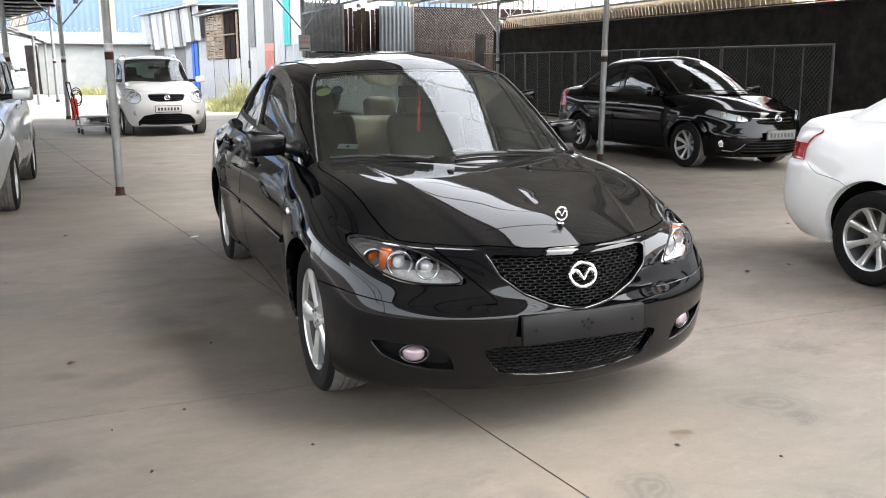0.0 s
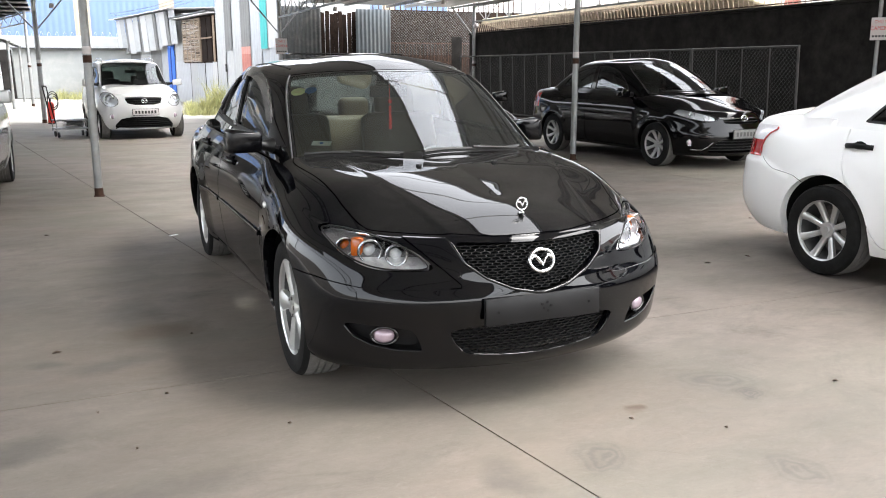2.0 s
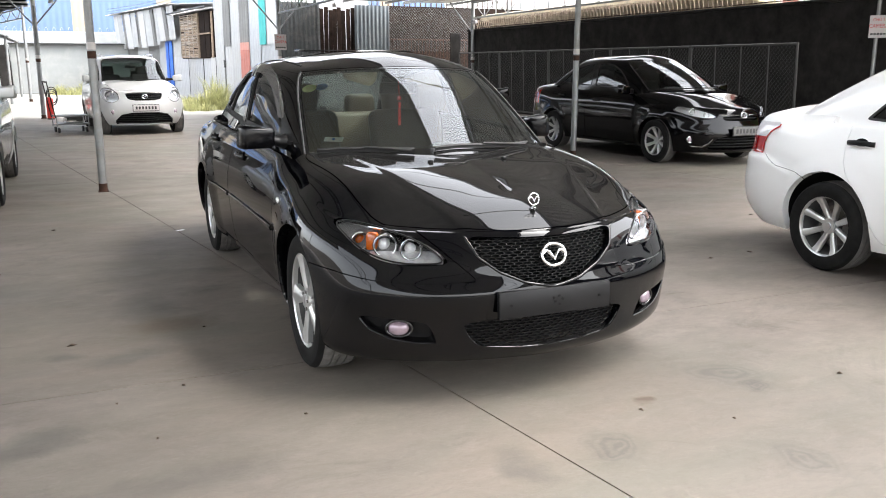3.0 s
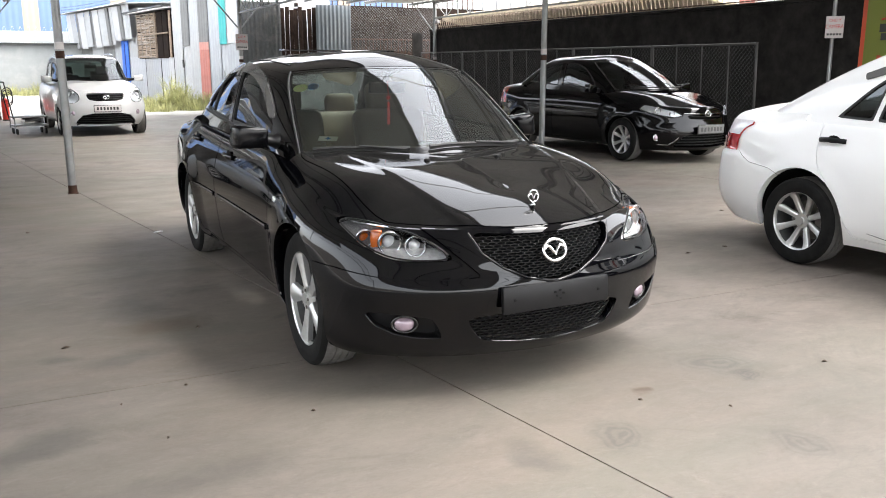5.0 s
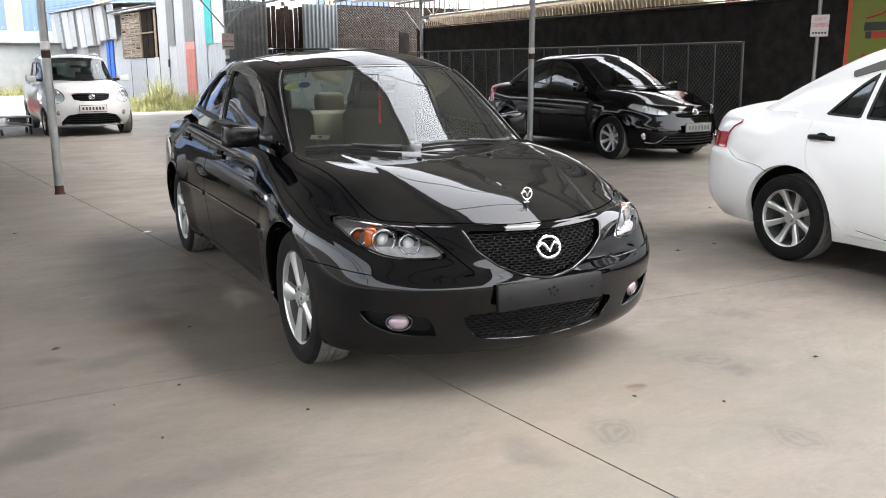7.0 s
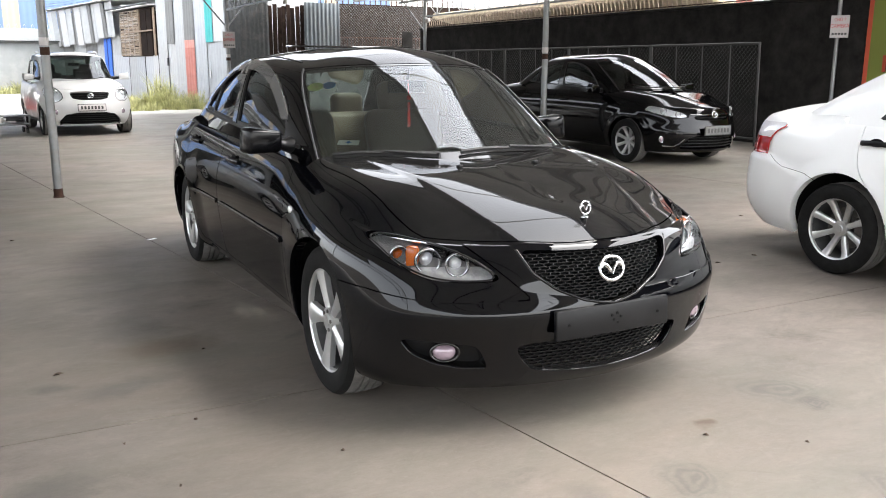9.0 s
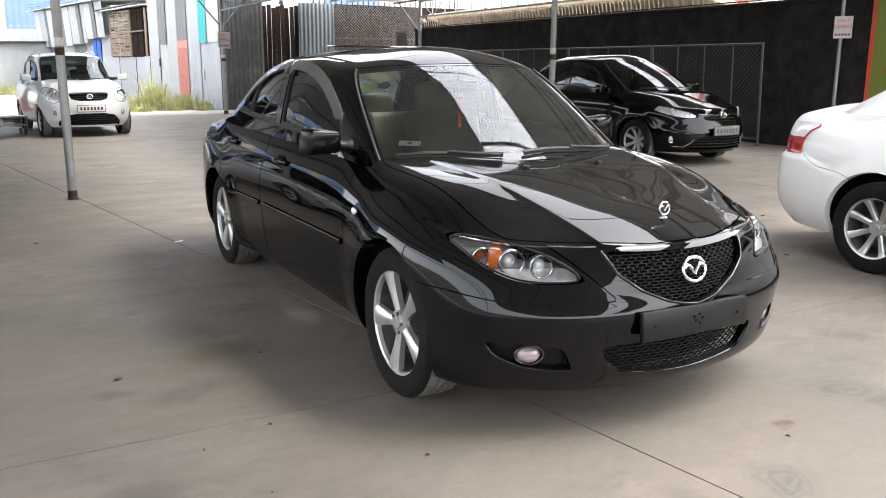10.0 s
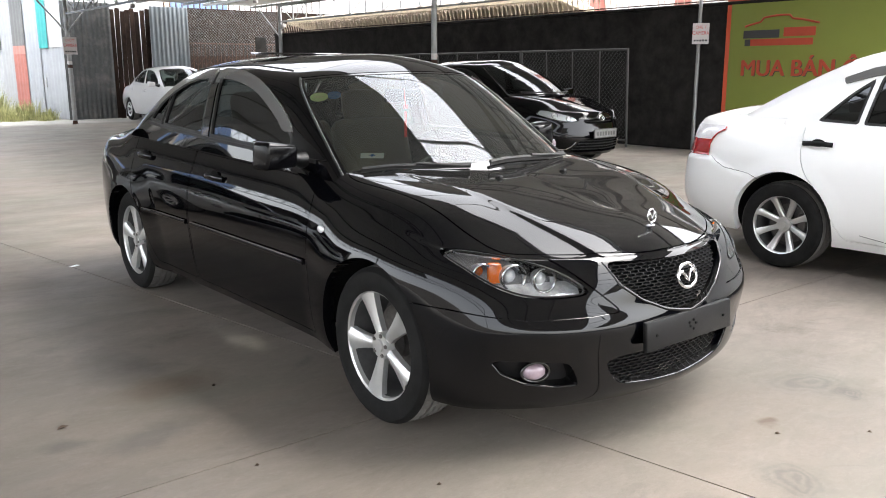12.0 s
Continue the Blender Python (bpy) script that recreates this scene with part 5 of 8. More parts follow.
def make_wheel(parent, x, y, R, rim, side, spokes=5, style="blade", detail=True, turned=90):
    """A wheel: alloy rim with spokes, tyre, brake disc and hub cap. side: +1 outwards to +x."""
    seg = 144 if detail else 40
    sc = R / .312
    ratio = rim / .205
    full = [(a, rim + (r - .205) * (R - rim) / .107) for a, r in TYRE_PROFILE]
    V, F = lathe(full[:6] + full[20:], seg)
    V, F = np.array(V), [f for k, f in enumerate(F)]
    across = (len(full[:6]) - 1)
    F = [f for f in F if not (max(V[i][0] for i in f) > .05 and min(V[i][0] for i in f) < -.05)]
    TV, TF = lathe(full[5:21], seg)
    TV = np.array(TV)
    if detail:
        n = 16
        for i in range(seg):
            for k in range(n):
                cut = (i % 4 == 0 and k in (0, 1, 2, 13, 14, 15)) or ((i + k // 4) % 4 == 2 and k in (6, 7, 8, 9)) 
                if cut:
                    TV[i * n + k, 1:] *= 1 - .007 / R
    bm = bmesh.new()
    face = .075
    prof = [(-.085, rim * .95), (-.08, rim * 1.0), (.06, rim * .97), (.082, rim * 1.0), (.088, rim * 1.015), (.09, rim * 1.0), (.084, rim * .965), (.066, rim * .95)]
    v2, f2 = lathe(prof, 60 if detail else 32)
    vs = [bm.verts.new(p) for p in v2]
    for f in f2:
        bm.faces.new([vs[i] for i in f])
    turn = pose(x, y, R - .004, 0, 0, 0 if side > 0 else 180)
    add_cyl(bm, .056, .050, .03, pose(.066 if style == "fan" else .03, 0, 0, 0, 90, 0), 24)
    bmesh.ops.recalc_face_normals(bm, faces=bm.faces)
    wheel = part("wheel", bm, M_ALLOY, parent, "silver alloy wheel", 35)
    wheel.matrix_basis = turn
    v2, f2 = lathe([(.067, rim * .95), (.03, rim * .92), (-.04, rim * .90), (-.06, rim * .85), (-.062, .05)], 48)
    link("rim_barrel", v2, f2, M_BARREL, wheel, "grey rim barrel with shade in its colour", True, None, 40)
    for s in range(spokes):
        bm = bmesh.new()
        a0 = 2 * math.pi * s / spokes + (radians(turned) if spokes == 5 else math.pi / 8)
        if style == "fan":
            # waisted near the hub, spread wide at the rim
            pts = [(.038, .020, .070), (rim * .36, .0225, .074), (rim * .55, .028, .077), (rim * .75, .036, .080), (rim * .90, .044, .082), (rim * .97, .051, .083)]
        else:
            wid = ((.040, .052, .030), (.036, .062, .054))[0 if style == "blade" else 1]
            pts = []
            for r, w, d in ((.045, wid[0], .028), (rim * .5, wid[1] * .82 if style == "blade" else wid[1] * .6, .044), (rim * .8, wid[1] if style == "blade" else wid[2] * .8, .058), (rim * .965, wid[1] * 1.06 if style == "blade" else wid[2], .076)):
                pts.append((r, w / 2 * rim / .205, d))
        rings = []
        for r, w, d in pts:
            ring = []
            for u, dx in ((-1, -.028), (-1, -.004), (-.55, .004), (0, .0 if style == "blade" else .009 if style == "fan" else .004), (.55, .004), (1, -.004), (1, -.028)):
                yy, zz = r, u * w
                ring.append(bm.verts.new((d + dx, yy * math.cos(a0) - zz * math.sin(a0), yy * math.sin(a0) + zz * math.cos(a0))))
            rings.append(ring)
        for p, q in zip(rings, rings[1:]):
            for k in range(6):
                bm.faces.new((p[k], p[k + 1], q[k + 1], q[k]))
            bm.faces.new((p[6], p[0], q[0], q[6]))
        bmesh.ops.recalc_face_normals(bm, faces=bm.faces)
        part("spoke", bm, M_ALLOY, wheel)
    tyre = link("tyre", V, F, M_TYRE, wheel, "worn black tyre", True, None, 30)
    link("tread", TV, TF, M_TREAD, tyre, "dusty grooved tread with a lit tone", True, None, 25)
    bm = bmesh.new()
    add_cyl(bm, .027, .025, .012, pose(.084 if style == "fan" else .05, 0, 0, 0, 90, 0), 20)
    part("hub_cap", bm, M_ALLOY, wheel)
    bm = bmesh.new()
    add_cyl(bm, rim * .68, rim * .68, .02, pose(-.03, 0, 0, 0, 90, 0), 36)
    add_cyl(bm, rim * .3, rim * .3, .06, pose(-.02, 0, 0, 0, 90, 0), 20)
    add_box(bm, (.06, .07, .12), pose(-.02, rim * .55, 0.02), .012)
    part("brake_disc", bm, M_STEEL, wheel, "grey steel brake disc")
    if detail:
        for s in range(5):
            a = 2 * math.pi * s / 5 + radians(turned) + math.pi / 5
            bm = bmesh.new()
            add_cyl(bm, .009, .008, .016, pose(.078, .040 * math.cos(a), .040 * math.sin(a), 0, 90, 0), 6)
            part("wheel_nut", bm, M_STEEL, wheel)
    return wheel


# ---------------------------------------------------------------- car shell
def inside_yz(poly, rounds=2):
    P = round_poly(poly, rounds)
    return lambda V, S: sdf(P, V[:, [1, 2]])


def inside_xz(poly, rounds=2):
    P = round_poly(poly, rounds)
    return lambda V, S: sdf(P, V[:, [0, 2]])


def inside_xy(poly, rounds=2):
    P = round_poly(poly, rounds)
    return lambda V, S: sdf(P, V[:, [0, 1]])


def take(surface, field, gap=.004):
    """Splits a surface along a field: what lies inside, and the rest, with a gap between."""
    g = field(surface[0], surface[3])
    return clip(surface, g + gap / 2), clip(surface, -g + gap / 2)


def ray_y(bvh, x, z, y0=-3.0):
    hit = bvh.ray_cast(Vector((x, y0, z)), Vector((0, 1, 0)))
    return (hit[0], hit[1]) if hit[0] is not None else (Vector((x, 0, z)), Vector((0, -1, 0)))


def ray_x(bvh, y, z, side):
    hit = bvh.ray_cast(Vector((side * 3, y, z)), Vector((-side, 0, 0)))
    return (hit[0], hit[1]) if hit[0] is not None else (Vector((side * .8, y, z)), Vector((side, 0, 0)))


def ray_z(bvh, x, y):
    hit = bvh.ray_cast(Vector((x, y, 4)), Vector((0, 0, -1)))
    return (hit[0], hit[1]) if hit[0] is not None else (Vector((x, y, 1)), Vector((0, 0, 1)))


def tree_of(*surfaces):
    V, F, n = [], [], 0
    for s in surfaces:
        for q in (s, flip(s)):
            V += [tuple(p) for p in q[0]]
            F += [tuple(int(i) + n for i in f) for f in q[1]]
            n = len(V)
    return BVHTree.FromPolygons(V, F)


def stroke(name, pts, rx, ry, material, parent, label="", seg=6, up=(0, 0, 1), closed=False):
    V, F = tube(pts, rx, ry, seg, closed, up)
    return link(name, V, F, material, parent, label, True, None, 50)


def car_shell(car, rows, top, wb, zc, deck, belt, spine, roof, step, colour, glass_front, glass_side, R, doors, dlo, hood_poly, cut_fields=(), arch=.345, cowl=.40, shelf=2.72, crease=None, xarch=.55, boot=True, nose=None, push=None, sig_t=1.6):
    """Builds bonnet, bumpers, doors, wings, glasshouse and windows of one car. Returns the two smooth surfaces."""
    warp = None
    if crease is not None:
        warp = lambda V, S: np.where((S[:, 1] > 7.2) & (V[:, 1] < .5), crease(V), 0)
    low = grid_surface(body_net(rows, wb, zc, deck, belt, rows[-1][4] + .34, rows[-1][8] - wb - .3, nose), step, 2.0, sig_t, warp, push)
    upper = grid_surface(top_net(top, spine, roof), step, 1.6, 1.3)
    body_low = low
    # wheel arches
    for y in (0, wb):
        P = [(y + arch * math.cos(a), R + .0 + arch * math.sin(a)) for a in np.linspace(-.75, math.pi + .75, 40)]
        g = sdf(np.array(P), low[0][:, [1, 2]])
        body_low = clip(body_low, -np.where(body_low[0][:, 0] > xarch, sdf(np.array(P), body_low[0][:, [1, 2]]), 1.0))
    # open the cabin
    V, S = body_low[0], body_low[3]
    cab = np.maximum.reduce([8.4 - S[:, 1], cowl - V[:, 1], V[:, 1] - shelf])
    body_low = clip(body_low, -cab)
    got = {}
    for name, field, gap in cut_fields:
        got[name], body_low = take(body_low, field, gap)
    # doors
    for name, poly in doors:
        f = lambda V, S, P=fillet(poly, .03, .12): sdf(P, V[:, [1, 2]])
        field = lambda V, S, f=f: np.where(V[:, 0] > .5, f(V, S), 1.0)
        got[name], body_low = take(body_low, field, .005)
        for q, lab in ((got[name], ""), (flip(got[name]), "")):
            sheet(name, q, colour, car, lab, .02)
    hood, body_low = take(body_low, lambda V, S: np.where((S[:, 1] > 6.2), hood_poly(V, S), 1.0), .005)
    sheet("bonnet", hood, colour, car, "", .02, True)
    if boot:
        lid, body_low = take(body_low, lambda V, S: np.where((S[:, 1] > 6.0) & (V[:, 1] > wb), np.maximum(V[:, 0] - .60, shelf + .06 - V[:, 1]), 1.0), .005)
        sheet("boot_lid", lid, colour, car, "", .02, True)
    sheet("body", body_low, colour, car, "", .05, True)
    # glasshouse
    ws = lambda V, S: np.maximum.reduce([S[:, 0] - 2.86, S[:, 1] - 2.86, .05 - S[:, 1]]) * .12
    rw = lambda V, S: np.maximum.reduce([8.35 - S[:, 0], S[:, 1] - 2.8, .1 - S[:, 1]]) * .12
    screen, rest = take(upper, ws, .004)
    back, rest = take(rest, rw, .004)
    f = lambda V, S: np.maximum.reduce([S[:, 0] - 2.72, S[:, 1] - 2.74, .22 - S[:, 1]]) * .14
    pane, frit = take(screen, f, 0)
    sheet("windscreen", pane, glass_front, car, "clear windscreen", 0, True, -.004)
    sheet("windscreen_seal", frit, M_GLOSSBLK, car, "black windscreen border", .01, True, -.002)
    E = screen[0][(screen[3][:, 0] > 2.84) & (screen[3][:, 1] > .06)]
    order = np.argsort(screen[3][(screen[3][:, 0] > 2.84) & (screen[3][:, 1] > .06)][:, 1])
    E = E[order][::3]
    if len(E) > 6:
        for _ in range(3):
            E[1:-1] = E[1:-1] * .5 + (E[:-2] + E[2:]) * .25
        for s in (-1, 1):
            stroke("windscreen_trim", [(s * p[0] * 1.004, p[1] - .003, p[2] + .003) for p in E], .006, .006, M_RUBBER, car, "black windscreen trim", 6, (0, 1, 0))
    sheet("rear_window", back, glass_front, car, "rear window glass", 0, True, -.004)
    trims = []
    for name, poly in dlo:
        P = fillet(poly, .018, .16)
        field = lambda V, S, P=P: np.where((V[:, 0] > .3) & (S[:, 0] > 2.6) & (S[:, 0] < 8.6), sdf(P, V[:, [1, 2]]), 1.0)
        win, rest = take(rest, field, .0)
        inner, seal = take(win, lambda V, S, P=P: sdf(P, V[:, [1, 2]]) + .016, 0)
        for q in (inner, flip(inner)):
            sheet(name, q, glass_side, car, "", 0, False, -.008)
        for q in (seal, flip(seal)):
            sheet("window_seal", q, M_RUBBER, car, "black rubber window seal", .012, False, .001)
    sheet("roof", rest, colour, car, "", .03, True)
    return low, upper, got


def remade(surface):
    """Vertex normals worked out anew from the triangles."""
    V, F, N, S = surface
    fn = np.cross(V[F[:, 1]] - V[F[:, 0]], V[F[:, 2]] - V[F[:, 0]])
    n = np.zeros_like(V)
    for k in range(3):
        np.add.at(n, F[:, k], fn)
    mid = np.abs(V[:, 0]) < 1e-5
    n[mid, 0] = 0
    ln = np.linalg.norm(n, axis=1)[:, None]
    return [V, F, np.where(ln > 1e-10, n / (ln + 1e-12), N), S]


def underbody(car, wb, hw, front, rear, R, z=.19):
    """Dark floor pan, wheel wells and engine bay that close the car from below and behind its gaps."""
    bm = bmesh.new()
    add_box(bm, (hw * 1.35, rear - front - .5, .05), pose(0, (front + rear) / 2 + .0, z + .03), .02)
    add_box(bm, (hw * 1.3, .55, .32), pose(0, front + .52, .42), .05)
    add_box(bm, (hw * 1.2, rear - wb - .35, .5), pose(0, (wb + .1 + rear) / 2 - .1, .5), .05)
    for y in (0, wb):
        add_box(bm, (.9, .5, .3), pose(0, y, .45), .04)
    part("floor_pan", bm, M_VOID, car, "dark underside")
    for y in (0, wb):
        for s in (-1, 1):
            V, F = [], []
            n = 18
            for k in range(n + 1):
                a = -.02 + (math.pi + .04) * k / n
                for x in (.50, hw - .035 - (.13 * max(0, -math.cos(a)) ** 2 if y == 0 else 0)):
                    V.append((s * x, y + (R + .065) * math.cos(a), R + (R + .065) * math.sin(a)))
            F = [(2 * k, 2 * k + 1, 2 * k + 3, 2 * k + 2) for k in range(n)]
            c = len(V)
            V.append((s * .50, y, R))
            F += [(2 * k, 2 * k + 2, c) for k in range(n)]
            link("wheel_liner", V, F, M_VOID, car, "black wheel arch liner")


def seat(car, x, y, width, material, z=.32, back=1.0):
    bm = bmesh.new()
    add_box(bm, (width, .52, .16), pose(x, y, z + .12, -6), .06, 3)
    add_box(bm, (width, .15, .62), pose(x, y + .27, z + .47, -17), .06, 3)
    part("seat", bm, material, car, "leather seat")


def headrest(car, x, y, z, material, w=.27):
    bm = bmesh.new()
    add_box(bm, (w, .11, .2), pose(x, y, z, -10), .05, 3)
    for s in (-.06, .06):
        rod(bm, (x + s, y, z - .2), (x + s, y, z - .05), .007)
    part("headrest", bm, material, car, "leather headrest")


def interior(car, wb, material, z=.32, rear=True, wheel_x=.36, ybase=0, light=.0):
    """Seats, headrests, dashboard and steering wheel."""
    k = wb / 2.64
    for x in (-.36, .36):
        seat(car, x, 1.42 * k + ybase, .5, material, z)
        headrest(car, x, 1.83 * k + ybase, z + .84, material)
    if rear:
        bm = bmesh.new()
        add_box(bm, (1.22, .5, .16), pose(0, 2.28 * k + ybase, z + .12, -5), .06, 3)
        add_box(bm, (1.22, .15, .6), pose(0, 2.57 * k + ybase, z + .42, -20), .06, 3)
        part("rear_bench", bm, material, car, "leather rear bench")
        for x in (-.36, .36):
            headrest(car, x, 2.72 * k + ybase, z + .74, material, .24)
    bm = bmesh.new()
    add_box(bm, (1.30, .50, .12), pose(0, .64 * k + ybase, z + .46, 9), .05, 3)
    add_box(bm, (1.26, .2, .3), pose(0, .78 * k + ybase, z + .33, -8), .05, 3)
    add_box(bm, (.26, .5, .35), pose(0, .95 * k + ybase, z + .1), .05, 2)
    part("dashboard", bm, M_DASH, car, "dark grey dashboard")
    P = [(wheel_x + .185 * math.cos(a), 1.04 * k + ybase + .07 * math.sin(a), z + .42 + .17 * math.sin(a)) for a in np.linspace(0, 2 * math.pi, 28, endpoint=False)]
    V, F = tube(P, .016, None, 8, True, (0, 1, 0))
    sw = link("steering_wheel", V, F, M_PLASTIC, car, "black steering wheel")
    bm = bmesh.new()
    add_box(bm, (.34, .03, .07), pose(wheel_x, 1.02 * k + ybase, z + .41, 22), .012)
    part("wheel_hub", bm, M_PLASTIC, sw)
    bm = bmesh.new()
    add_box(bm, (.22, .02, .065), pose(0, .92 * k + ybase, z + .93, 10), .012, 2)
    rod(bm, (0, .92 * k + ybase, z + .95), (0, .90 * k + ybase, z + 1.03), .008)
    part("inside_mirror", bm, M_PLASTIC, car, "black inside mirror")


def honeycomb(name, poly, where, cell, high, bar, depth, material, parent, label=""):
    """A mesh of flattened hexagon cells inside a polygon of the x-z plane; where(x, z) gives the depth in y."""
    P = np.array(poly)
    bm = bmesh.new()
    x0, x1, z0, z1 = P[:, 0].min(), P[:, 0].max(), P[:, 1].min(), P[:, 1].max()
    j, z = 0, z0
    ends = []
    while z < z1 + high:
        x = x0 - cell + (cell / 2 if j % 2 else 0)
        while x < x1 + cell:
            c = [(x - cell / 2, z + high * .3), (x, z + high * .5), (x + cell / 2, z + high * .3), (x - cell / 2, z - high * .3)]
            ends += [(c[0], c[1]), (c[1], c[2]), (c[0], c[3])]
            x += cell
        z += high * .8
        j += 1
    mids = np.array([((a[0] + b[0]) / 2, (a[1] + b[1]) / 2) for a, b in ends])
    ok = sdf(P, mids) < -.002
    for (a, b), o in zip(ends, ok):
        if not o:
            continue
        pa = Vector((a[0], where(*a), a[1]))
        pb = Vector((b[0], where(*b), b[1]))
        d = pb - pa
        m = Matrix.Translation((pa + pb) / 2) @ Matrix(((d.normalized().x, 0, -d.normalized().z, 0), (d.normalized().y, 1, 0, 0), (d.normalized().z, 0, d.normalized().x, 0), (0, 0, 0, 1)))
        add_box(bm, (d.length + bar * .6, depth, bar), m)
    return part(name, bm, material, parent, label)


def handle(car, bvh, y, z, material, bowl=True):
    for s in (-1, 1):
        p, n = ray_x(bvh, y, z, s)
        bm = bmesh.new()
        rr = [(p.x + s * (.006 + .022 * math.sin(math.pi * k / 8) ** .5), y - .10 + .025 * k, z + .006 * math.sin(math.pi * k / 8)) for k in range(9)]
        V, F = tube(rr, .009, .016, 8, False, (0, 0, 1))
        h = link("door_handle", V, F, material, car, "", True, None, 50)
        # No hollow is cut: a near-black oval paints its shade.
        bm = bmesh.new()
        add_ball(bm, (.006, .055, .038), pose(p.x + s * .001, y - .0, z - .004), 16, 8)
        part("handle_shade", bm, M_VOID, h, "dark oval painted for the handle recess's shade")


def door_mirror(car, s, x, y, z, size, material, stalk):
    """A door mirror with rounded housing, glass and foot."""
    w, d, h = size
    bm = bmesh.new()
    vs = add_box(bm, (w, d, h), None, min(d, h) * .22, 4)
    for v in bm.verts:
        k = (v.co.x / w + .5)
        v.co.z *= .78 + .22 * (k if s > 0 else 1 - k)
        if v.co.y < 0:
            v.co.y *= .75 + .35 * (1 - abs(v.co.x / w))
    bmesh.ops.transform(bm, matrix=pose(x, y, z, 0, s * -4, s * -10), verts=bm.verts)
    hs = part("door_mirror", bm, material, car, "", 60)
    bm = bmesh.new()
    add_box(bm, (w * .86, .006, h * .78), pose(x, y + d * .5, z, 0, s * -4, s * -10), .002)
    part("mirror_glass", bm, M_CHROME, hs, "mirror glass")
    bm = bmesh.new()
    a, b = Vector((x - s * w * .42, y + .02, z - h * .16)), Vector(stalk)
    rings = []
    for u, rz, ry in ((0, .026, .030), (.35, .026, .032), (.7, .032, .040), (1, .045, .06), (1.25, .042, .065)):
        c = a.lerp(b, u)
        rings.append([bm.verts.new((c.x, c.y + ry * math.cos(k * math.pi / 9), c.z + rz * math.sin(k * math.pi / 9))) for k in range(18)])
    for p, q in zip(rings, rings[1:]):
        for k in range(18):
            bm.faces.new((p[k], p[(k + 1) % 18], q[(k + 1) % 18], q[k]))
    bmesh.ops.recalc_face_normals(bm, faces=bm.faces)
    part("mirror_foot", bm, M_PLASTIC, hs, "black mirror foot")
    return hs


def emblem(parent, name, p, tilt, w, h, ring=.008, label="plain chrome badge"):
    """An oval chrome badge ring with a plain winged bar."""
    bm = bmesh.new()
    V, F = tube([(w * math.cos(a), 0, h * math.sin(a)) for a in np.linspace(0, 2 * math.pi, 36, endpoint=False)], ring, ring * .8, 8, True, (0, 1, 0))
    vs = [bm.verts.new(v) for v in V]
    for f in F:
        bm.faces.new([vs[i] for i in f])
    V, F = tube([(w * .9 * u, -.002, h * float(np.interp(abs(u), (0, .3, .55, .8, 1), (-.42, .12, .40, .36, .14)))) for u in np.linspace(-1, 1, 25)], ring * .9, ring * .8, 6, False, (0, 1, 0))
    vs = [bm.verts.new(v) for v in V]
    for f in F:
        bm.faces.new([vs[i] for i in f])
    bmesh.ops.recalc_face_normals(bm, faces=bm.faces)
    bmesh.ops.transform(bm, matrix=Matrix.Translation(p) @ pose(0, 0, 0, tilt), verts=bm.verts)
    return part(name, bm, M_CHROME, parent, label, 60)


def lamp_unit(car, surface, s, bulbs, label, depth=.09, bowl_mat=None):
    """A headlamp: clear cover flush with the body, a dark bowl behind it, and round reflectors."""
    q = surface if s > 0 else flip(surface)
    cover = sheet("headlamp", q, M_CLEAR, car, label, 0, False, 0)
    V, F, N, S = q
    inner = [V + np.array([0, depth, -.004]), F, N, S]
    c = V.mean(0)
    inner[0] = c + (inner[0] - c) * np.array([.98, 1, .96])
    bowl = sheet("lamp_bowl", inner, bowl_mat or M_BOWL, cover, "grey lamp bowl", 0)
    E = rim_loop(q)
    if len(E) > 4:
        V2, F2 = tube(E, .0035, .0035, 6, True, (0, 1, 0))
        link("lamp_frame", V2, F2, M_PLASTIC, cover, "dark lamp frame")
    for x, z, r, m, y in bulbs:
        bm = bmesh.new()
        prof = [(-.03, r), (-.02, r * 1.04), (-.0, r * .97), (.05, r * .55), (.06, r * .2)]
        v2, f2 = lathe([(a, rr) for a, rr in prof], 28)
        vs = [bm.verts.new((p[1], p[0], p[2])) for p in v2]
        for f in f2:
            bm.faces.new([vs[i] for i in f])
        bmesh.ops.recalc_face_normals(bm, faces=bm.faces)
        bmesh.ops.transform(bm, matrix=pose(s * x, y, z, 0, 0, s * 18), verts=bm.verts)
        ref = part("reflector", bm, M_REFL, cover, "chrome lamp reflector", 60)
        V3, F3 = tube([(r * 1.02 * math.cos(a), -.032, r * 1.02 * math.sin(a)) for a in np.linspace(0, 2 * math.pi, 28, endpoint=False)], r * .13, r * .13, 6, True, (0, 1, 0))
        link("reflector_ring", V3, F3, M_CHROME, ref, "chrome ring").matrix_basis = pose(s * x, y, z, 0, 0, s * 18)
        bm = bmesh.new()
        add_ball(bm, (r * .62, r * .45, r * .62), pose(s * x, y + .004, z), 18, 10)
        part("bulb", bm, m, ref, "amber bulb" if m is M_ORANGE else "clear lens")
    return cover


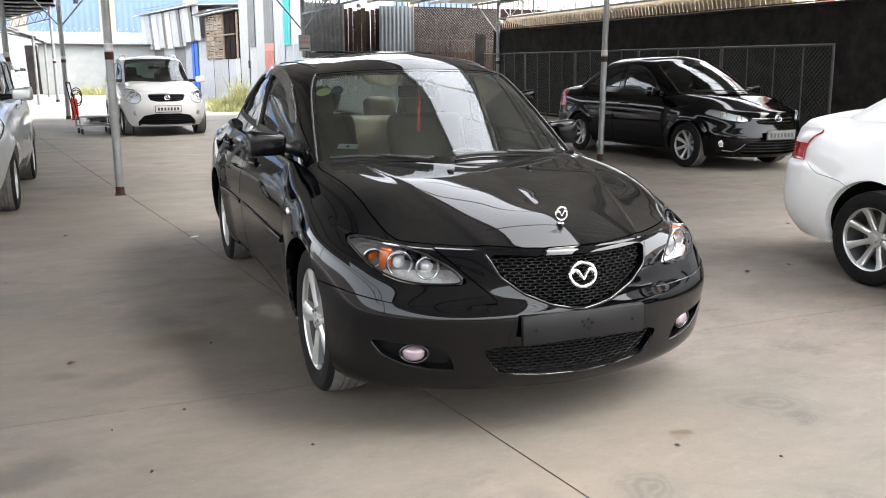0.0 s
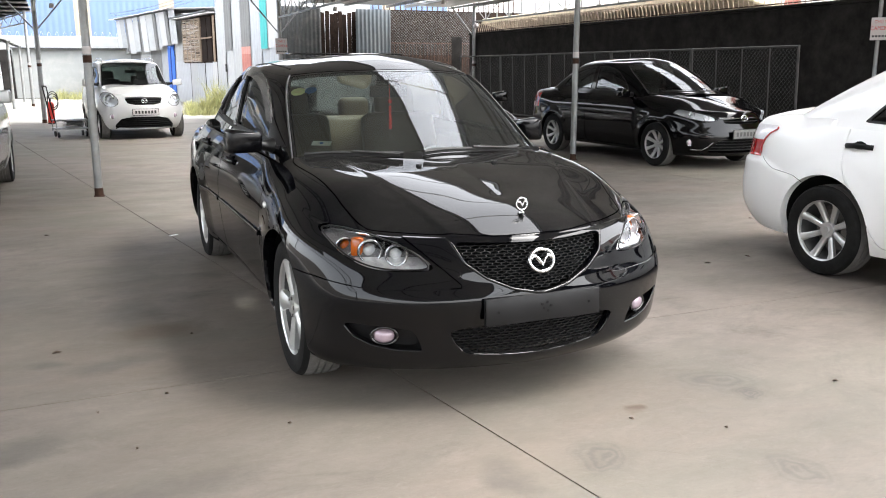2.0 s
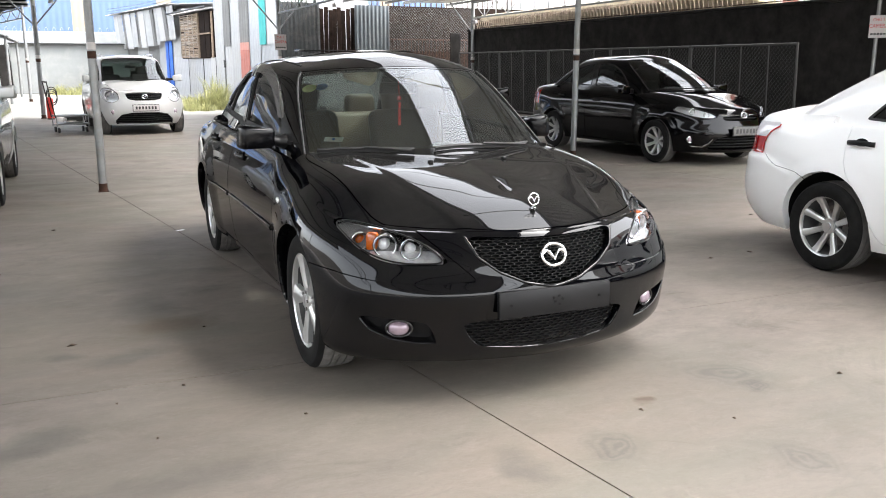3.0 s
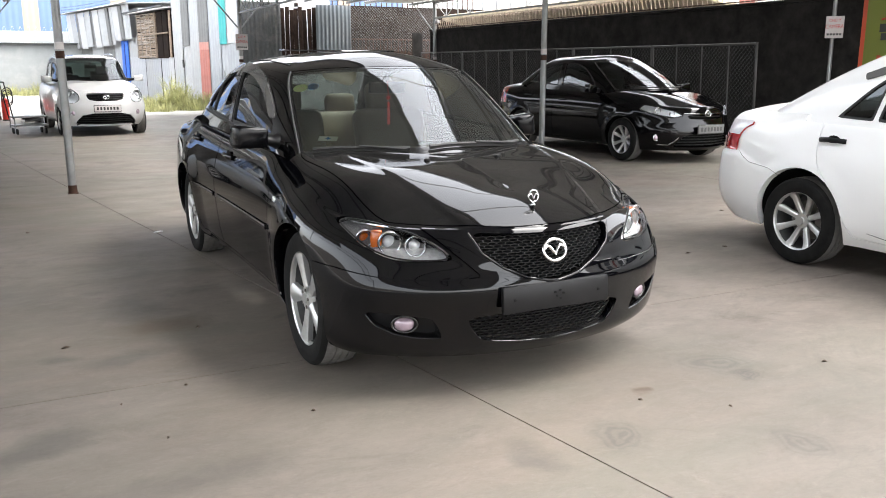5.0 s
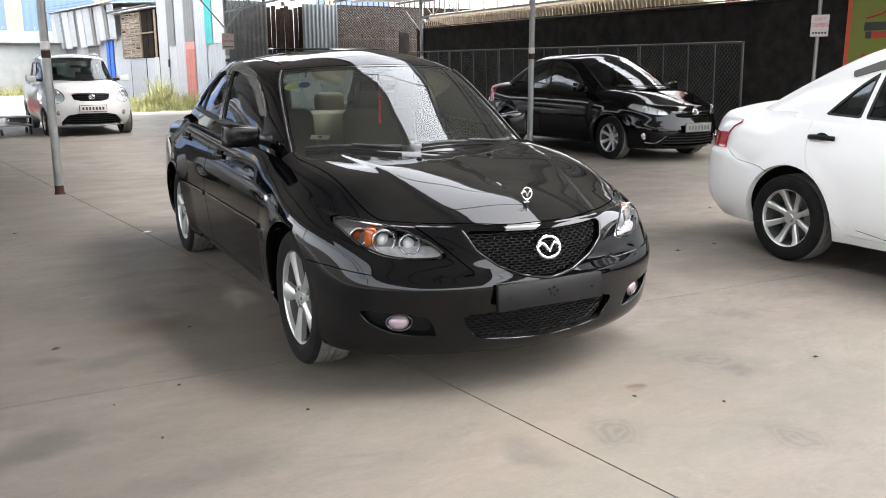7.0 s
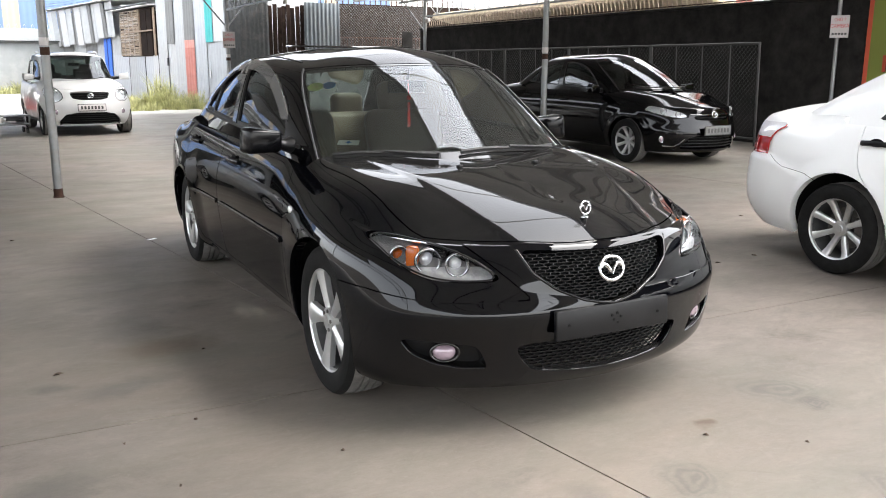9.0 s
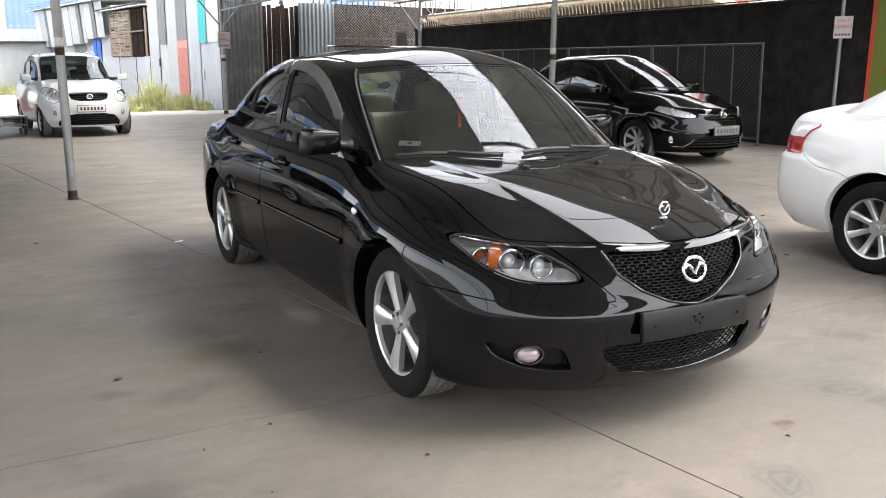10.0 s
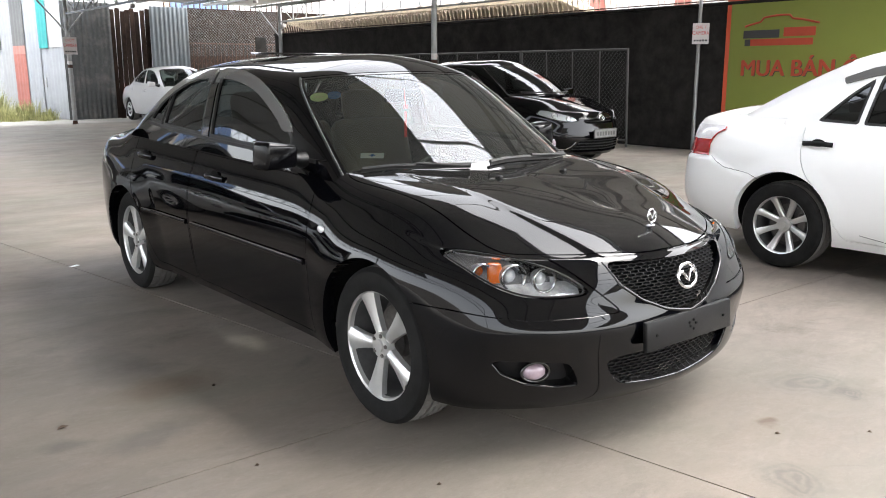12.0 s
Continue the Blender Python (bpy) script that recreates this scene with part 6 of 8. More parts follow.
def rim_loop(surface):
    """The outline of a surface as an ordered loop of points."""
    V, F, N, S = surface
    E = np.concatenate([F[:, [0, 1]], F[:, [1, 2]], F[:, [2, 0]]])
    Es = np.sort(E, 1)
    key, first, cnt = np.unique(Es[:, 0].astype(np.int64) * (len(V) + 1) + Es[:, 1], return_index=True, return_counts=True)
    nxt = {int(a): int(b) for a, b in E[first[cnt == 1]]}
    if not nxt:
        return []
    best = []
    left = set(nxt)
    while left:
        a = next(iter(left))
        loop = []
        while a in left:
            left.discard(a)
            loop.append(a)
            a = nxt.get(a, -1)
        if len(loop) > len(best):
            best = loop
    P = V[best]
    k = max(1, len(P) // 60)
    P = P[::k]
    for _ in range(2):
        P = P * .5 + (np.roll(P, 1, 0) + np.roll(P, -1, 0)) * .25
    return [tuple(p) for p in P]

# ---------------------------------------------------------------- the black saloon in the middle
def black_saloon():
    car = empty("black_saloon", pose(0, 0, 0), "glossy black four-door saloon car parked on the concrete", "car")
    wb, R = 2.64, .308
    lamp = inside_xz([(.755, .716), (.722, .65), (.69, .62), (.63, .592), (.54, .580), (.402, .584), (.455, .638), (.52, .680), (.60, .706), (.69, .720)], 2)
    grille_poly = [(-.33, .682), (-.2, .674), (0, .672), (.2, .674), (.33, .682), (.30, .61), (.22, .55), (.12, .508), (0, .487), (-.12, .508), (-.22, .55), (-.30, .61)]
    intake_poly = [(-.37, .362), (0, .372), (.37, .362), (.345, .30), (.30, .252), (.15, .236), (0, .232), (-.15, .236), (-.30, .252), (-.345, .30)]
    slot = inside_xz([(.735, .385), (.70, .325), (.63, .288), (.54, .272), (.455, .268), (.475, .32), (.50, .362), (.60, .372)], 2)
    front = lambda f: (lambda V, S: np.where(V[:, 1] < -.2, f(V, S), 1.0))
    gf, itf = inside_xz(grille_poly, 2), inside_xz(intake_poly, 2)

    def bumper(V, S):
        # the front bumper: below the lamps and the ledge, round the grille, as far as the wheel arch
        ledge = np.interp(V[:, 0], (.3, .42, .62, .80), (.518, .511, .511, .54))
        line = .525 + (V[:, 0] - .315) * .95
        nose = np.maximum(np.where(V[:, 0] < .31, V[:, 2] - .70, np.maximum(V[:, 0] - .52, line - V[:, 2])), (S[:, 1] - 7.3) * .04)
        return np.maximum(np.minimum(V[:, 2] - ledge, nose), V[:, 1] + .20)

    def crease(V):
        # the raised middle of the bonnet between two creases
        xc = np.interp(V[:, 1], (-.70, .3), (.318, .55))
        d = xc - V[:, 0]
        o = 1 - np.exp(-np.maximum(-d, 0) / .12)
        fall = np.interp(V[:, 1], (-.6, -.42, -.28, -.1, .35), (.15, .13, .06, .0, .0))
        return (.004 / (1 + np.exp(-np.clip(d / .004, -30, 30))) - fall * .12 * o)

    def flare(V, S):
        # swollen wheel arches on flatter doors
        out = np.zeros(len(V))
        for yc, h in ((0, .021), (wb, .018)):
            k = np.clip((np.hypot(V[:, 1] - yc, V[:, 2] - R) - .325) / .25, 0, 1)
            out = np.maximum(out, h * (1 - k) ** 2 * (1 + 2 * k))
        return out * np.clip((.86 - V[:, 2]) / .26, 0, 1) * np.clip((7.5 - S[:, 1]) / .6, 0, 1) * (V[:, 0] > .5)

    hood = inside_xy([(-.9, -.726), (.0, -.732), (.15, -.715), (.30, -.66), (.42, -.585), (.54, -.50), (.60, -.44), (.645, -.2), (.675, .1), (.69, .34), (.66, .42), (-.9, .42)], 1)
    fd = [(.475, .232), (1.69, .238), (1.70, .6), (1.71, 1.2), (.60, 1.2), (.53, .95), (.475, .80), (.47, .5)]
    rd = [(1.705, .238), (2.20, .25), (2.27, .36), (2.36, .52), (2.50, .66), (2.56, .80), (2.56, 1.2), (1.72, 1.2), (1.715, .6)]
    dlo = [("front_door_window", [(.80, .965), (1.64, .992), (1.665, 1.318), (1.45, 1.312), (1.20, 1.260), (.97, 1.145), (.83, 1.045)]),
           ("rear_door_window", [(1.745, .995), (2.36, 1.015), (2.37, 1.235), (2.22, 1.275), (2.0, 1.308), (1.755, 1.320)]),
           ("quarter_window", [(2.385, 1.018), (2.63, 1.035), (2.58, 1.10), (2.47, 1.185), (2.39, 1.225)])]
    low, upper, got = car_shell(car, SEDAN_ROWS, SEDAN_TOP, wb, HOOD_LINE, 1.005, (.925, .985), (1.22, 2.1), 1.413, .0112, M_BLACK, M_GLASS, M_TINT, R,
        [("front_door", fd), ("rear_door", rd)], dlo, hood,
        [("lamp", front(lamp), .006), ("grille", front(gf), 0), ("intake", front(itf), 0), ("slot", front(slot), 0), ("bumper", bumper, .004), ("tail", lambda V, S: np.maximum.reduce([.50 - V[:, 0], 3.20 - V[:, 1], .72 - V[:, 2], V[:, 2] - .93]), .004)], crease=crease, arch=.342, nose=SEDAN_NOSE, push=flare, sig_t=1.3)
    bvh = tree_of(low, upper)
    fb = sheet("front_bumper", got["bumper"], M_BLACK, car, "black front bumper", .035, True, .005)
    underbody(car, wb, .85, -.66, 3.55, R)
    for y in (0, wb):
        for s in (-1, 1):
            make_wheel(car, s * .717, y, R, .212, s, 5, "fan", True, 114 if y == 0 else 96)
    # lamps
    for s in (-1, 1):
        bulbs = [(.674, .652, .033, M_ORANGE, -.425), (.597, .640, .043, M_LENS, -.497), (.512, .630, .040, M_LENS, -.560)]
        lu = lamp_unit(car, got["lamp"], s, bulbs, "clear headlamp with amber indicator", .085)
        bm = bmesh.new()
        add_box(bm, (.29, .012, .06), pose(s * .535, -.572, .594, -48, 0, s * 24), .005, 2)
        part("lamp_shelf", bm, M_REFL, lu, "bright reflector shelf")
        bm = bmesh.new()
        add_box(bm, (.05, .05, .075), pose(s * .634, -.458, .648, 0, 0, s * 30), .012, 2)
        part("indicator_divider", bm, M_ORANGE, lu, "amber reflector")
        # fog lamp in its recess
        V, F, N, S = got["slot"] if s > 0 else flip(got["slot"])
        rec = sheet("fog_lamp_recess", [V + np.array([0, .05, .012]), F, N, S], M_PLASTIC, car, "black fog lamp recess", 0)
        E = rim_loop([V, F, N, S])
        wall_v, wall_f = [], []
        for k, p in enumerate(E):
            wall_v += [p, (p[0], p[1] + .05, p[2] + .012)]
        n = len(E)
        wall_f = [(2 * k, 2 * ((k + 1) % n), 2 * ((k + 1) % n) + 1, 2 * k + 1) for k in range(n)]
        link("recess_wall", wall_v, wall_f, M_GLOSSBLK, rec, "glossy black recess edge")
        lip = []
        for u in np.linspace(0, 1, 28):
            x = float(np.interp(u, (0, .12, .35, .65, 1), (.738, .70, .63, .54, .448)))
            z = float(np.interp(u, (0, .12, .35, .65, 1), (.385, .326, .289, .272, .270)))
            lip.append((s * x, ray_y(bvh, s * x, z)[0].y - .001, z))
        stroke("recess_lip", lip, .0055, .0045, M_BLACK, rec, "glossy lower lip", 8, (0, 1, 0))
        ledge = []
        for x in np.linspace(.36, .70, 24):
            z = float(np.interp(x, (.3, .42, .62, .80), (.516, .509, .509, .538)))
            ledge.append((s * x, ray_y(bvh, s * x, z)[0].y - .001, z))
        stroke("bumper_ledge", ledge, .004, .003, M_BLACK, fb, "glossy bumper ledge", 8, (0, 1, 0))
        bm = bmesh.new()
        p, nn = ray_y(bvh, s * .585, .33)
        add_ball(bm, (.042, .02, .030), pose(p.x, p.y + .034, .325, 0, 0, s * 24), 24, 14)
        part("fog_lamp", bm, M_FOG, rec, "round fog lamp")
        V2, F2 = tube([(p.x + .047 * math.cos(a), p.y + .028 + s * .02 * math.cos(a), .325 + .034 * math.sin(a)) for a in np.linspace(0, 2 * math.pi, 28, endpoint=False)], .006, .006, 6, True, (0, 1, 0))
        link("fog_lamp_ring", V2, F2, M_GLOSSBLK, rec)
    # grille, its frame and mesh

    def gy(x, z):
        return ray_y(bvh, max(-.36, min(.36, x)), max(.48, min(.69, z)))[0].y + .028

    honeycomb("grille_mesh", round_poly(np.array(grille_poly) * np.array([.97, 1]) , 2), gy, .035, .0130, .0030, .016, M_PLASTIC, fb, "black plastic grille mesh")
    V, F, N, S = got["grille"]
    sheet("grille_backing", [V + np.array([0, .075, 0]), F, N, S], M_VOID, fb, "", 0, True)
    fr = []
    for x in np.linspace(-.335, .335, 61):
        z = float(np.interp(abs(x), (0, .06, .12, .22, .30, .320, .335), (.483, .492, .504, .547, .606, .650, .682)))
        p, n = ray_y(bvh, x, z)
        fr.append((x, p.y - .004, z))
    stroke("grille_frame", fr, .006, .004, M_BLACK, fb, "gloss black grille frame", 10, (0, 1, 0))
    pb, _ = ray_y(bvh, 0, .612)
    emblem(fb, "badge", Vector((0, pb.y - .010, .606)), -14, .053, .043, .0075)
    # lower intake
    def iy(x, z):
        return ray_y(bvh, max(-.4, min(.4, x)), max(.22, min(.4, z)))[0].y + .035
    honeycomb("intake_mesh", round_poly(intake_poly, 1), iy, .036, .0150, .0030, .010, M_PLASTIC, fb, "black plastic intake mesh")
    V, F, N, S = got["intake"]
    sheet("intake_backing", [V + np.array([0, .09, 0]), F, N, S], M_VOID, fb, "", 0, True)
    fr = []
    for x in np.linspace(-.36, .36, 41):
        z = float(np.interp(abs(x), (0, .15, .30, .345, .37), (.230, .234, .25, .30, .345)))
        fr.append((x, ray_y(bvh, x, z)[0].y + .002, z))
    stroke("intake_lip", fr, .0045, .004, M_GLOSSBLK, fb, "scuffed gloss black intake lip", 8, (0, 1, 0))
    # blank plate holder
    ph = bmesh.new()
    yy = ray_y(bvh, 0, .42)[0].y
    add_box(ph, (.505, .022, .108), pose(0, yy - .004, .427, -4), .006, 2)
    add_box(ph, (.30, .03, .07), pose(0, yy + .004, .42, -4), .004)
    pl = part("plate_holder", ph, M_PLASTIC, fb, "empty black plastic number plate holder")
    for x, z in ((-.2, .0), (.2, .0), (.012, .018), (.028, .004), (-.004, -.004), (.014, -.016), (-.012, .012)):
        bm = bmesh.new()
        add_cyl(bm, .005, .005, .004, pose(x, yy - .0165, .427 + z, 90), 8)
        part("hole", bm, M_VOID, pl)
    # tow eye cover
    p, n = ray_y(bvh, -.45, .445)
    stroke("tow_cover", [(p.x + .024 * math.cos(a), ray_y(bvh, p.x + .024 * math.cos(a), .445 + .024 * math.sin(a))[0].y + .0005, .445 + .024 * math.sin(a)) for a in np.linspace(0, 2 * math.pi, 24, endpoint=False)], .0016, .0016, M_VOID, fb, "round tow eye cover", 5, (0, 1, 0), True)
    # side details
    handle(car, bvh, 1.42, .81, M_BLACK)
    handle(car, bvh, 2.37, .845, M_BLACK)
    for s in (-1, 1):
        for y0, y1, nm in ((.50, 1.66, ""), (1.735, 2.30, "")):
            pts = [(ray_x(bvh, y, .545, s)[0].x + s * .004, y, .545) for y in np.linspace(y0, y1, 24)]
            stroke("side_moulding", pts, .006, .012, M_BLACK, car, "body-coloured rubbing strip", 8, (0, 0, 1))
            pts = [(p[0] + s * .005, p[1], p[2] + .011) for p in pts]
            stroke("moulding_edge", pts, .0025, .0025, M_CHROME, car, "thin bright strip edge", 5)
        p, n = ray_x(bvh, .365, .705, s)
        bm = bmesh.new()
        add_ball(bm, (.010, .026, .017), pose(p.x, .365, .705), 16, 10)
        part("side_repeater", bm, M_LENS, car, "clear oval side repeater")
        if s < 0:
            door_mirror(car, s, s * .855, .665, .978, (.175, .105, .122), M_MIRROR, (s * .70, .72, .945))
        else:
            door_mirror(car, s, s * .80, .76, .985, (.13, .14, .135), M_MIRROR, (s * .70, .76, .95))
        # sail panel ahead of the front window
        V, F, N, S = clip(upper, sdf(np.array([(.56, .95), (.80, .96), (.83, 1.05), (.86, 1.085)]), upper[0][:, [1, 2]]) + np.where((upper[3][:, 0] > 2.8) & (upper[0][:, 0] > .3), 0, 9))
        q = [V, F, N, S] if s > 0 else flip([V, F, N, S])
        sheet("mirror_sail", q, M_PLASTIC, car, "black mirror corner panel", .004, False, .006)
        # belt strip under the windows
        pts = []
        for y in np.linspace(.62, 2.64, 48):
            z = float(np.interp(y, (.62, .8, 1.7, 2.64), (.945, .957, .987, 1.022)))
            pts.append((ray_x(bvh, y, z, s)[0].x + s * .004, y, z))
        stroke("belt_strip", pts, .005, .010, M_RUBBER, car, "black window strip", 6)
        # door pillar covers
        V, F, N, S = clip(upper, sdf(np.array([(1.655, .99), (1.735, .993), (1.75, 1.322), (1.672, 1.320)]), upper[0][:, [1, 2]]) + np.where((upper[3][:, 0] > 2.8) & (upper[0][:, 0] > .3), 0, 9))
        q = [V, F, N, S] if s > 0 else flip([V, F, N, S])
        sheet("pillar_cover", q, M_GLOSSBLK, car, "gloss black door pillar cover", .004, False, .004)
        # smoked rain deflectors
        for poly, field in ((dlo[0][1], lambda Y, Z: np.where(Y > 1.60, 1.262 - Z, 1.055 - Z)),
                            ([(1.745, .995), (2.63, 1.035), (2.58, 1.10), (2.47, 1.185), (2.22, 1.275), (2.0, 1.308), (1.755, 1.320)], lambda Y, Z: np.where(Y < 1.80, 1.262 - Z, 1.085 - Z))):
            e = sdf(fillet(poly, .02, .16), upper[0][:, [1, 2]])
            g = np.maximum.reduce([e - .014, -.034 - e, field(upper[0][:, 1], upper[0][:, 2])]) + np.where((upper[3][:, 0] > 2.7) & (upper[3][:, 0] < 8.6) & (upper[0][:, 0] > .3), 0, 9)
            q = clip(upper, g)
            q = q if s > 0 else flip(q)
            sheet("rain_deflector", q, M_VISOR, car, "smoked acrylic rain deflector", .012, False, .014)
        # pillar seam and roof ditch
        pts = []
        for u in np.linspace(0, 1, 30):
            y = lerp(1.13, 2.5, u)
            x = float(np.interp(y, (1.13, 1.5, 1.9, 2.3, 2.5), (.495, .522, .525, .47, .40)))
            h, n = ray_z(bvh, s * x, y)
            pts.append((h.x, h.y, h.z + .001))
        stroke("roof_strip", pts, .006, .003, M_RUBBER, car, "black roof strip", 6)
    # wipers, washer jets, hood ornament
    for x0, y0, x1, y1 in ((-.20, .17, -.63, .33), (.46, .31, -.10, .17)):
        pts = []
        for u in np.linspace(0, 1, 16):
            x = lerp(x0, x1, u)
            y = .150 + .50 * x * x + .012 * math.sin(math.pi * u)
            h, n = ray_z(bvh, x, y)
            pts.append((h.x, h.y, h.z + .017))
        w = stroke("wiper", pts, .008, .009, M_RUBBER, car, "black windscreen wiper", 6)
        pts = [(p[0], p[1], p[2] - .007) for p in pts]
        stroke("wiper_blade", pts, .004, .009, M_RUBBER, w)
        arm = [Vector(pts[8]) + Vector((0, -.006, .016)), Vector(pts[1]) + Vector((0, -.035, .004))]
        bm = bmesh.new()
        rod(bm, arm[0], arm[1], .006)
        part("wiper_arm", bm, M_RUBBER, w)
    bm = bmesh.new()
    V, F, N, S = clip(low, np.maximum.reduce([8.0 - low[3][:, 1], .40 - low[0][:, 1], low[0][:, 1] - .41]))
    cowl = []
    for y, dz in ((.30, -.012), (.40, -.015), (.52, -.03)):
        cowl.append([(x, y - .19 * (1 - (x / .68) ** 2), .915 + dz - .03 * (x / .68) ** 2) for x in np.linspace(-.68, .68, 25)])
    VV = [p for r in cowl for p in r]
    FF = [(i * 25 + k, i * 25 + k + 1, (i + 1) * 25 + k + 1, (i + 1) * 25 + k) for i in range(2) for k in range(24)]
    link("cowl", VV, FF, M_PLASTIC, car, "black plastic cowl below the windscreen")
    for x in (-.19, .19):
        h, n = ray_z(bvh, x, 0.0)
        bm = bmesh.new()
        add_box(bm, (.022, .030, .014), pose(h.x, h.y, h.z + .004, -8), .005, 2)
        part("washer_jet", bm, M_PLASTIC, car, "small black washer jet")
    h, n = ray_z(bvh, 0, -.62)
    bm = bmesh.new()
    add_ball(bm, (.013, .022, .008), pose(h.x, h.y, h.z + .006, -14), 16, 8)
    rod(bm, (0, h.y, h.z), (0, h.y - .004, h.z + .022), .006)
    orn = part("bonnet_ornament", bm, M_CHROME, car, "small chrome bonnet ornament with a ring")
    emblem(orn, "ornament_ring", Vector((.0, h.y - .006, h.z + .045)), -6, .024, .024, .0035)
    # stickers inside the windscreen
    for x, y, sx, sz, m, nm, lab in ((-.529, .846, .042, .031, M_STICK1, "inspection_sticker", "round pale green and yellow inspection sticker"), (-.472, .806, .032, .027, M_STICK2, "toll_sticker", "small blue oval sticker"), (-.526, .428, .050, .016, M_PAPER, "paper_tag", "white paper tag with a printed mark")):
        h, n = ray_z(bvh, x, y)
        q = n.to_track_quat("Z", "Y").to_matrix().to_4x4()
        bm = bmesh.new()
        if nm == "paper_tag":
            add_box(bm, (sx * 2, sz * 2, .002), None, .001)
        else:
            add_cyl(bm, 1, 1, .002, Matrix.Diagonal((sx, sz, 1, 1)), 24)
        bmesh.ops.transform(bm, matrix=Matrix.Translation(h - n * .008) @ q, verts=bm.verts)
        st = part(nm, bm, m, car, lab)
        bm = bmesh.new()
        if nm == "paper_tag":
            add_cyl(bm, .008, .008, .001, pose(0, 0, .002), 10)
            add_box(bm, (.03, .003, .001), pose(0, .0, .0022))
        elif m is M_STICK1:
            add_box(bm, (.036, .012, .001), pose(0, -.002, .002))
        else:
            add_cyl(bm, .02, .02, .001, Matrix.Translation((0, 0, .002)) @ Matrix.Diagonal((1, .8, 1, 1)), 16)
        bmesh.ops.transform(bm, matrix=Matrix.Translation(h - n * .008) @ q, verts=bm.verts)
        part("print", bm, M_STICK3 if m is M_STICK1 else M_STICK2, st)
    # tilted sunroof panel
    bm = bmesh.new()
    add_box(bm, (.70, .26, .010), pose(0, 1.74, 1.419, 1.0), .005)
    part("sunroof", bm, M_GLOSSBLK, car, "tilted black sunroof panel")
    interior(car, wb, M_BEIGE, .275)
    # red hanging charm below the inside mirror
    bm = bmesh.new()
    add_cyl(bm, .011, .011, .02, pose(.0, .90, 1.15), 10)
    add_box(bm, (.016, .008, .035), pose(.0, .90, 1.11), .004)
    for k in range(5):
        rod(bm, (-.006 + .003 * k, .90, 1.09), (-.007 + .0035 * k, .90, 1.0), .0018)
    rod(bm, (0, .90, 1.16), (0, .91, 1.24), .002)
    part("hanging_charm", bm, M_CHARM, car, "red tasselled charm hanging from the mirror")
    bm = bmesh.new()
    add_box(bm, (.24, .12, .003), pose(.52, .74, .845, 6, 0, 20), .001)
    part("dash_paper", bm, M_PAPER, car, "sheet of white paper on the dashboard")
    # tail lamps follow the rear corner
    for s in (-1, 1):
        q = got["tail"] if s > 0 else flip(got["tail"])
        sheet("tail_lamp", q, M_RED, car, "red and clear tail lamp", .01)
    return car


M_STICK1 = mat("pale green sticker", (0.86, 0.95, 0.52), 0.5)
M_STICK2 = mat("blue sticker", (0.06, 0.22, 0.55), 0.5)
M_STICK3 = mat("yellow sticker print", (0.9, 0.9, 0.55), 0.5)
M_PAPER = mat("white paper", (0.86, 0.88, 0.86), 0.7)
M_CHARM = mat("red cord", (0.45, 0.02, 0.012), 0.6)
black_saloon()

# ---------------------------------------------------------------- the other parked cars
KIA_ROWS = [
    (.19, .20, .20, .24, -.60, .72, .70, .72, 2.78, .85),
    (.26, .26, .26, .30, -.655, .755, .73, .75, 2.83, .85),
    (.40, .38, .38, .42, -.685, .785, .77, .785, 2.845, .85),
    (.52, .50, .50, .55, -.685, .795, .79, .795, 2.845, .85),
    (.60, .57, .58, .66, -.68, .795, .79, .795, 2.84, .85),
    (.68, .68, .70, .78, -.66, .785, .785, .785, 2.83, .83),
    (.77, .80, .82, .88, -.62, .755, .765, .765, 2.81, .80),
    (.85, .90, .92, .98, -.56, .70, .735, .735, 2.78, .76),
]
KIA_TOP = [
    (.97, .94, .95, .98, .95, .05, .36, .67, .705, .675, 2.69, 2.79),
    (1.16, 1.14, 1.16, 1.17, 1.16, .32, .62, .625, .66, .63, 2.60, 2.70),
    (1.37, 1.34, 1.38, 1.37, 1.36, .58, .84, .595, .625, .60, 2.52, 2.62),
    (1.475, 1.445, 1.485, 1.465, 1.465, .76, .95, .545, .58, .555, 2.40, 2.50),
]
KIA_HOOD = [(-.57, .85), (-.4, .91), (-.2, .955), (0, .99), (.2, 1.02), (.4, 1.04)]


def plate(parent, bvh, z, w, h, y_side=-1, base=None):
    """A number plate whose writing is shown as plain bars."""
    p = bvh.ray_cast(Vector((0, 4 * y_side if y_side < 0 else 6, z)), Vector((0, -y_side, 0)))[0]
    y = p.y + y_side * .02
    bm = bmesh.new()
    add_box(bm, (w + .02, .012, h + .02), pose(0, y - y_side * .006, z), .003)
    part("plate_frame", bm, M_SIGNK, parent, "dark plate frame")
    bm = bmesh.new()
    add_box(bm, (w, .012, h), pose(0, y, z), .004)
    pl = part("number_plate", bm, base or M_SIGNW, parent, "number plate with plain bars")
    for k in range(7):
        bm = bmesh.new()
        add_box(bm, (w * .075, .004, h * .5), pose((k - 3) * w * .125, y + y_side * .008, z), .001)
        part("bar", bm, M_PLATEB if base is not None else M_SIGNK, pl)
    return pl


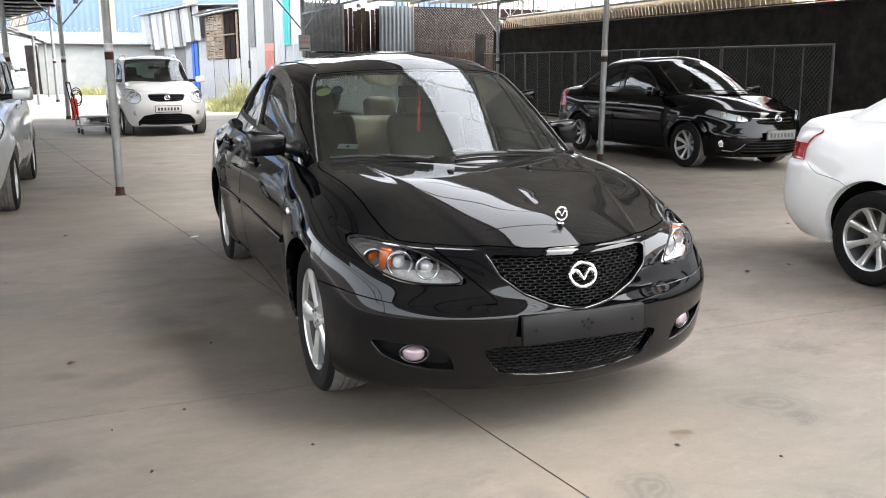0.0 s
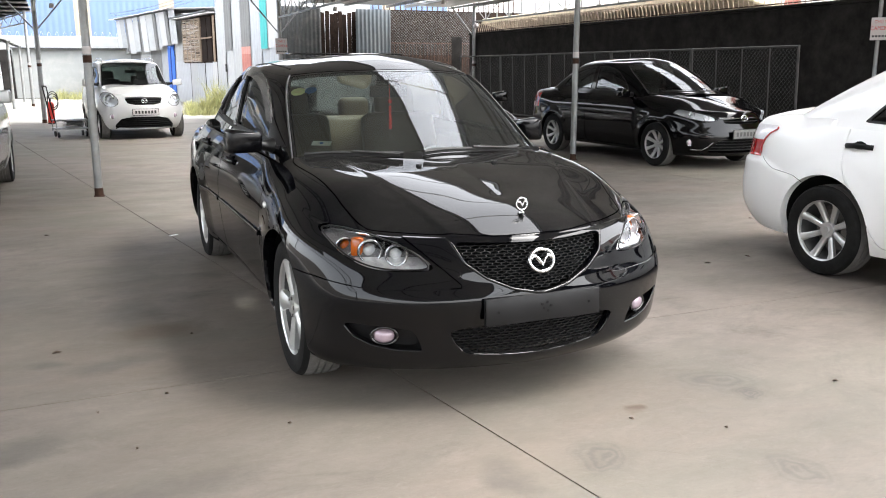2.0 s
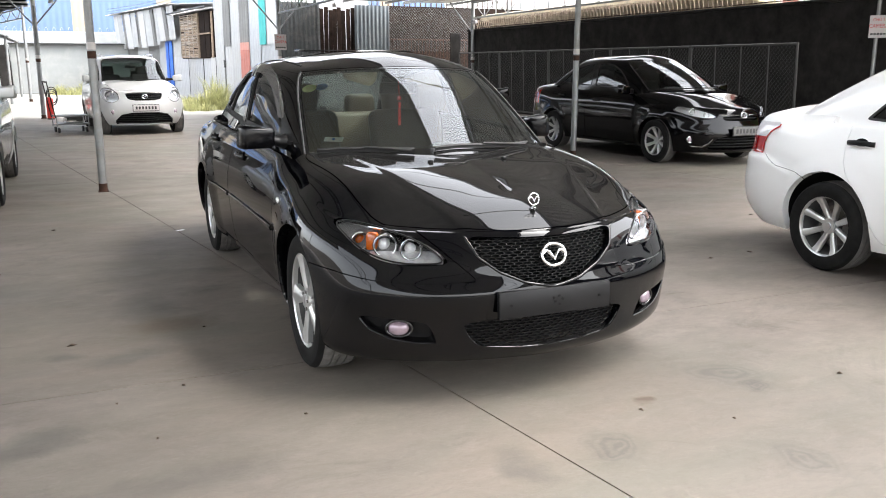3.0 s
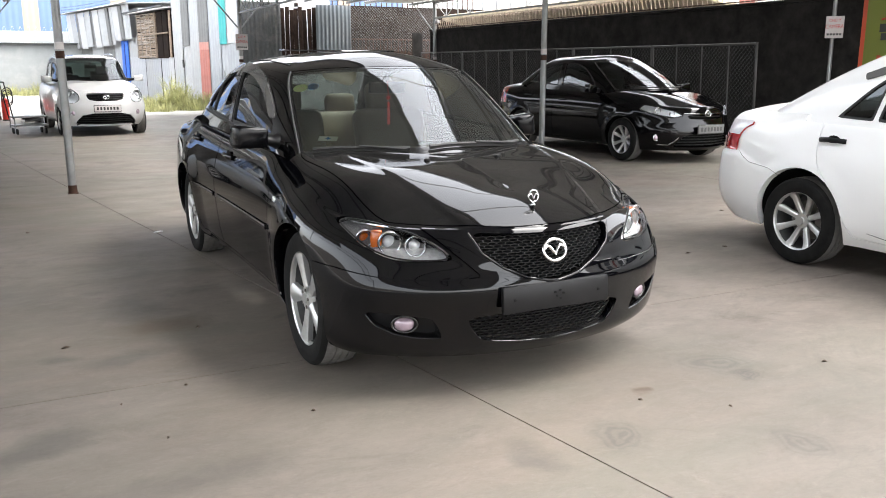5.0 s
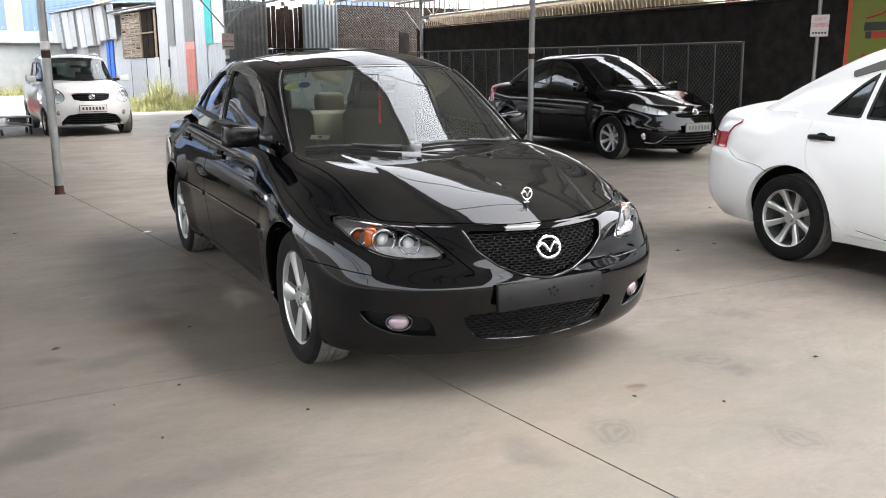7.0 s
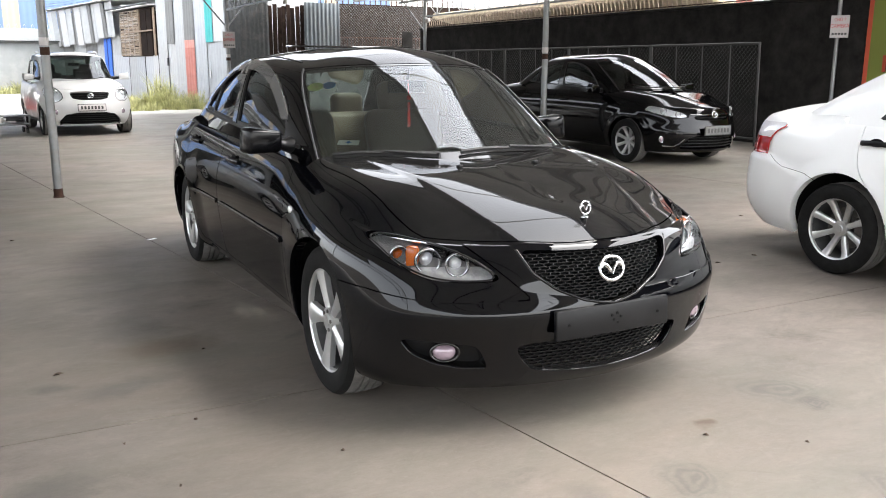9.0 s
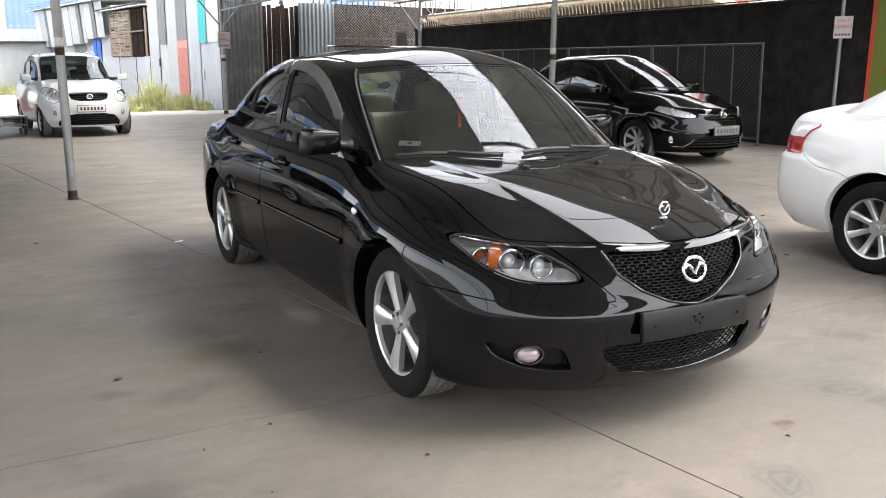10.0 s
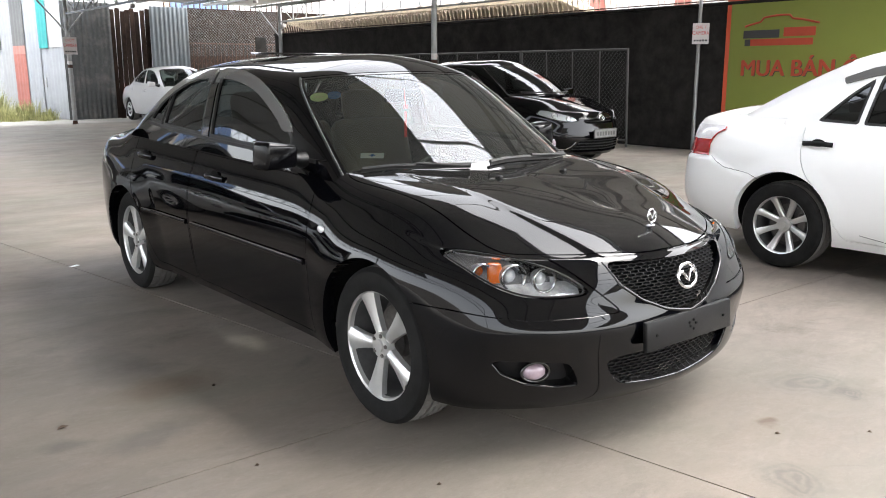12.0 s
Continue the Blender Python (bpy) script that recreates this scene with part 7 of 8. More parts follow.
def parked_car(name, m, label, colour, R, wb, rows, top, hoodline, deck, belt, spine, roof, fy, sz, sx, lamp_poly, bulbs, holes, fogs, plate_z, badge, tyre, rim, spokes, style="blade", step=.026, front_plate=True, glass_side=None,
               mirrors=(.985, .62), handles=((1.46, .80), (2.44, .835)), seats=None, rails=False, tail_poly=None, deflect=False, dlo=None, doors=None, hood_pts=None, handle_mat=None, shelf=2.72, boot=True, tail_from=.45, arch_gap=.03, bulge=0.0):
    def swell(V, S):
        # lips round the wheel arches and a rear bumper that stands proud
        out = np.zeros(len(V))
        for yc in (0, wb):
            k = np.clip((np.hypot(V[:, 1] - yc, V[:, 2] - R) - R - arch_gap) / .11, 0, 1)
            out = np.maximum(out, .013 * (1 - k) ** 2 * (1 + 2 * k))
        if bulge:
            edge = np.interp(V[:, 1], (wb + .17, wb + .36, wb + .58), (.60, .64, .725))
            k = np.clip((edge + .004 - V[:, 2]) / .035, 0, 1)
            out = np.maximum(out, bulge * k * k * (3 - 2 * k) * np.clip((V[:, 1] - wb - .22) / .35, 0, 1))
        return out * np.clip((7.4 - S[:, 1]) / .6, 0, 1)

    car = empty(name, m, label, "car", "parked cars")
    front = lambda f: (lambda V, S: np.where(V[:, 1] < -.1, f(V, S), 1.0))
    cuts = [("lamp", front(inside_xz(lamp_poly, 2)), .005)]
    for k, h in enumerate(holes):
        cuts.append(("hole%d" % k, front(inside_xz(h, 1)), 0))
    if tail_poly:
        tf = inside_xz(tail_poly, 1)
        cuts.append(("tail", lambda V, S: np.where(V[:, 1] > wb + tail_from, tf(V, S), 1.0), .004))
    f2 = lambda pts: [(fy(y), z * sz) for y, z in pts]
    doors = doors or [("front_door", f2([(.475, .232), (1.69, .238), (1.70, .6), (1.71, 1.2), (.60, 1.2), (.53, .95), (.475, .80), (.47, .5)])),
                      ("rear_door", f2([(1.705, .238), (2.20, .25), (2.27, .36), (2.36, .52), (2.50, .66), (2.56, .80), (2.56, 1.2), (1.72, 1.2), (1.715, .6)]))]
    dlo = dlo or [("front_door_window", f2([(.78, .965), (1.64, .992), (1.665, 1.335), (1.45, 1.335), (1.20, 1.287), (.97, 1.16), (.83, 1.05)])),
                  ("rear_door_window", f2([(1.745, .995), (2.36, 1.015), (2.37, 1.235), (2.22, 1.285), (2.0, 1.322), (1.755, 1.338)])),
                  ("quarter_window", f2([(2.385, 1.018), (2.63, 1.035), (2.58, 1.10), (2.47, 1.185), (2.39, 1.225)]))]
    hood = inside_xy(hood_pts or [(-.9, fy(-.726)), (0, fy(-.732)), (.15 * sx, fy(-.715)), (.30 * sx, fy(-.66)), (.42 * sx, fy(-.585)), (.54 * sx, fy(-.50)), (.60 * sx, fy(-.44)), (.66 * sx, fy(-.2)), (.69 * sx, fy(.1)), (.70 * sx, fy(.34)), (.66, fy(.42)), (-.9, fy(.42))], 1)
    low, upper, got = car_shell(car, rows, top, wb, hoodline, deck, belt, spine, roof, step, colour, M_GREENGLASS, glass_side or M_TINT, R, doors, dlo, hood, cuts, arch=R + arch_gap, shelf=shelf, boot=boot, push=swell)
    bvh = tree_of(low, upper)
    hw = rows[3][6]
    underbody(car, wb, hw, rows[2][4], rows[2][8], R)
    for y in (0, wb):
        for s in (-1, 1):
            make_wheel(car, s * (hw - .105), y, R, rim, s, spokes, style, False)
    for s in (-1, 1):
        bl = []
        for x, z, r, mm in bulbs:
            y = ray_y(bvh, x, z)[0].y + .05
            bl.append((x, z, r, mm, y))
        lamp_unit(car, got["lamp"], s, bl, "clear headlamp", .035, M_BOWL2)
        if tail_poly:
            sheet("tail_lamp", got["tail"] if s > 0 else flip(got["tail"]), M_RED, car, "red tail lamp", .01)
        for x, z, r in fogs:
            p, n = ray_y(bvh, s * x, z)
            bm = bmesh.new()
            add_ball(bm, (r, r * .5, r), pose(p.x, p.y, z), 16, 10)
            fl = part("fog_lamp", bm, M_FOG, car, "round fog lamp")
            V, F = tube([(p.x + r * 1.15 * math.cos(a), p.y + .3 * s * r * math.cos(a) - .002, z + r * 1.15 * math.sin(a)) for a in np.linspace(0, 2 * math.pi, 18, endpoint=False)], r * .16, r * .16, 5, True, (0, 1, 0))
            link("fog_lamp_ring", V, F, M_SATIN, fl)
        mx = hw + .075
        door_mirror(car, s, s * mx, fy(mirrors[1]), mirrors[0], (.18, .11, .135), colour, (s * (hw - .14), fy(mirrors[1] + .1), mirrors[0] - .035))
    for k, h in enumerate(holes):
        V, F, N, S = got["hole%d" % k]
        if len(F) == 0:
            continue
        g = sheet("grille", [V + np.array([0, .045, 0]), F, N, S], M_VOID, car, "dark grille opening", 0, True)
        zs = [p[1] for p in h]
        xs = max(abs(p[0]) for p in h)
        n = max(2, int((max(zs) - min(zs)) / .035))
        for i in range(1, n):
            z = lerp(min(zs), max(zs), i / n)
            inside = [x for x in np.linspace(-xs, xs, 41) if sdf(np.array(h + [(-a, b) for a, b in reversed(h)]), np.array([[x, z]]))[0] < 0] if min(p[0] for p in h) >= -.001 else [x for x in np.linspace(-xs, xs, 41) if sdf(np.array(h), np.array([[x, z]]))[0] < 0]
            if len(inside) > 3:
                pts = [(x, ray_y(bvh, x, z)[0].y + .02, z) for x in inside]
                V2, F2 = tube(pts, .012, .007, 5, False, (0, 0, 1))
                link("grille_slat", V2, F2, M_PLASTIC, g)
    for y, z in handles:
        handle(car, bvh, fy(y), z * sz, handle_mat or colour)
    if badge:
        p, n = ray_y(bvh, 0, badge)
        emblem(car, "badge", Vector((0, p.y - .008, badge)), -12, .052, .038, .007)
    if front_plate:
        plate(car, bvh, plate_z, .47, .11, -1, M_PLATEG if colour is M_BLACK2 else None)
    for x0, x1 in ((-.08, -.50), (.42, -.02)):
        pts = []
        for u in np.linspace(0, 1, 10):
            x = lerp(x0, x1, u)
            y = top[0][5] + .05 + (top[0][6] - top[0][5]) * (abs(x) / .68) ** 2
            h, n = ray_z(bvh, x, y)
            pts.append((h.x, h.y, h.z + .018))
        stroke("wiper", pts, .006, .009, M_PLASTIC, car, "black windscreen wiper", 5)
    interior(car, wb, seats or M_DASH, belt[0] - .63)
    if rails:
        for s in (-1, 1):
            pts = [(s * .50, y, ray_z(bvh, s * .50, y)[0].z + (.045 if 1.08 < y < 2.1 else .0)) for y in np.linspace(1.02, 2.16, 20)]
            stroke("roof_rail", pts, .013, .016, M_SATIN, car, "silver roof rail", 8)
    return car, low, upper, bvh


M_PLATEB = mat("faded plate print", (0.07, 0.07, 0.07), 0.6)
M_CLEARLENS = mat("clear lamp plastic", (0.72, 0.70, 0.72), 0.15, coat=1.0, vary=0.15, scale=60)
M_PLATEG = mat("grey worn number plate", (0.17, 0.17, 0.168), 0.5, vary=0.2, scale=20, stain=0.4, sscale=12)


def fit_y(front, wb, rear):
    return lambda y: y * front / .848 if y < 0 else (y * wb / 2.64 if y <= 2.64 else wb + (y - 2.64) * rear / .92)


def sedan_like(name, m, label, colour, front, wb, rear, sz, sx, top_shift=False, cab=False, **k):
    R, T = refit(PLAIN_ROWS, PLAIN_TOP, sx, front, wb, rear, sz)
    if top_shift:
        T = [row[:10] + (row[10] + d, row[11] + d) for row, d in zip(T, (.12, .10, .08, .05))]
        R = [r[:3] + (r[3] + (0, 0, 0, 0, .02, .04, .06, .06)[i],) + r[4:] for i, r in enumerate(R)]
    if cab:
        # a cabin set further forward over a short, high bonnet
        T = [(row[0] + dz,) + (row[1] + dz,) + row[2:5] + (row[5] + d, row[6] + d * .6) + row[7:] for row, d, dz in zip(T, (-.10, -.10, -.05, 0), (.055, .03, .0, 0))]
        R = [(r[0] + a, r[1] + a, r[2] + a, r[3] + a) + r[4:] for r, a in zip(R, (0, 0, 0, 0, 0, .015, .03, .045))]
    fy = fit_y(front, wb, rear)
    hl = [(fy(y), z * sz) for y, z in PLAIN_HOOD]
    base = dict(R=.298, wb=wb, rows=R, top=T, hoodline=hl, deck=1.005 * sz, belt=(.925 * sz, .985 * sz), spine=(fy(1.28), fy(2.1)), roof=1.45 * sz, fy=fy, sz=sz, sx=sx, shelf=fy(2.72),
                lamp_poly=[(.80 * sx, .77 * sz), (.70 * sx, .665 * sz), (.58 * sx, .625 * sz), (.36 * sx, .628 * sz), (.45 * sx, .68 * sz), (.58 * sx, .722 * sz), (.70 * sx, .755 * sz)],
                bulbs=[(.64 * sx, .685 * sz, .036, M_LENS), (.54 * sx, .662 * sz, .032, M_LENS)],
                holes=[[(-.40, .31), (-.33, .44), (.33, .44), (.40, .31), (.36, .25), (-.36, .25)]], fogs=[(.60 * sx, .36 * sz, .036)], plate_z=.475 * sz, badge=.645 * sz, tyre=.298, rim=.198, spokes=8, style="thin",
                tail_poly=[(.42 * sx, .90 * sz), (.9, .96 * sz), (.9, .70 * sz), (.62 * sx, .68 * sz), (.52 * sx, .80 * sz)])
    base.update(k)
    return parked_car(name, m, label, colour, **base)


# black saloon by the fence
car, low, upper, bvh = sedan_like("black_sedan", pose(6.52, 6.02, 0, 0, 0, 2.2), "glossy black saloon with silver wheels by the chain-link fence", M_BLACK2, .89, 2.55, .99, 1.02, .972, cab=True, glass_side=M_TINT, step=.02, R=.304, deck=1.055,
    hoodline=[(-.79, .722), (-.6, .795), (-.4, .855), (-.2, .905), (0, .945), (.2, .972), (.4, .985)],
    lamp_poly=[(.69, .800), (.775, .735), (.70, .675), (.52, .630), (.36, .645), (.40, .692), (.52, .738), (.62, .778)], bulbs=[(.62, .718, .038, M_LENS), (.48, .675, .034, M_LENS)],
    holes=[[(-.50, .245), (-.36, .415), (.36, .415), (.50, .245), (.42, .222), (-.42, .222)], [(-.33, .655), (-.28, .60), (.28, .60), (.33, .655), (.1, .668), (-.1, .668)]], fogs=[(.68, .356, .036)], plate_z=.47, badge=.675)
pts = [(x, ray_y(bvh, x, .672 + .03 * abs(x))[0].y - .004, .672 + .03 * abs(x)) for x in np.linspace(-.36, .36, 30)]
stroke("chrome_bar", pts, .006, .009, M_SATIN, car, "thin satin bar between the lamps", 6, (0, 1, 0))
for s in (-1, 1):
    pts = [(s * x, ray_y(bvh, s * x, z)[0].y - .004, z) for x, z in ((.66, .268), (.60, .262), (.55, .262), (.50, .30), (.45, .36))]
    stroke("bumper_trim", pts, .008, .008, M_CHROME, car, "bright trim beside the lower grille", 6, (0, 1, 0))
# white saloon, seen from its tail
car, low, upper, bvh = sedan_like("white_sedan", pose(3.60, -2.15, 0), "clean white saloon with dark windows and silver wheels", M_WHITE, .84, 2.55, 1.0, 1.02, .975, top_shift=True, glass_side=glass("dark privacy glass", (0.07, 0.085, 0.095), 1.75), handle_mat=M_PLASTIC,
    tail_poly=None, arch_gap=.062, step=.016, deck=1.075, bulge=.026,
    dlo=[("front_door_window", [(.753, .985), (1.585, 1.0), (1.61, 1.362), (1.40, 1.362), (1.16, 1.313), (.937, 1.183), (.80, 1.07)]), ("rear_door_window", [(1.685, .975), (2.115, .982), (2.062, 1.287), (1.93, 1.326), (1.695, 1.352)]), ("quarter_window", [(2.148, .984), (2.425, .994), (2.34, 1.08), (2.22, 1.195), (2.10, 1.275)])])
for s in (-1, 1):
    for name, line in (("bumper_seam", ((3.13, .722), (3.07, .685), (3.00, .652), (2.918, .640), (2.807, .626), (2.72, .594))), ("sill_seam", ((2.02, .30), (1.6, .235), (.8, .232)))):
        ys = np.linspace(0, 1, 40)
        k = np.linspace(0, 1, len(line))
        pts = [(ray_x(bvh, y, z, s)[0].x + s * .0005, y, z) for y, z in zip(np.interp(ys, k, [p[0] for p in line]), np.interp(ys, k, [p[1] for p in line]))]
        stroke(name, pts, .0016, .0016, M_VOID, car, "dark panel gap", 5)
for s in (-1, 1):
    # tail lamp wrapping round the corner: red below, clear above, a red rim along its edge
    lamp_line = [(3.16, .722), (3.155, .80), (3.135, .845), (3.10, .885), (3.045, .915), (3.05, .936)]
    lamp = sdf(np.array(lamp_line + [(4.2, .945), (4.2, .70)]), low[0][:, [1, 2]])
    lamp = np.maximum(lamp, .50 - low[0][:, 0])
    tail = None
    for name, cut, mm, words in (("tail_lamp", low[0][:, 2] - .836, M_RED, "dark red tail lamp"), ("clear_lamp_top", .838 - low[0][:, 2], M_CLEARLENS, "clear upper part of the tail lamp")):
        q = clip(low, np.maximum(lamp, cut))
        ob = sheet(name, q if s > 0 else flip(q), mm, tail or car, words, .008, False, .006)
        tail = tail or ob
    hem = []
    for k in range(len(lamp_line) - 1):
        (y0, z0), (y1, z1) = lamp_line[k], lamp_line[k + 1]
        for u in (0, .34, .67):
            y, z = lerp(y0, y1, u), lerp(z0, z1, u)
            hem.append((ray_x(bvh, y, z, s)[0].x + s * .008, y, z))
    stroke("lamp_rim", hem, .006, .006, M_RED, tail, "red rim of the lamp", 6)
    poly = np.array([(fit_y(.84, 2.55, 1.0)(y), z * 1.02) for y, z in ((1.755, 1.355), (2.0, 1.342), (2.22, 1.305), (2.40, 1.245), (2.38, 1.21), (2.2, 1.255), (2.0, 1.288), (1.755, 1.30))])
    q = clip(upper, sdf(poly, upper[0][:, [1, 2]]) + np.where(upper[0][:, 0] > .3, 0, 9))
    sheet("rain_deflector", q if s > 0 else flip(q), M_VISOR, car, "smoked acrylic rain deflector", .01, False, .012)
# small white hatchback with its plate blanked
KX = dict(R=.285, wb=2.37, rows=KIA_ROWS, top=KIA_TOP, hoodline=KIA_HOOD, deck=1.0, belt=(.985, 1.03), spine=(1.1, 2.1), roof=1.53, fy=lambda y: y * 2.37 / 2.64 if y > 0 else y * .8, sz=1.0, sx=.95, shelf=2.45, boot=False,
          lamp_poly=[(.745, .85), (.735, .72), (.665, .625), (.55, .615), (.455, .685), (.465, .785), (.55, .875), (.665, .90)], bulbs=[(.60, .76, .086, M_LENS)],
          holes=[[(-.36, .795), (-.29, .655), (.29, .655), (.36, .795), (.18, .81), (-.18, .81)], [(-.56, .25), (-.40, .43), (.40, .43), (.56, .25), (.50, .20), (-.50, .20)]],
          fogs=[(.575, .44, .036)], plate_z=.52, badge=.73, tyre=.285, rim=.178, spokes=8, style="thin",
          mirrors=(1.06, .62), handles=((1.5, .90), (2.35, .92)), rails=True, tail_poly=[(.60, 1.0), (.9, 1.0), (.9, .72), (.62, .72)],
          dlo=[("front_door_window", [(.60, 1.03), (1.40, 1.05), (1.42, 1.375), (1.15, 1.375), (.92, 1.31), (.70, 1.14)]), ("rear_door_window", [(1.48, 1.05), (2.12, 1.07), (2.10, 1.34), (1.9, 1.37), (1.5, 1.378)]), ("quarter_window", [(2.18, 1.08), (2.42, 1.10), (2.36, 1.26), (2.2, 1.32)])],
          doors=[("front_door", [(.40, .25), (1.44, .25), (1.45, 1.2), (.55, 1.2), (.42, .95)]), ("rear_door", [(1.46, .25), (1.95, .27), (2.06, .48), (2.2, .7), (2.22, 1.2), (1.47, 1.2)])],
          hood_pts=[(-.9, -.53), (0, -.54), (.3, -.50), (.45, -.42), (.54, -.32), (.62, -.1), (.66, .2), (.66, .42), (-.9, .42)])
KIA = dict(KX, sz=1.025)
parked_car("white_hatchback", pose(-.42, 14.35, 0, 0, 0, 5), "small white hatchback with round lamps and roof rails", M_WHITEDIM, **KIA)
# pale hatchback at the edge, and the cars further back
KL = dict(KX)
KL.update(rails=False, rim=.188, R=.29)
parked_car("silver_hatchback", pose(-3.13, 5.45, 0), "pale silver hatchback standing beside the canopy post", M_SILVER, **KL)
sedan_like("dark_sedan", pose(2.38, 5.35, 0), "black saloon parked close behind the middle car", M_BLACK2, .86, 2.6, .95, 1.0, .97, step=.04)
sedan_like("pale_sedan", pose(6.3, 18.4, 0), "white saloon parked before the steel sheets", M_WHITEDIM, .85, 2.6, 1.0, 1.0, 1.0, step=.022)
KS = dict(KX)
KS.update(rails=False)
s_ = parked_car("white_suv", pose(-4.72, 27.6, 0, 0, 0, 180), "tall white car standing in the open yard", M_WHITE, **KS)[0]
s_.matrix_basis = pose(-4.72, 27.6, 0, 0, 0, 180) @ Matrix.Diagonal((1.12, 1.12, 1.12, 1))


# ---------------------------------------------------------------- things on the floor
def extinguisher(x, y):
    ob = empty("fire_extinguisher", pose(x, y, 0), "red fire extinguisher with a coiled black hose", "fire extinguisher")
    bm = bmesh.new()
    add_cyl(bm, .085, .085, .46, pose(0, 0, .25), 24)
    add_ball(bm, (.085, .085, .07), pose(0, 0, .48), 24, 12)
    part("cylinder", bm, M_EXT, ob)
    bm = bmesh.new()
    add_cyl(bm, .09, .09, .03, pose(0, 0, .015), 24)
    part("foot_ring", bm, M_SIGNK, ob)
    bm = bmesh.new()
    add_cyl(bm, .025, .025, .08, pose(0, 0, .58), 12)
    add_box(bm, (.14, .03, .02), pose(.04, 0, .63), .006)
    part("valve", bm, M_SIGNK, ob)
    V, F = tube([(.06 + .12 * math.cos(a) , -.06, .62 + .18 * math.sin(a) - .05 * a / 6) for a in np.linspace(0, 14, 60)], .012, .012, 6, False, (0, 1, 0))
    link("hose", V, F, M_RUBBER, ob, "coiled black hose")
    return ob


extinguisher(-2.15, 19.6)
cart = empty("trolley", pose(-1.71, 15.0, 0, 0, 0, 12), "small grey steel trolley with a charger on it", "trolley")
bm = bmesh.new()
add_box(bm, (.62, .42, .03), pose(0, 0, .17), .006)
part("lower_tray", bm, M_POLE, cart)
bm = bmesh.new()
add_box(bm, (.62, .42, .03), pose(0, 0, .335), .006)
part("upper_tray", bm, M_POLE, cart)
for sx in (-1, 1):
    for sy in (-1, 1):
        bm = bmesh.new()
        rod(bm, (sx * .295, sy * .195, .12), (sx * .295, sy * .195, .345), .012, 8)
        part("corner_post", bm, M_POLE, cart)
        bm = bmesh.new()
        add_cyl(bm, .055, .055, .03, pose(sx * .26, sy * .16, .057, 0, 90, 0), 20)
        part("castor", bm, M_RUBBER, cart, "black castor")
for sy in (-1, 1):
    bm = bmesh.new()
    rod(bm, (-.31, sy * .19, .3), (-.42, sy * .19, 1.0), .012, 8)
    part("handle_bar", bm, M_PLASTIC, cart)
bm = bmesh.new()
rod(bm, (-.42, -.19, 1.0), (-.42, .19, 1.0), .016, 8)
part("handle_grip", bm, M_RUBBER, cart, "black grip")
bm = bmesh.new()
add_box(bm, (.34, .26, .12), pose(.05, 0, .25), .02, 2)
part("charger", bm, M_SATIN, cart, "grey battery charger")
bm = bmesh.new()
add_box(bm, (.3, .02, .06), pose(.05, -.14, .27), .004)
part("charger_front", bm, M_SIGNK, cart)


def lamp_pendant(x, y, z):
    ob = empty("hanging_lamp", pose(x, y, z), "small white lamp hanging from the canopy", "lamp", "hanging lamps")
    bm = bmesh.new()
    add_cyl(bm, .06, .05, .10, pose(0, 0, 0), 16)
    part("housing", bm, M_SIGNW, ob)
    bm = bmesh.new()
    rod(bm, (0, 0, .05), (0, 0, 3.245 - z), .006, 6)
    part("cable", bm, M_SIGNK, ob)


lamp_pendant(4.9, 18.6, 2.86)
lamp_pendant(7.1, 16.5, 2.95)
lamp_pendant(-1.9, 18.8, 2.78)
cam_ = empty("security_camera", pose(9.55, 19.6, 2.55), "small white security camera on the corner post", "camera")
bm = bmesh.new()
add_box(bm, (.10, .22, .10), pose(-.12, -.12, 0, -15), .02, 2)
rod(bm, (.05, .3, .0), (-.12, -.05, 0), .015, 6)
part("housing", bm, M_SIGNW, cam_)

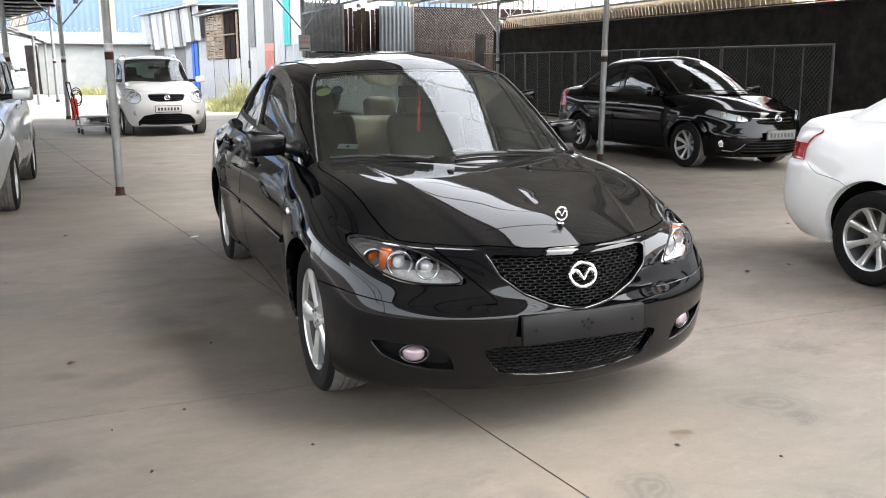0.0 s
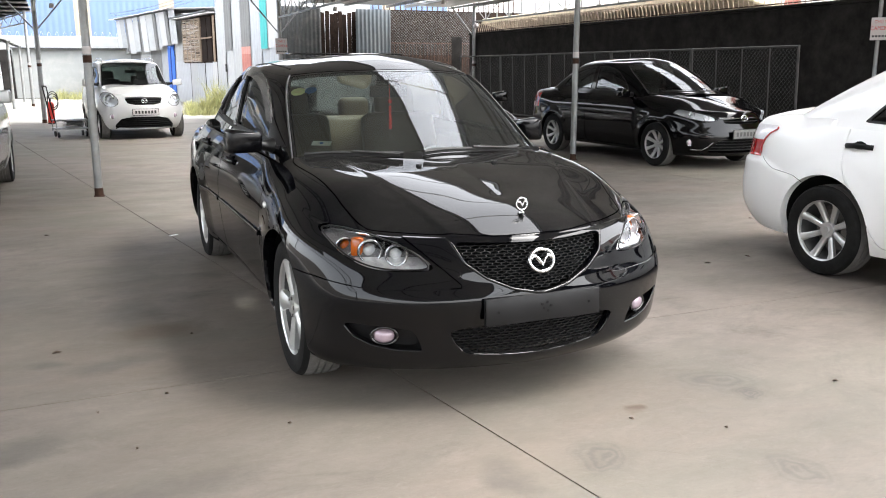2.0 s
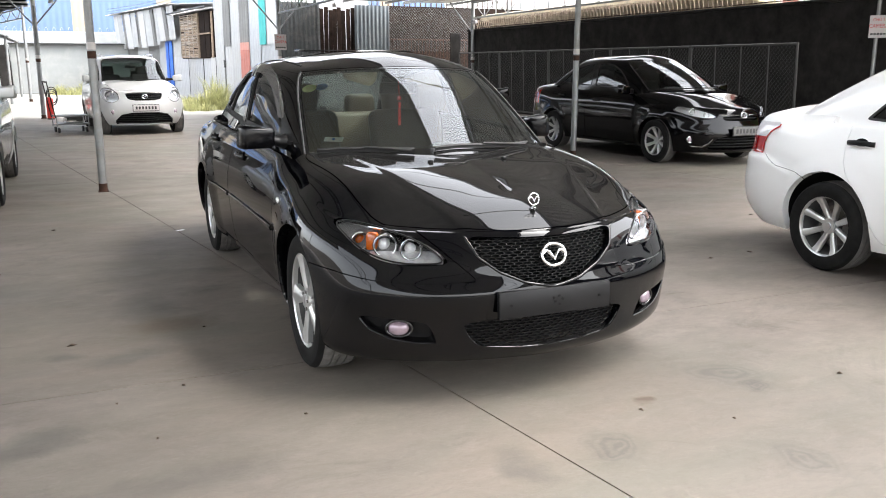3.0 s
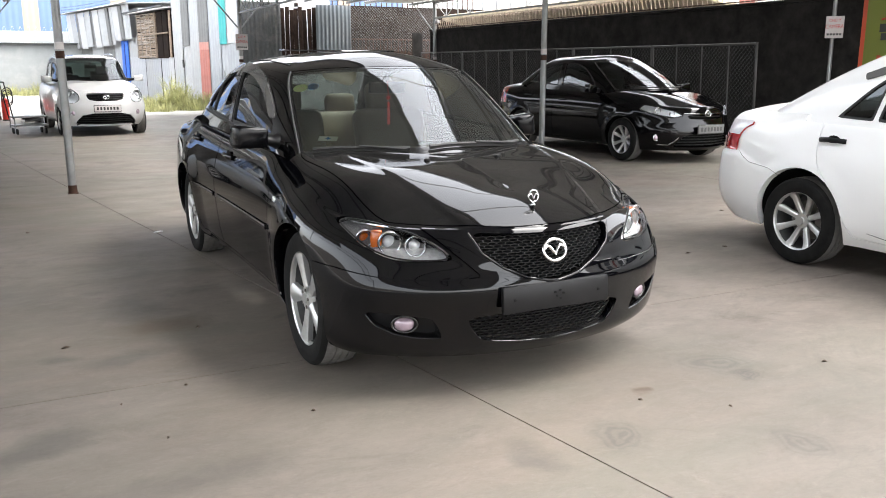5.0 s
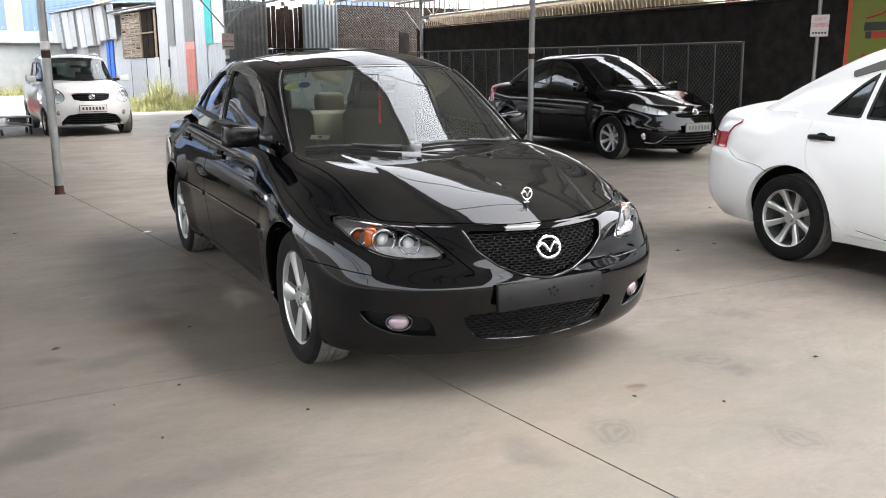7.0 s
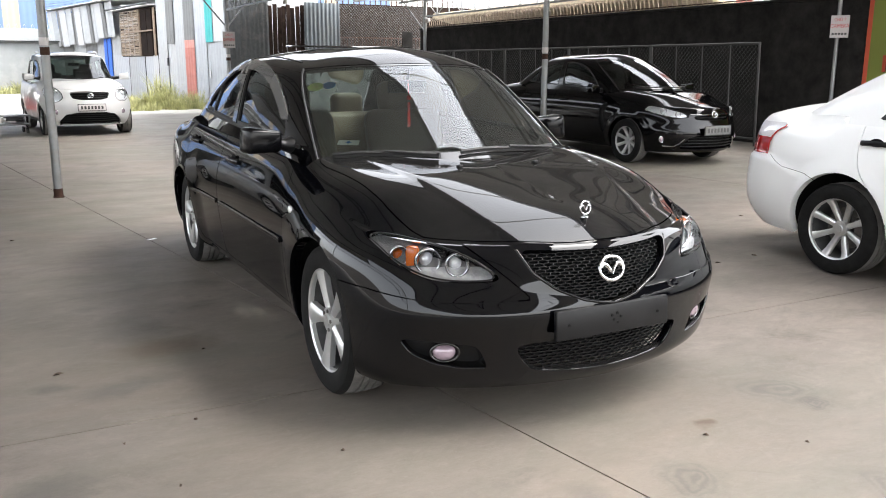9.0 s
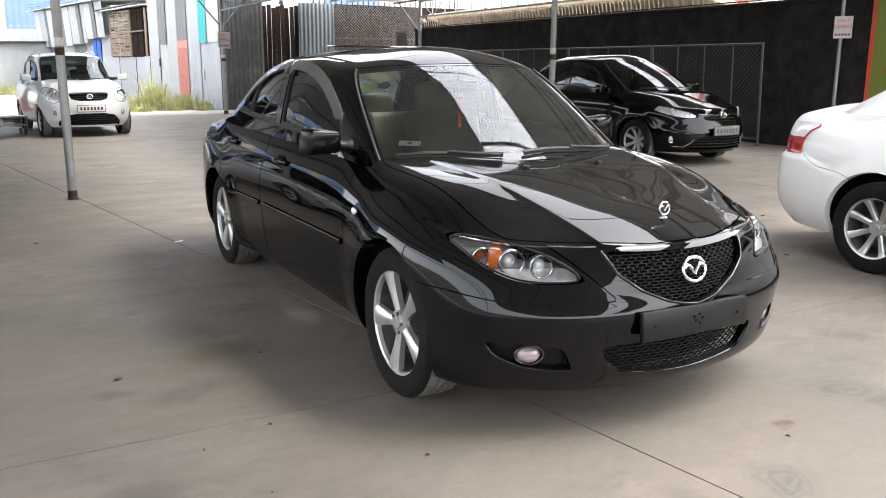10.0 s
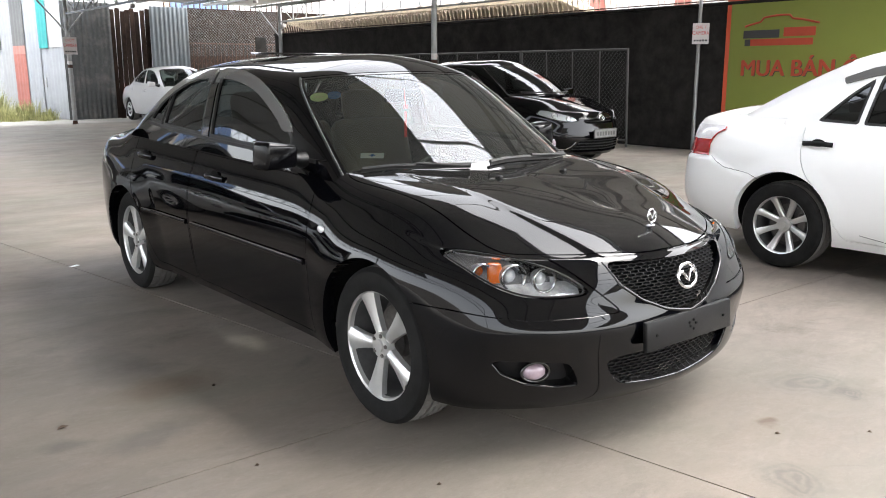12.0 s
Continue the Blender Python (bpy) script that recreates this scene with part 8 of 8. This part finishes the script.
# ---------------------------------------------------------------- grass along the shed and the far wall
def grass(name, x0, x1, y0, y1, clumps, blades, hmax, label, z=-.012):
    """Weeds in uneven clumps: leaning blades of many heights."""
    rng = random.Random(len(name) + clumps)
    V, F = [], []
    for _ in range(clumps):
        cx, cy = rng.uniform(x0, x1), rng.uniform(y0, y1)
        top = hmax * rng.choice((.3, .4, .5, .6, .8, 1.0)) * (.6 + .4 * (cy - y0) / (y1 - y0))
        for _ in range(int(blades * rng.uniform(.4, 1.3))):
            a, q = rng.uniform(0, 6.28), rng.random() ** .7 * .22
            x, y = cx + q * math.cos(a), cy + q * math.sin(a)
            h = top * rng.uniform(.35, 1)
            w, bend = rng.uniform(.004, .011), rng.uniform(.1, .6) * h
            dx, dy = math.cos(a + rng.uniform(-.6, .6)), math.sin(a + rng.uniform(-.6, .6))
            b = len(V)
            V += [(x - dy * w, y + dx * w, z), (x + dy * w, y - dx * w, z), (x + dx * bend * .35 + dy * w * .7, y + dy * bend * .35 - dx * w * .7, z + h * .62), (x + dx * bend * .35 - dy * w * .7, y + dy * bend * .35 + dx * w * .7, z + h * .62), (x + dx * bend, y + dy * bend, z + h * .95)]
            F += [(b, b + 1, b + 2, b + 3), (b + 3, b + 2, b + 4)]
    return tagged(link(name, V, F, M_GRASS), label, "grass", "", "stuff")


grass("grass_by_shed", 1.5, 4.0, 22.2, 23.4, 64, 60, .50, "yellow-green weeds along the foot of the shed")
grass("weeds_by_shed", 1.7, 3.5, 22.5, 24.4, 30, 130, 1.30, "tall thin light green weeds before the shed")
grass("grass_far", -2.4, 1.4, 38.0, 40.0, 90, 44, .75, "yellow-green weeds below the far wall")

# ---------------------------------------------------------------- litter and marks on the floor
def leaf(x, y, size, turn, material=None):
    ob = empty("dry_leaf", pose(x, y, .001, 0, 0, turn), "small brown dry leaf on the concrete", "leaf", "dry leaves")
    V = [(0, -size, .002), (size * .45, -size * .2, .009), (size * .35, size * .4, .007), (0, size, .003), (-size * .35, size * .45, .010), (-size * .45, -size * .2, .006), (0, 0, .001)]
    F = [(0, 1, 6), (1, 2, 6), (2, 3, 6), (3, 4, 6), (4, 5, 6), (5, 0, 6)]
    link("blade", V, F, material or M_LEAFDRY, ob)
    return ob


for x, y, s, a in ((1.32, -1.06, .022, 70), (2.35, .95, .035, 80), (2.75, 1.0, .03, 20), (-1.78, .70, .035, 110), (.27, -1.04, .016, 40), (-1.62, -.15, .014, 10), (-1.35, -.05, .012, 75), (-1.5, -.55, .012, 140), (.55, -1.25, .011, 30), (-.95, -.55, .012, 75), (-1.15, .75, .014, 95), (3.9, 2.2, .03, 45), (-2.2, 2.4, .02, 30), (-1.9, 3.9, .025, 80)):
    leaf(x, y, s * .75, a)
bits = empty("paper_scrap", pose(-.95, 3.5, .001, 0, 0, 30), "small white paper scrap on the concrete", "paper")
bm = bmesh.new()
add_box(bm, (.07, .03, .002), pose(0, 0, .002), .001)
part("scrap", bm, M_PAPER, bits)
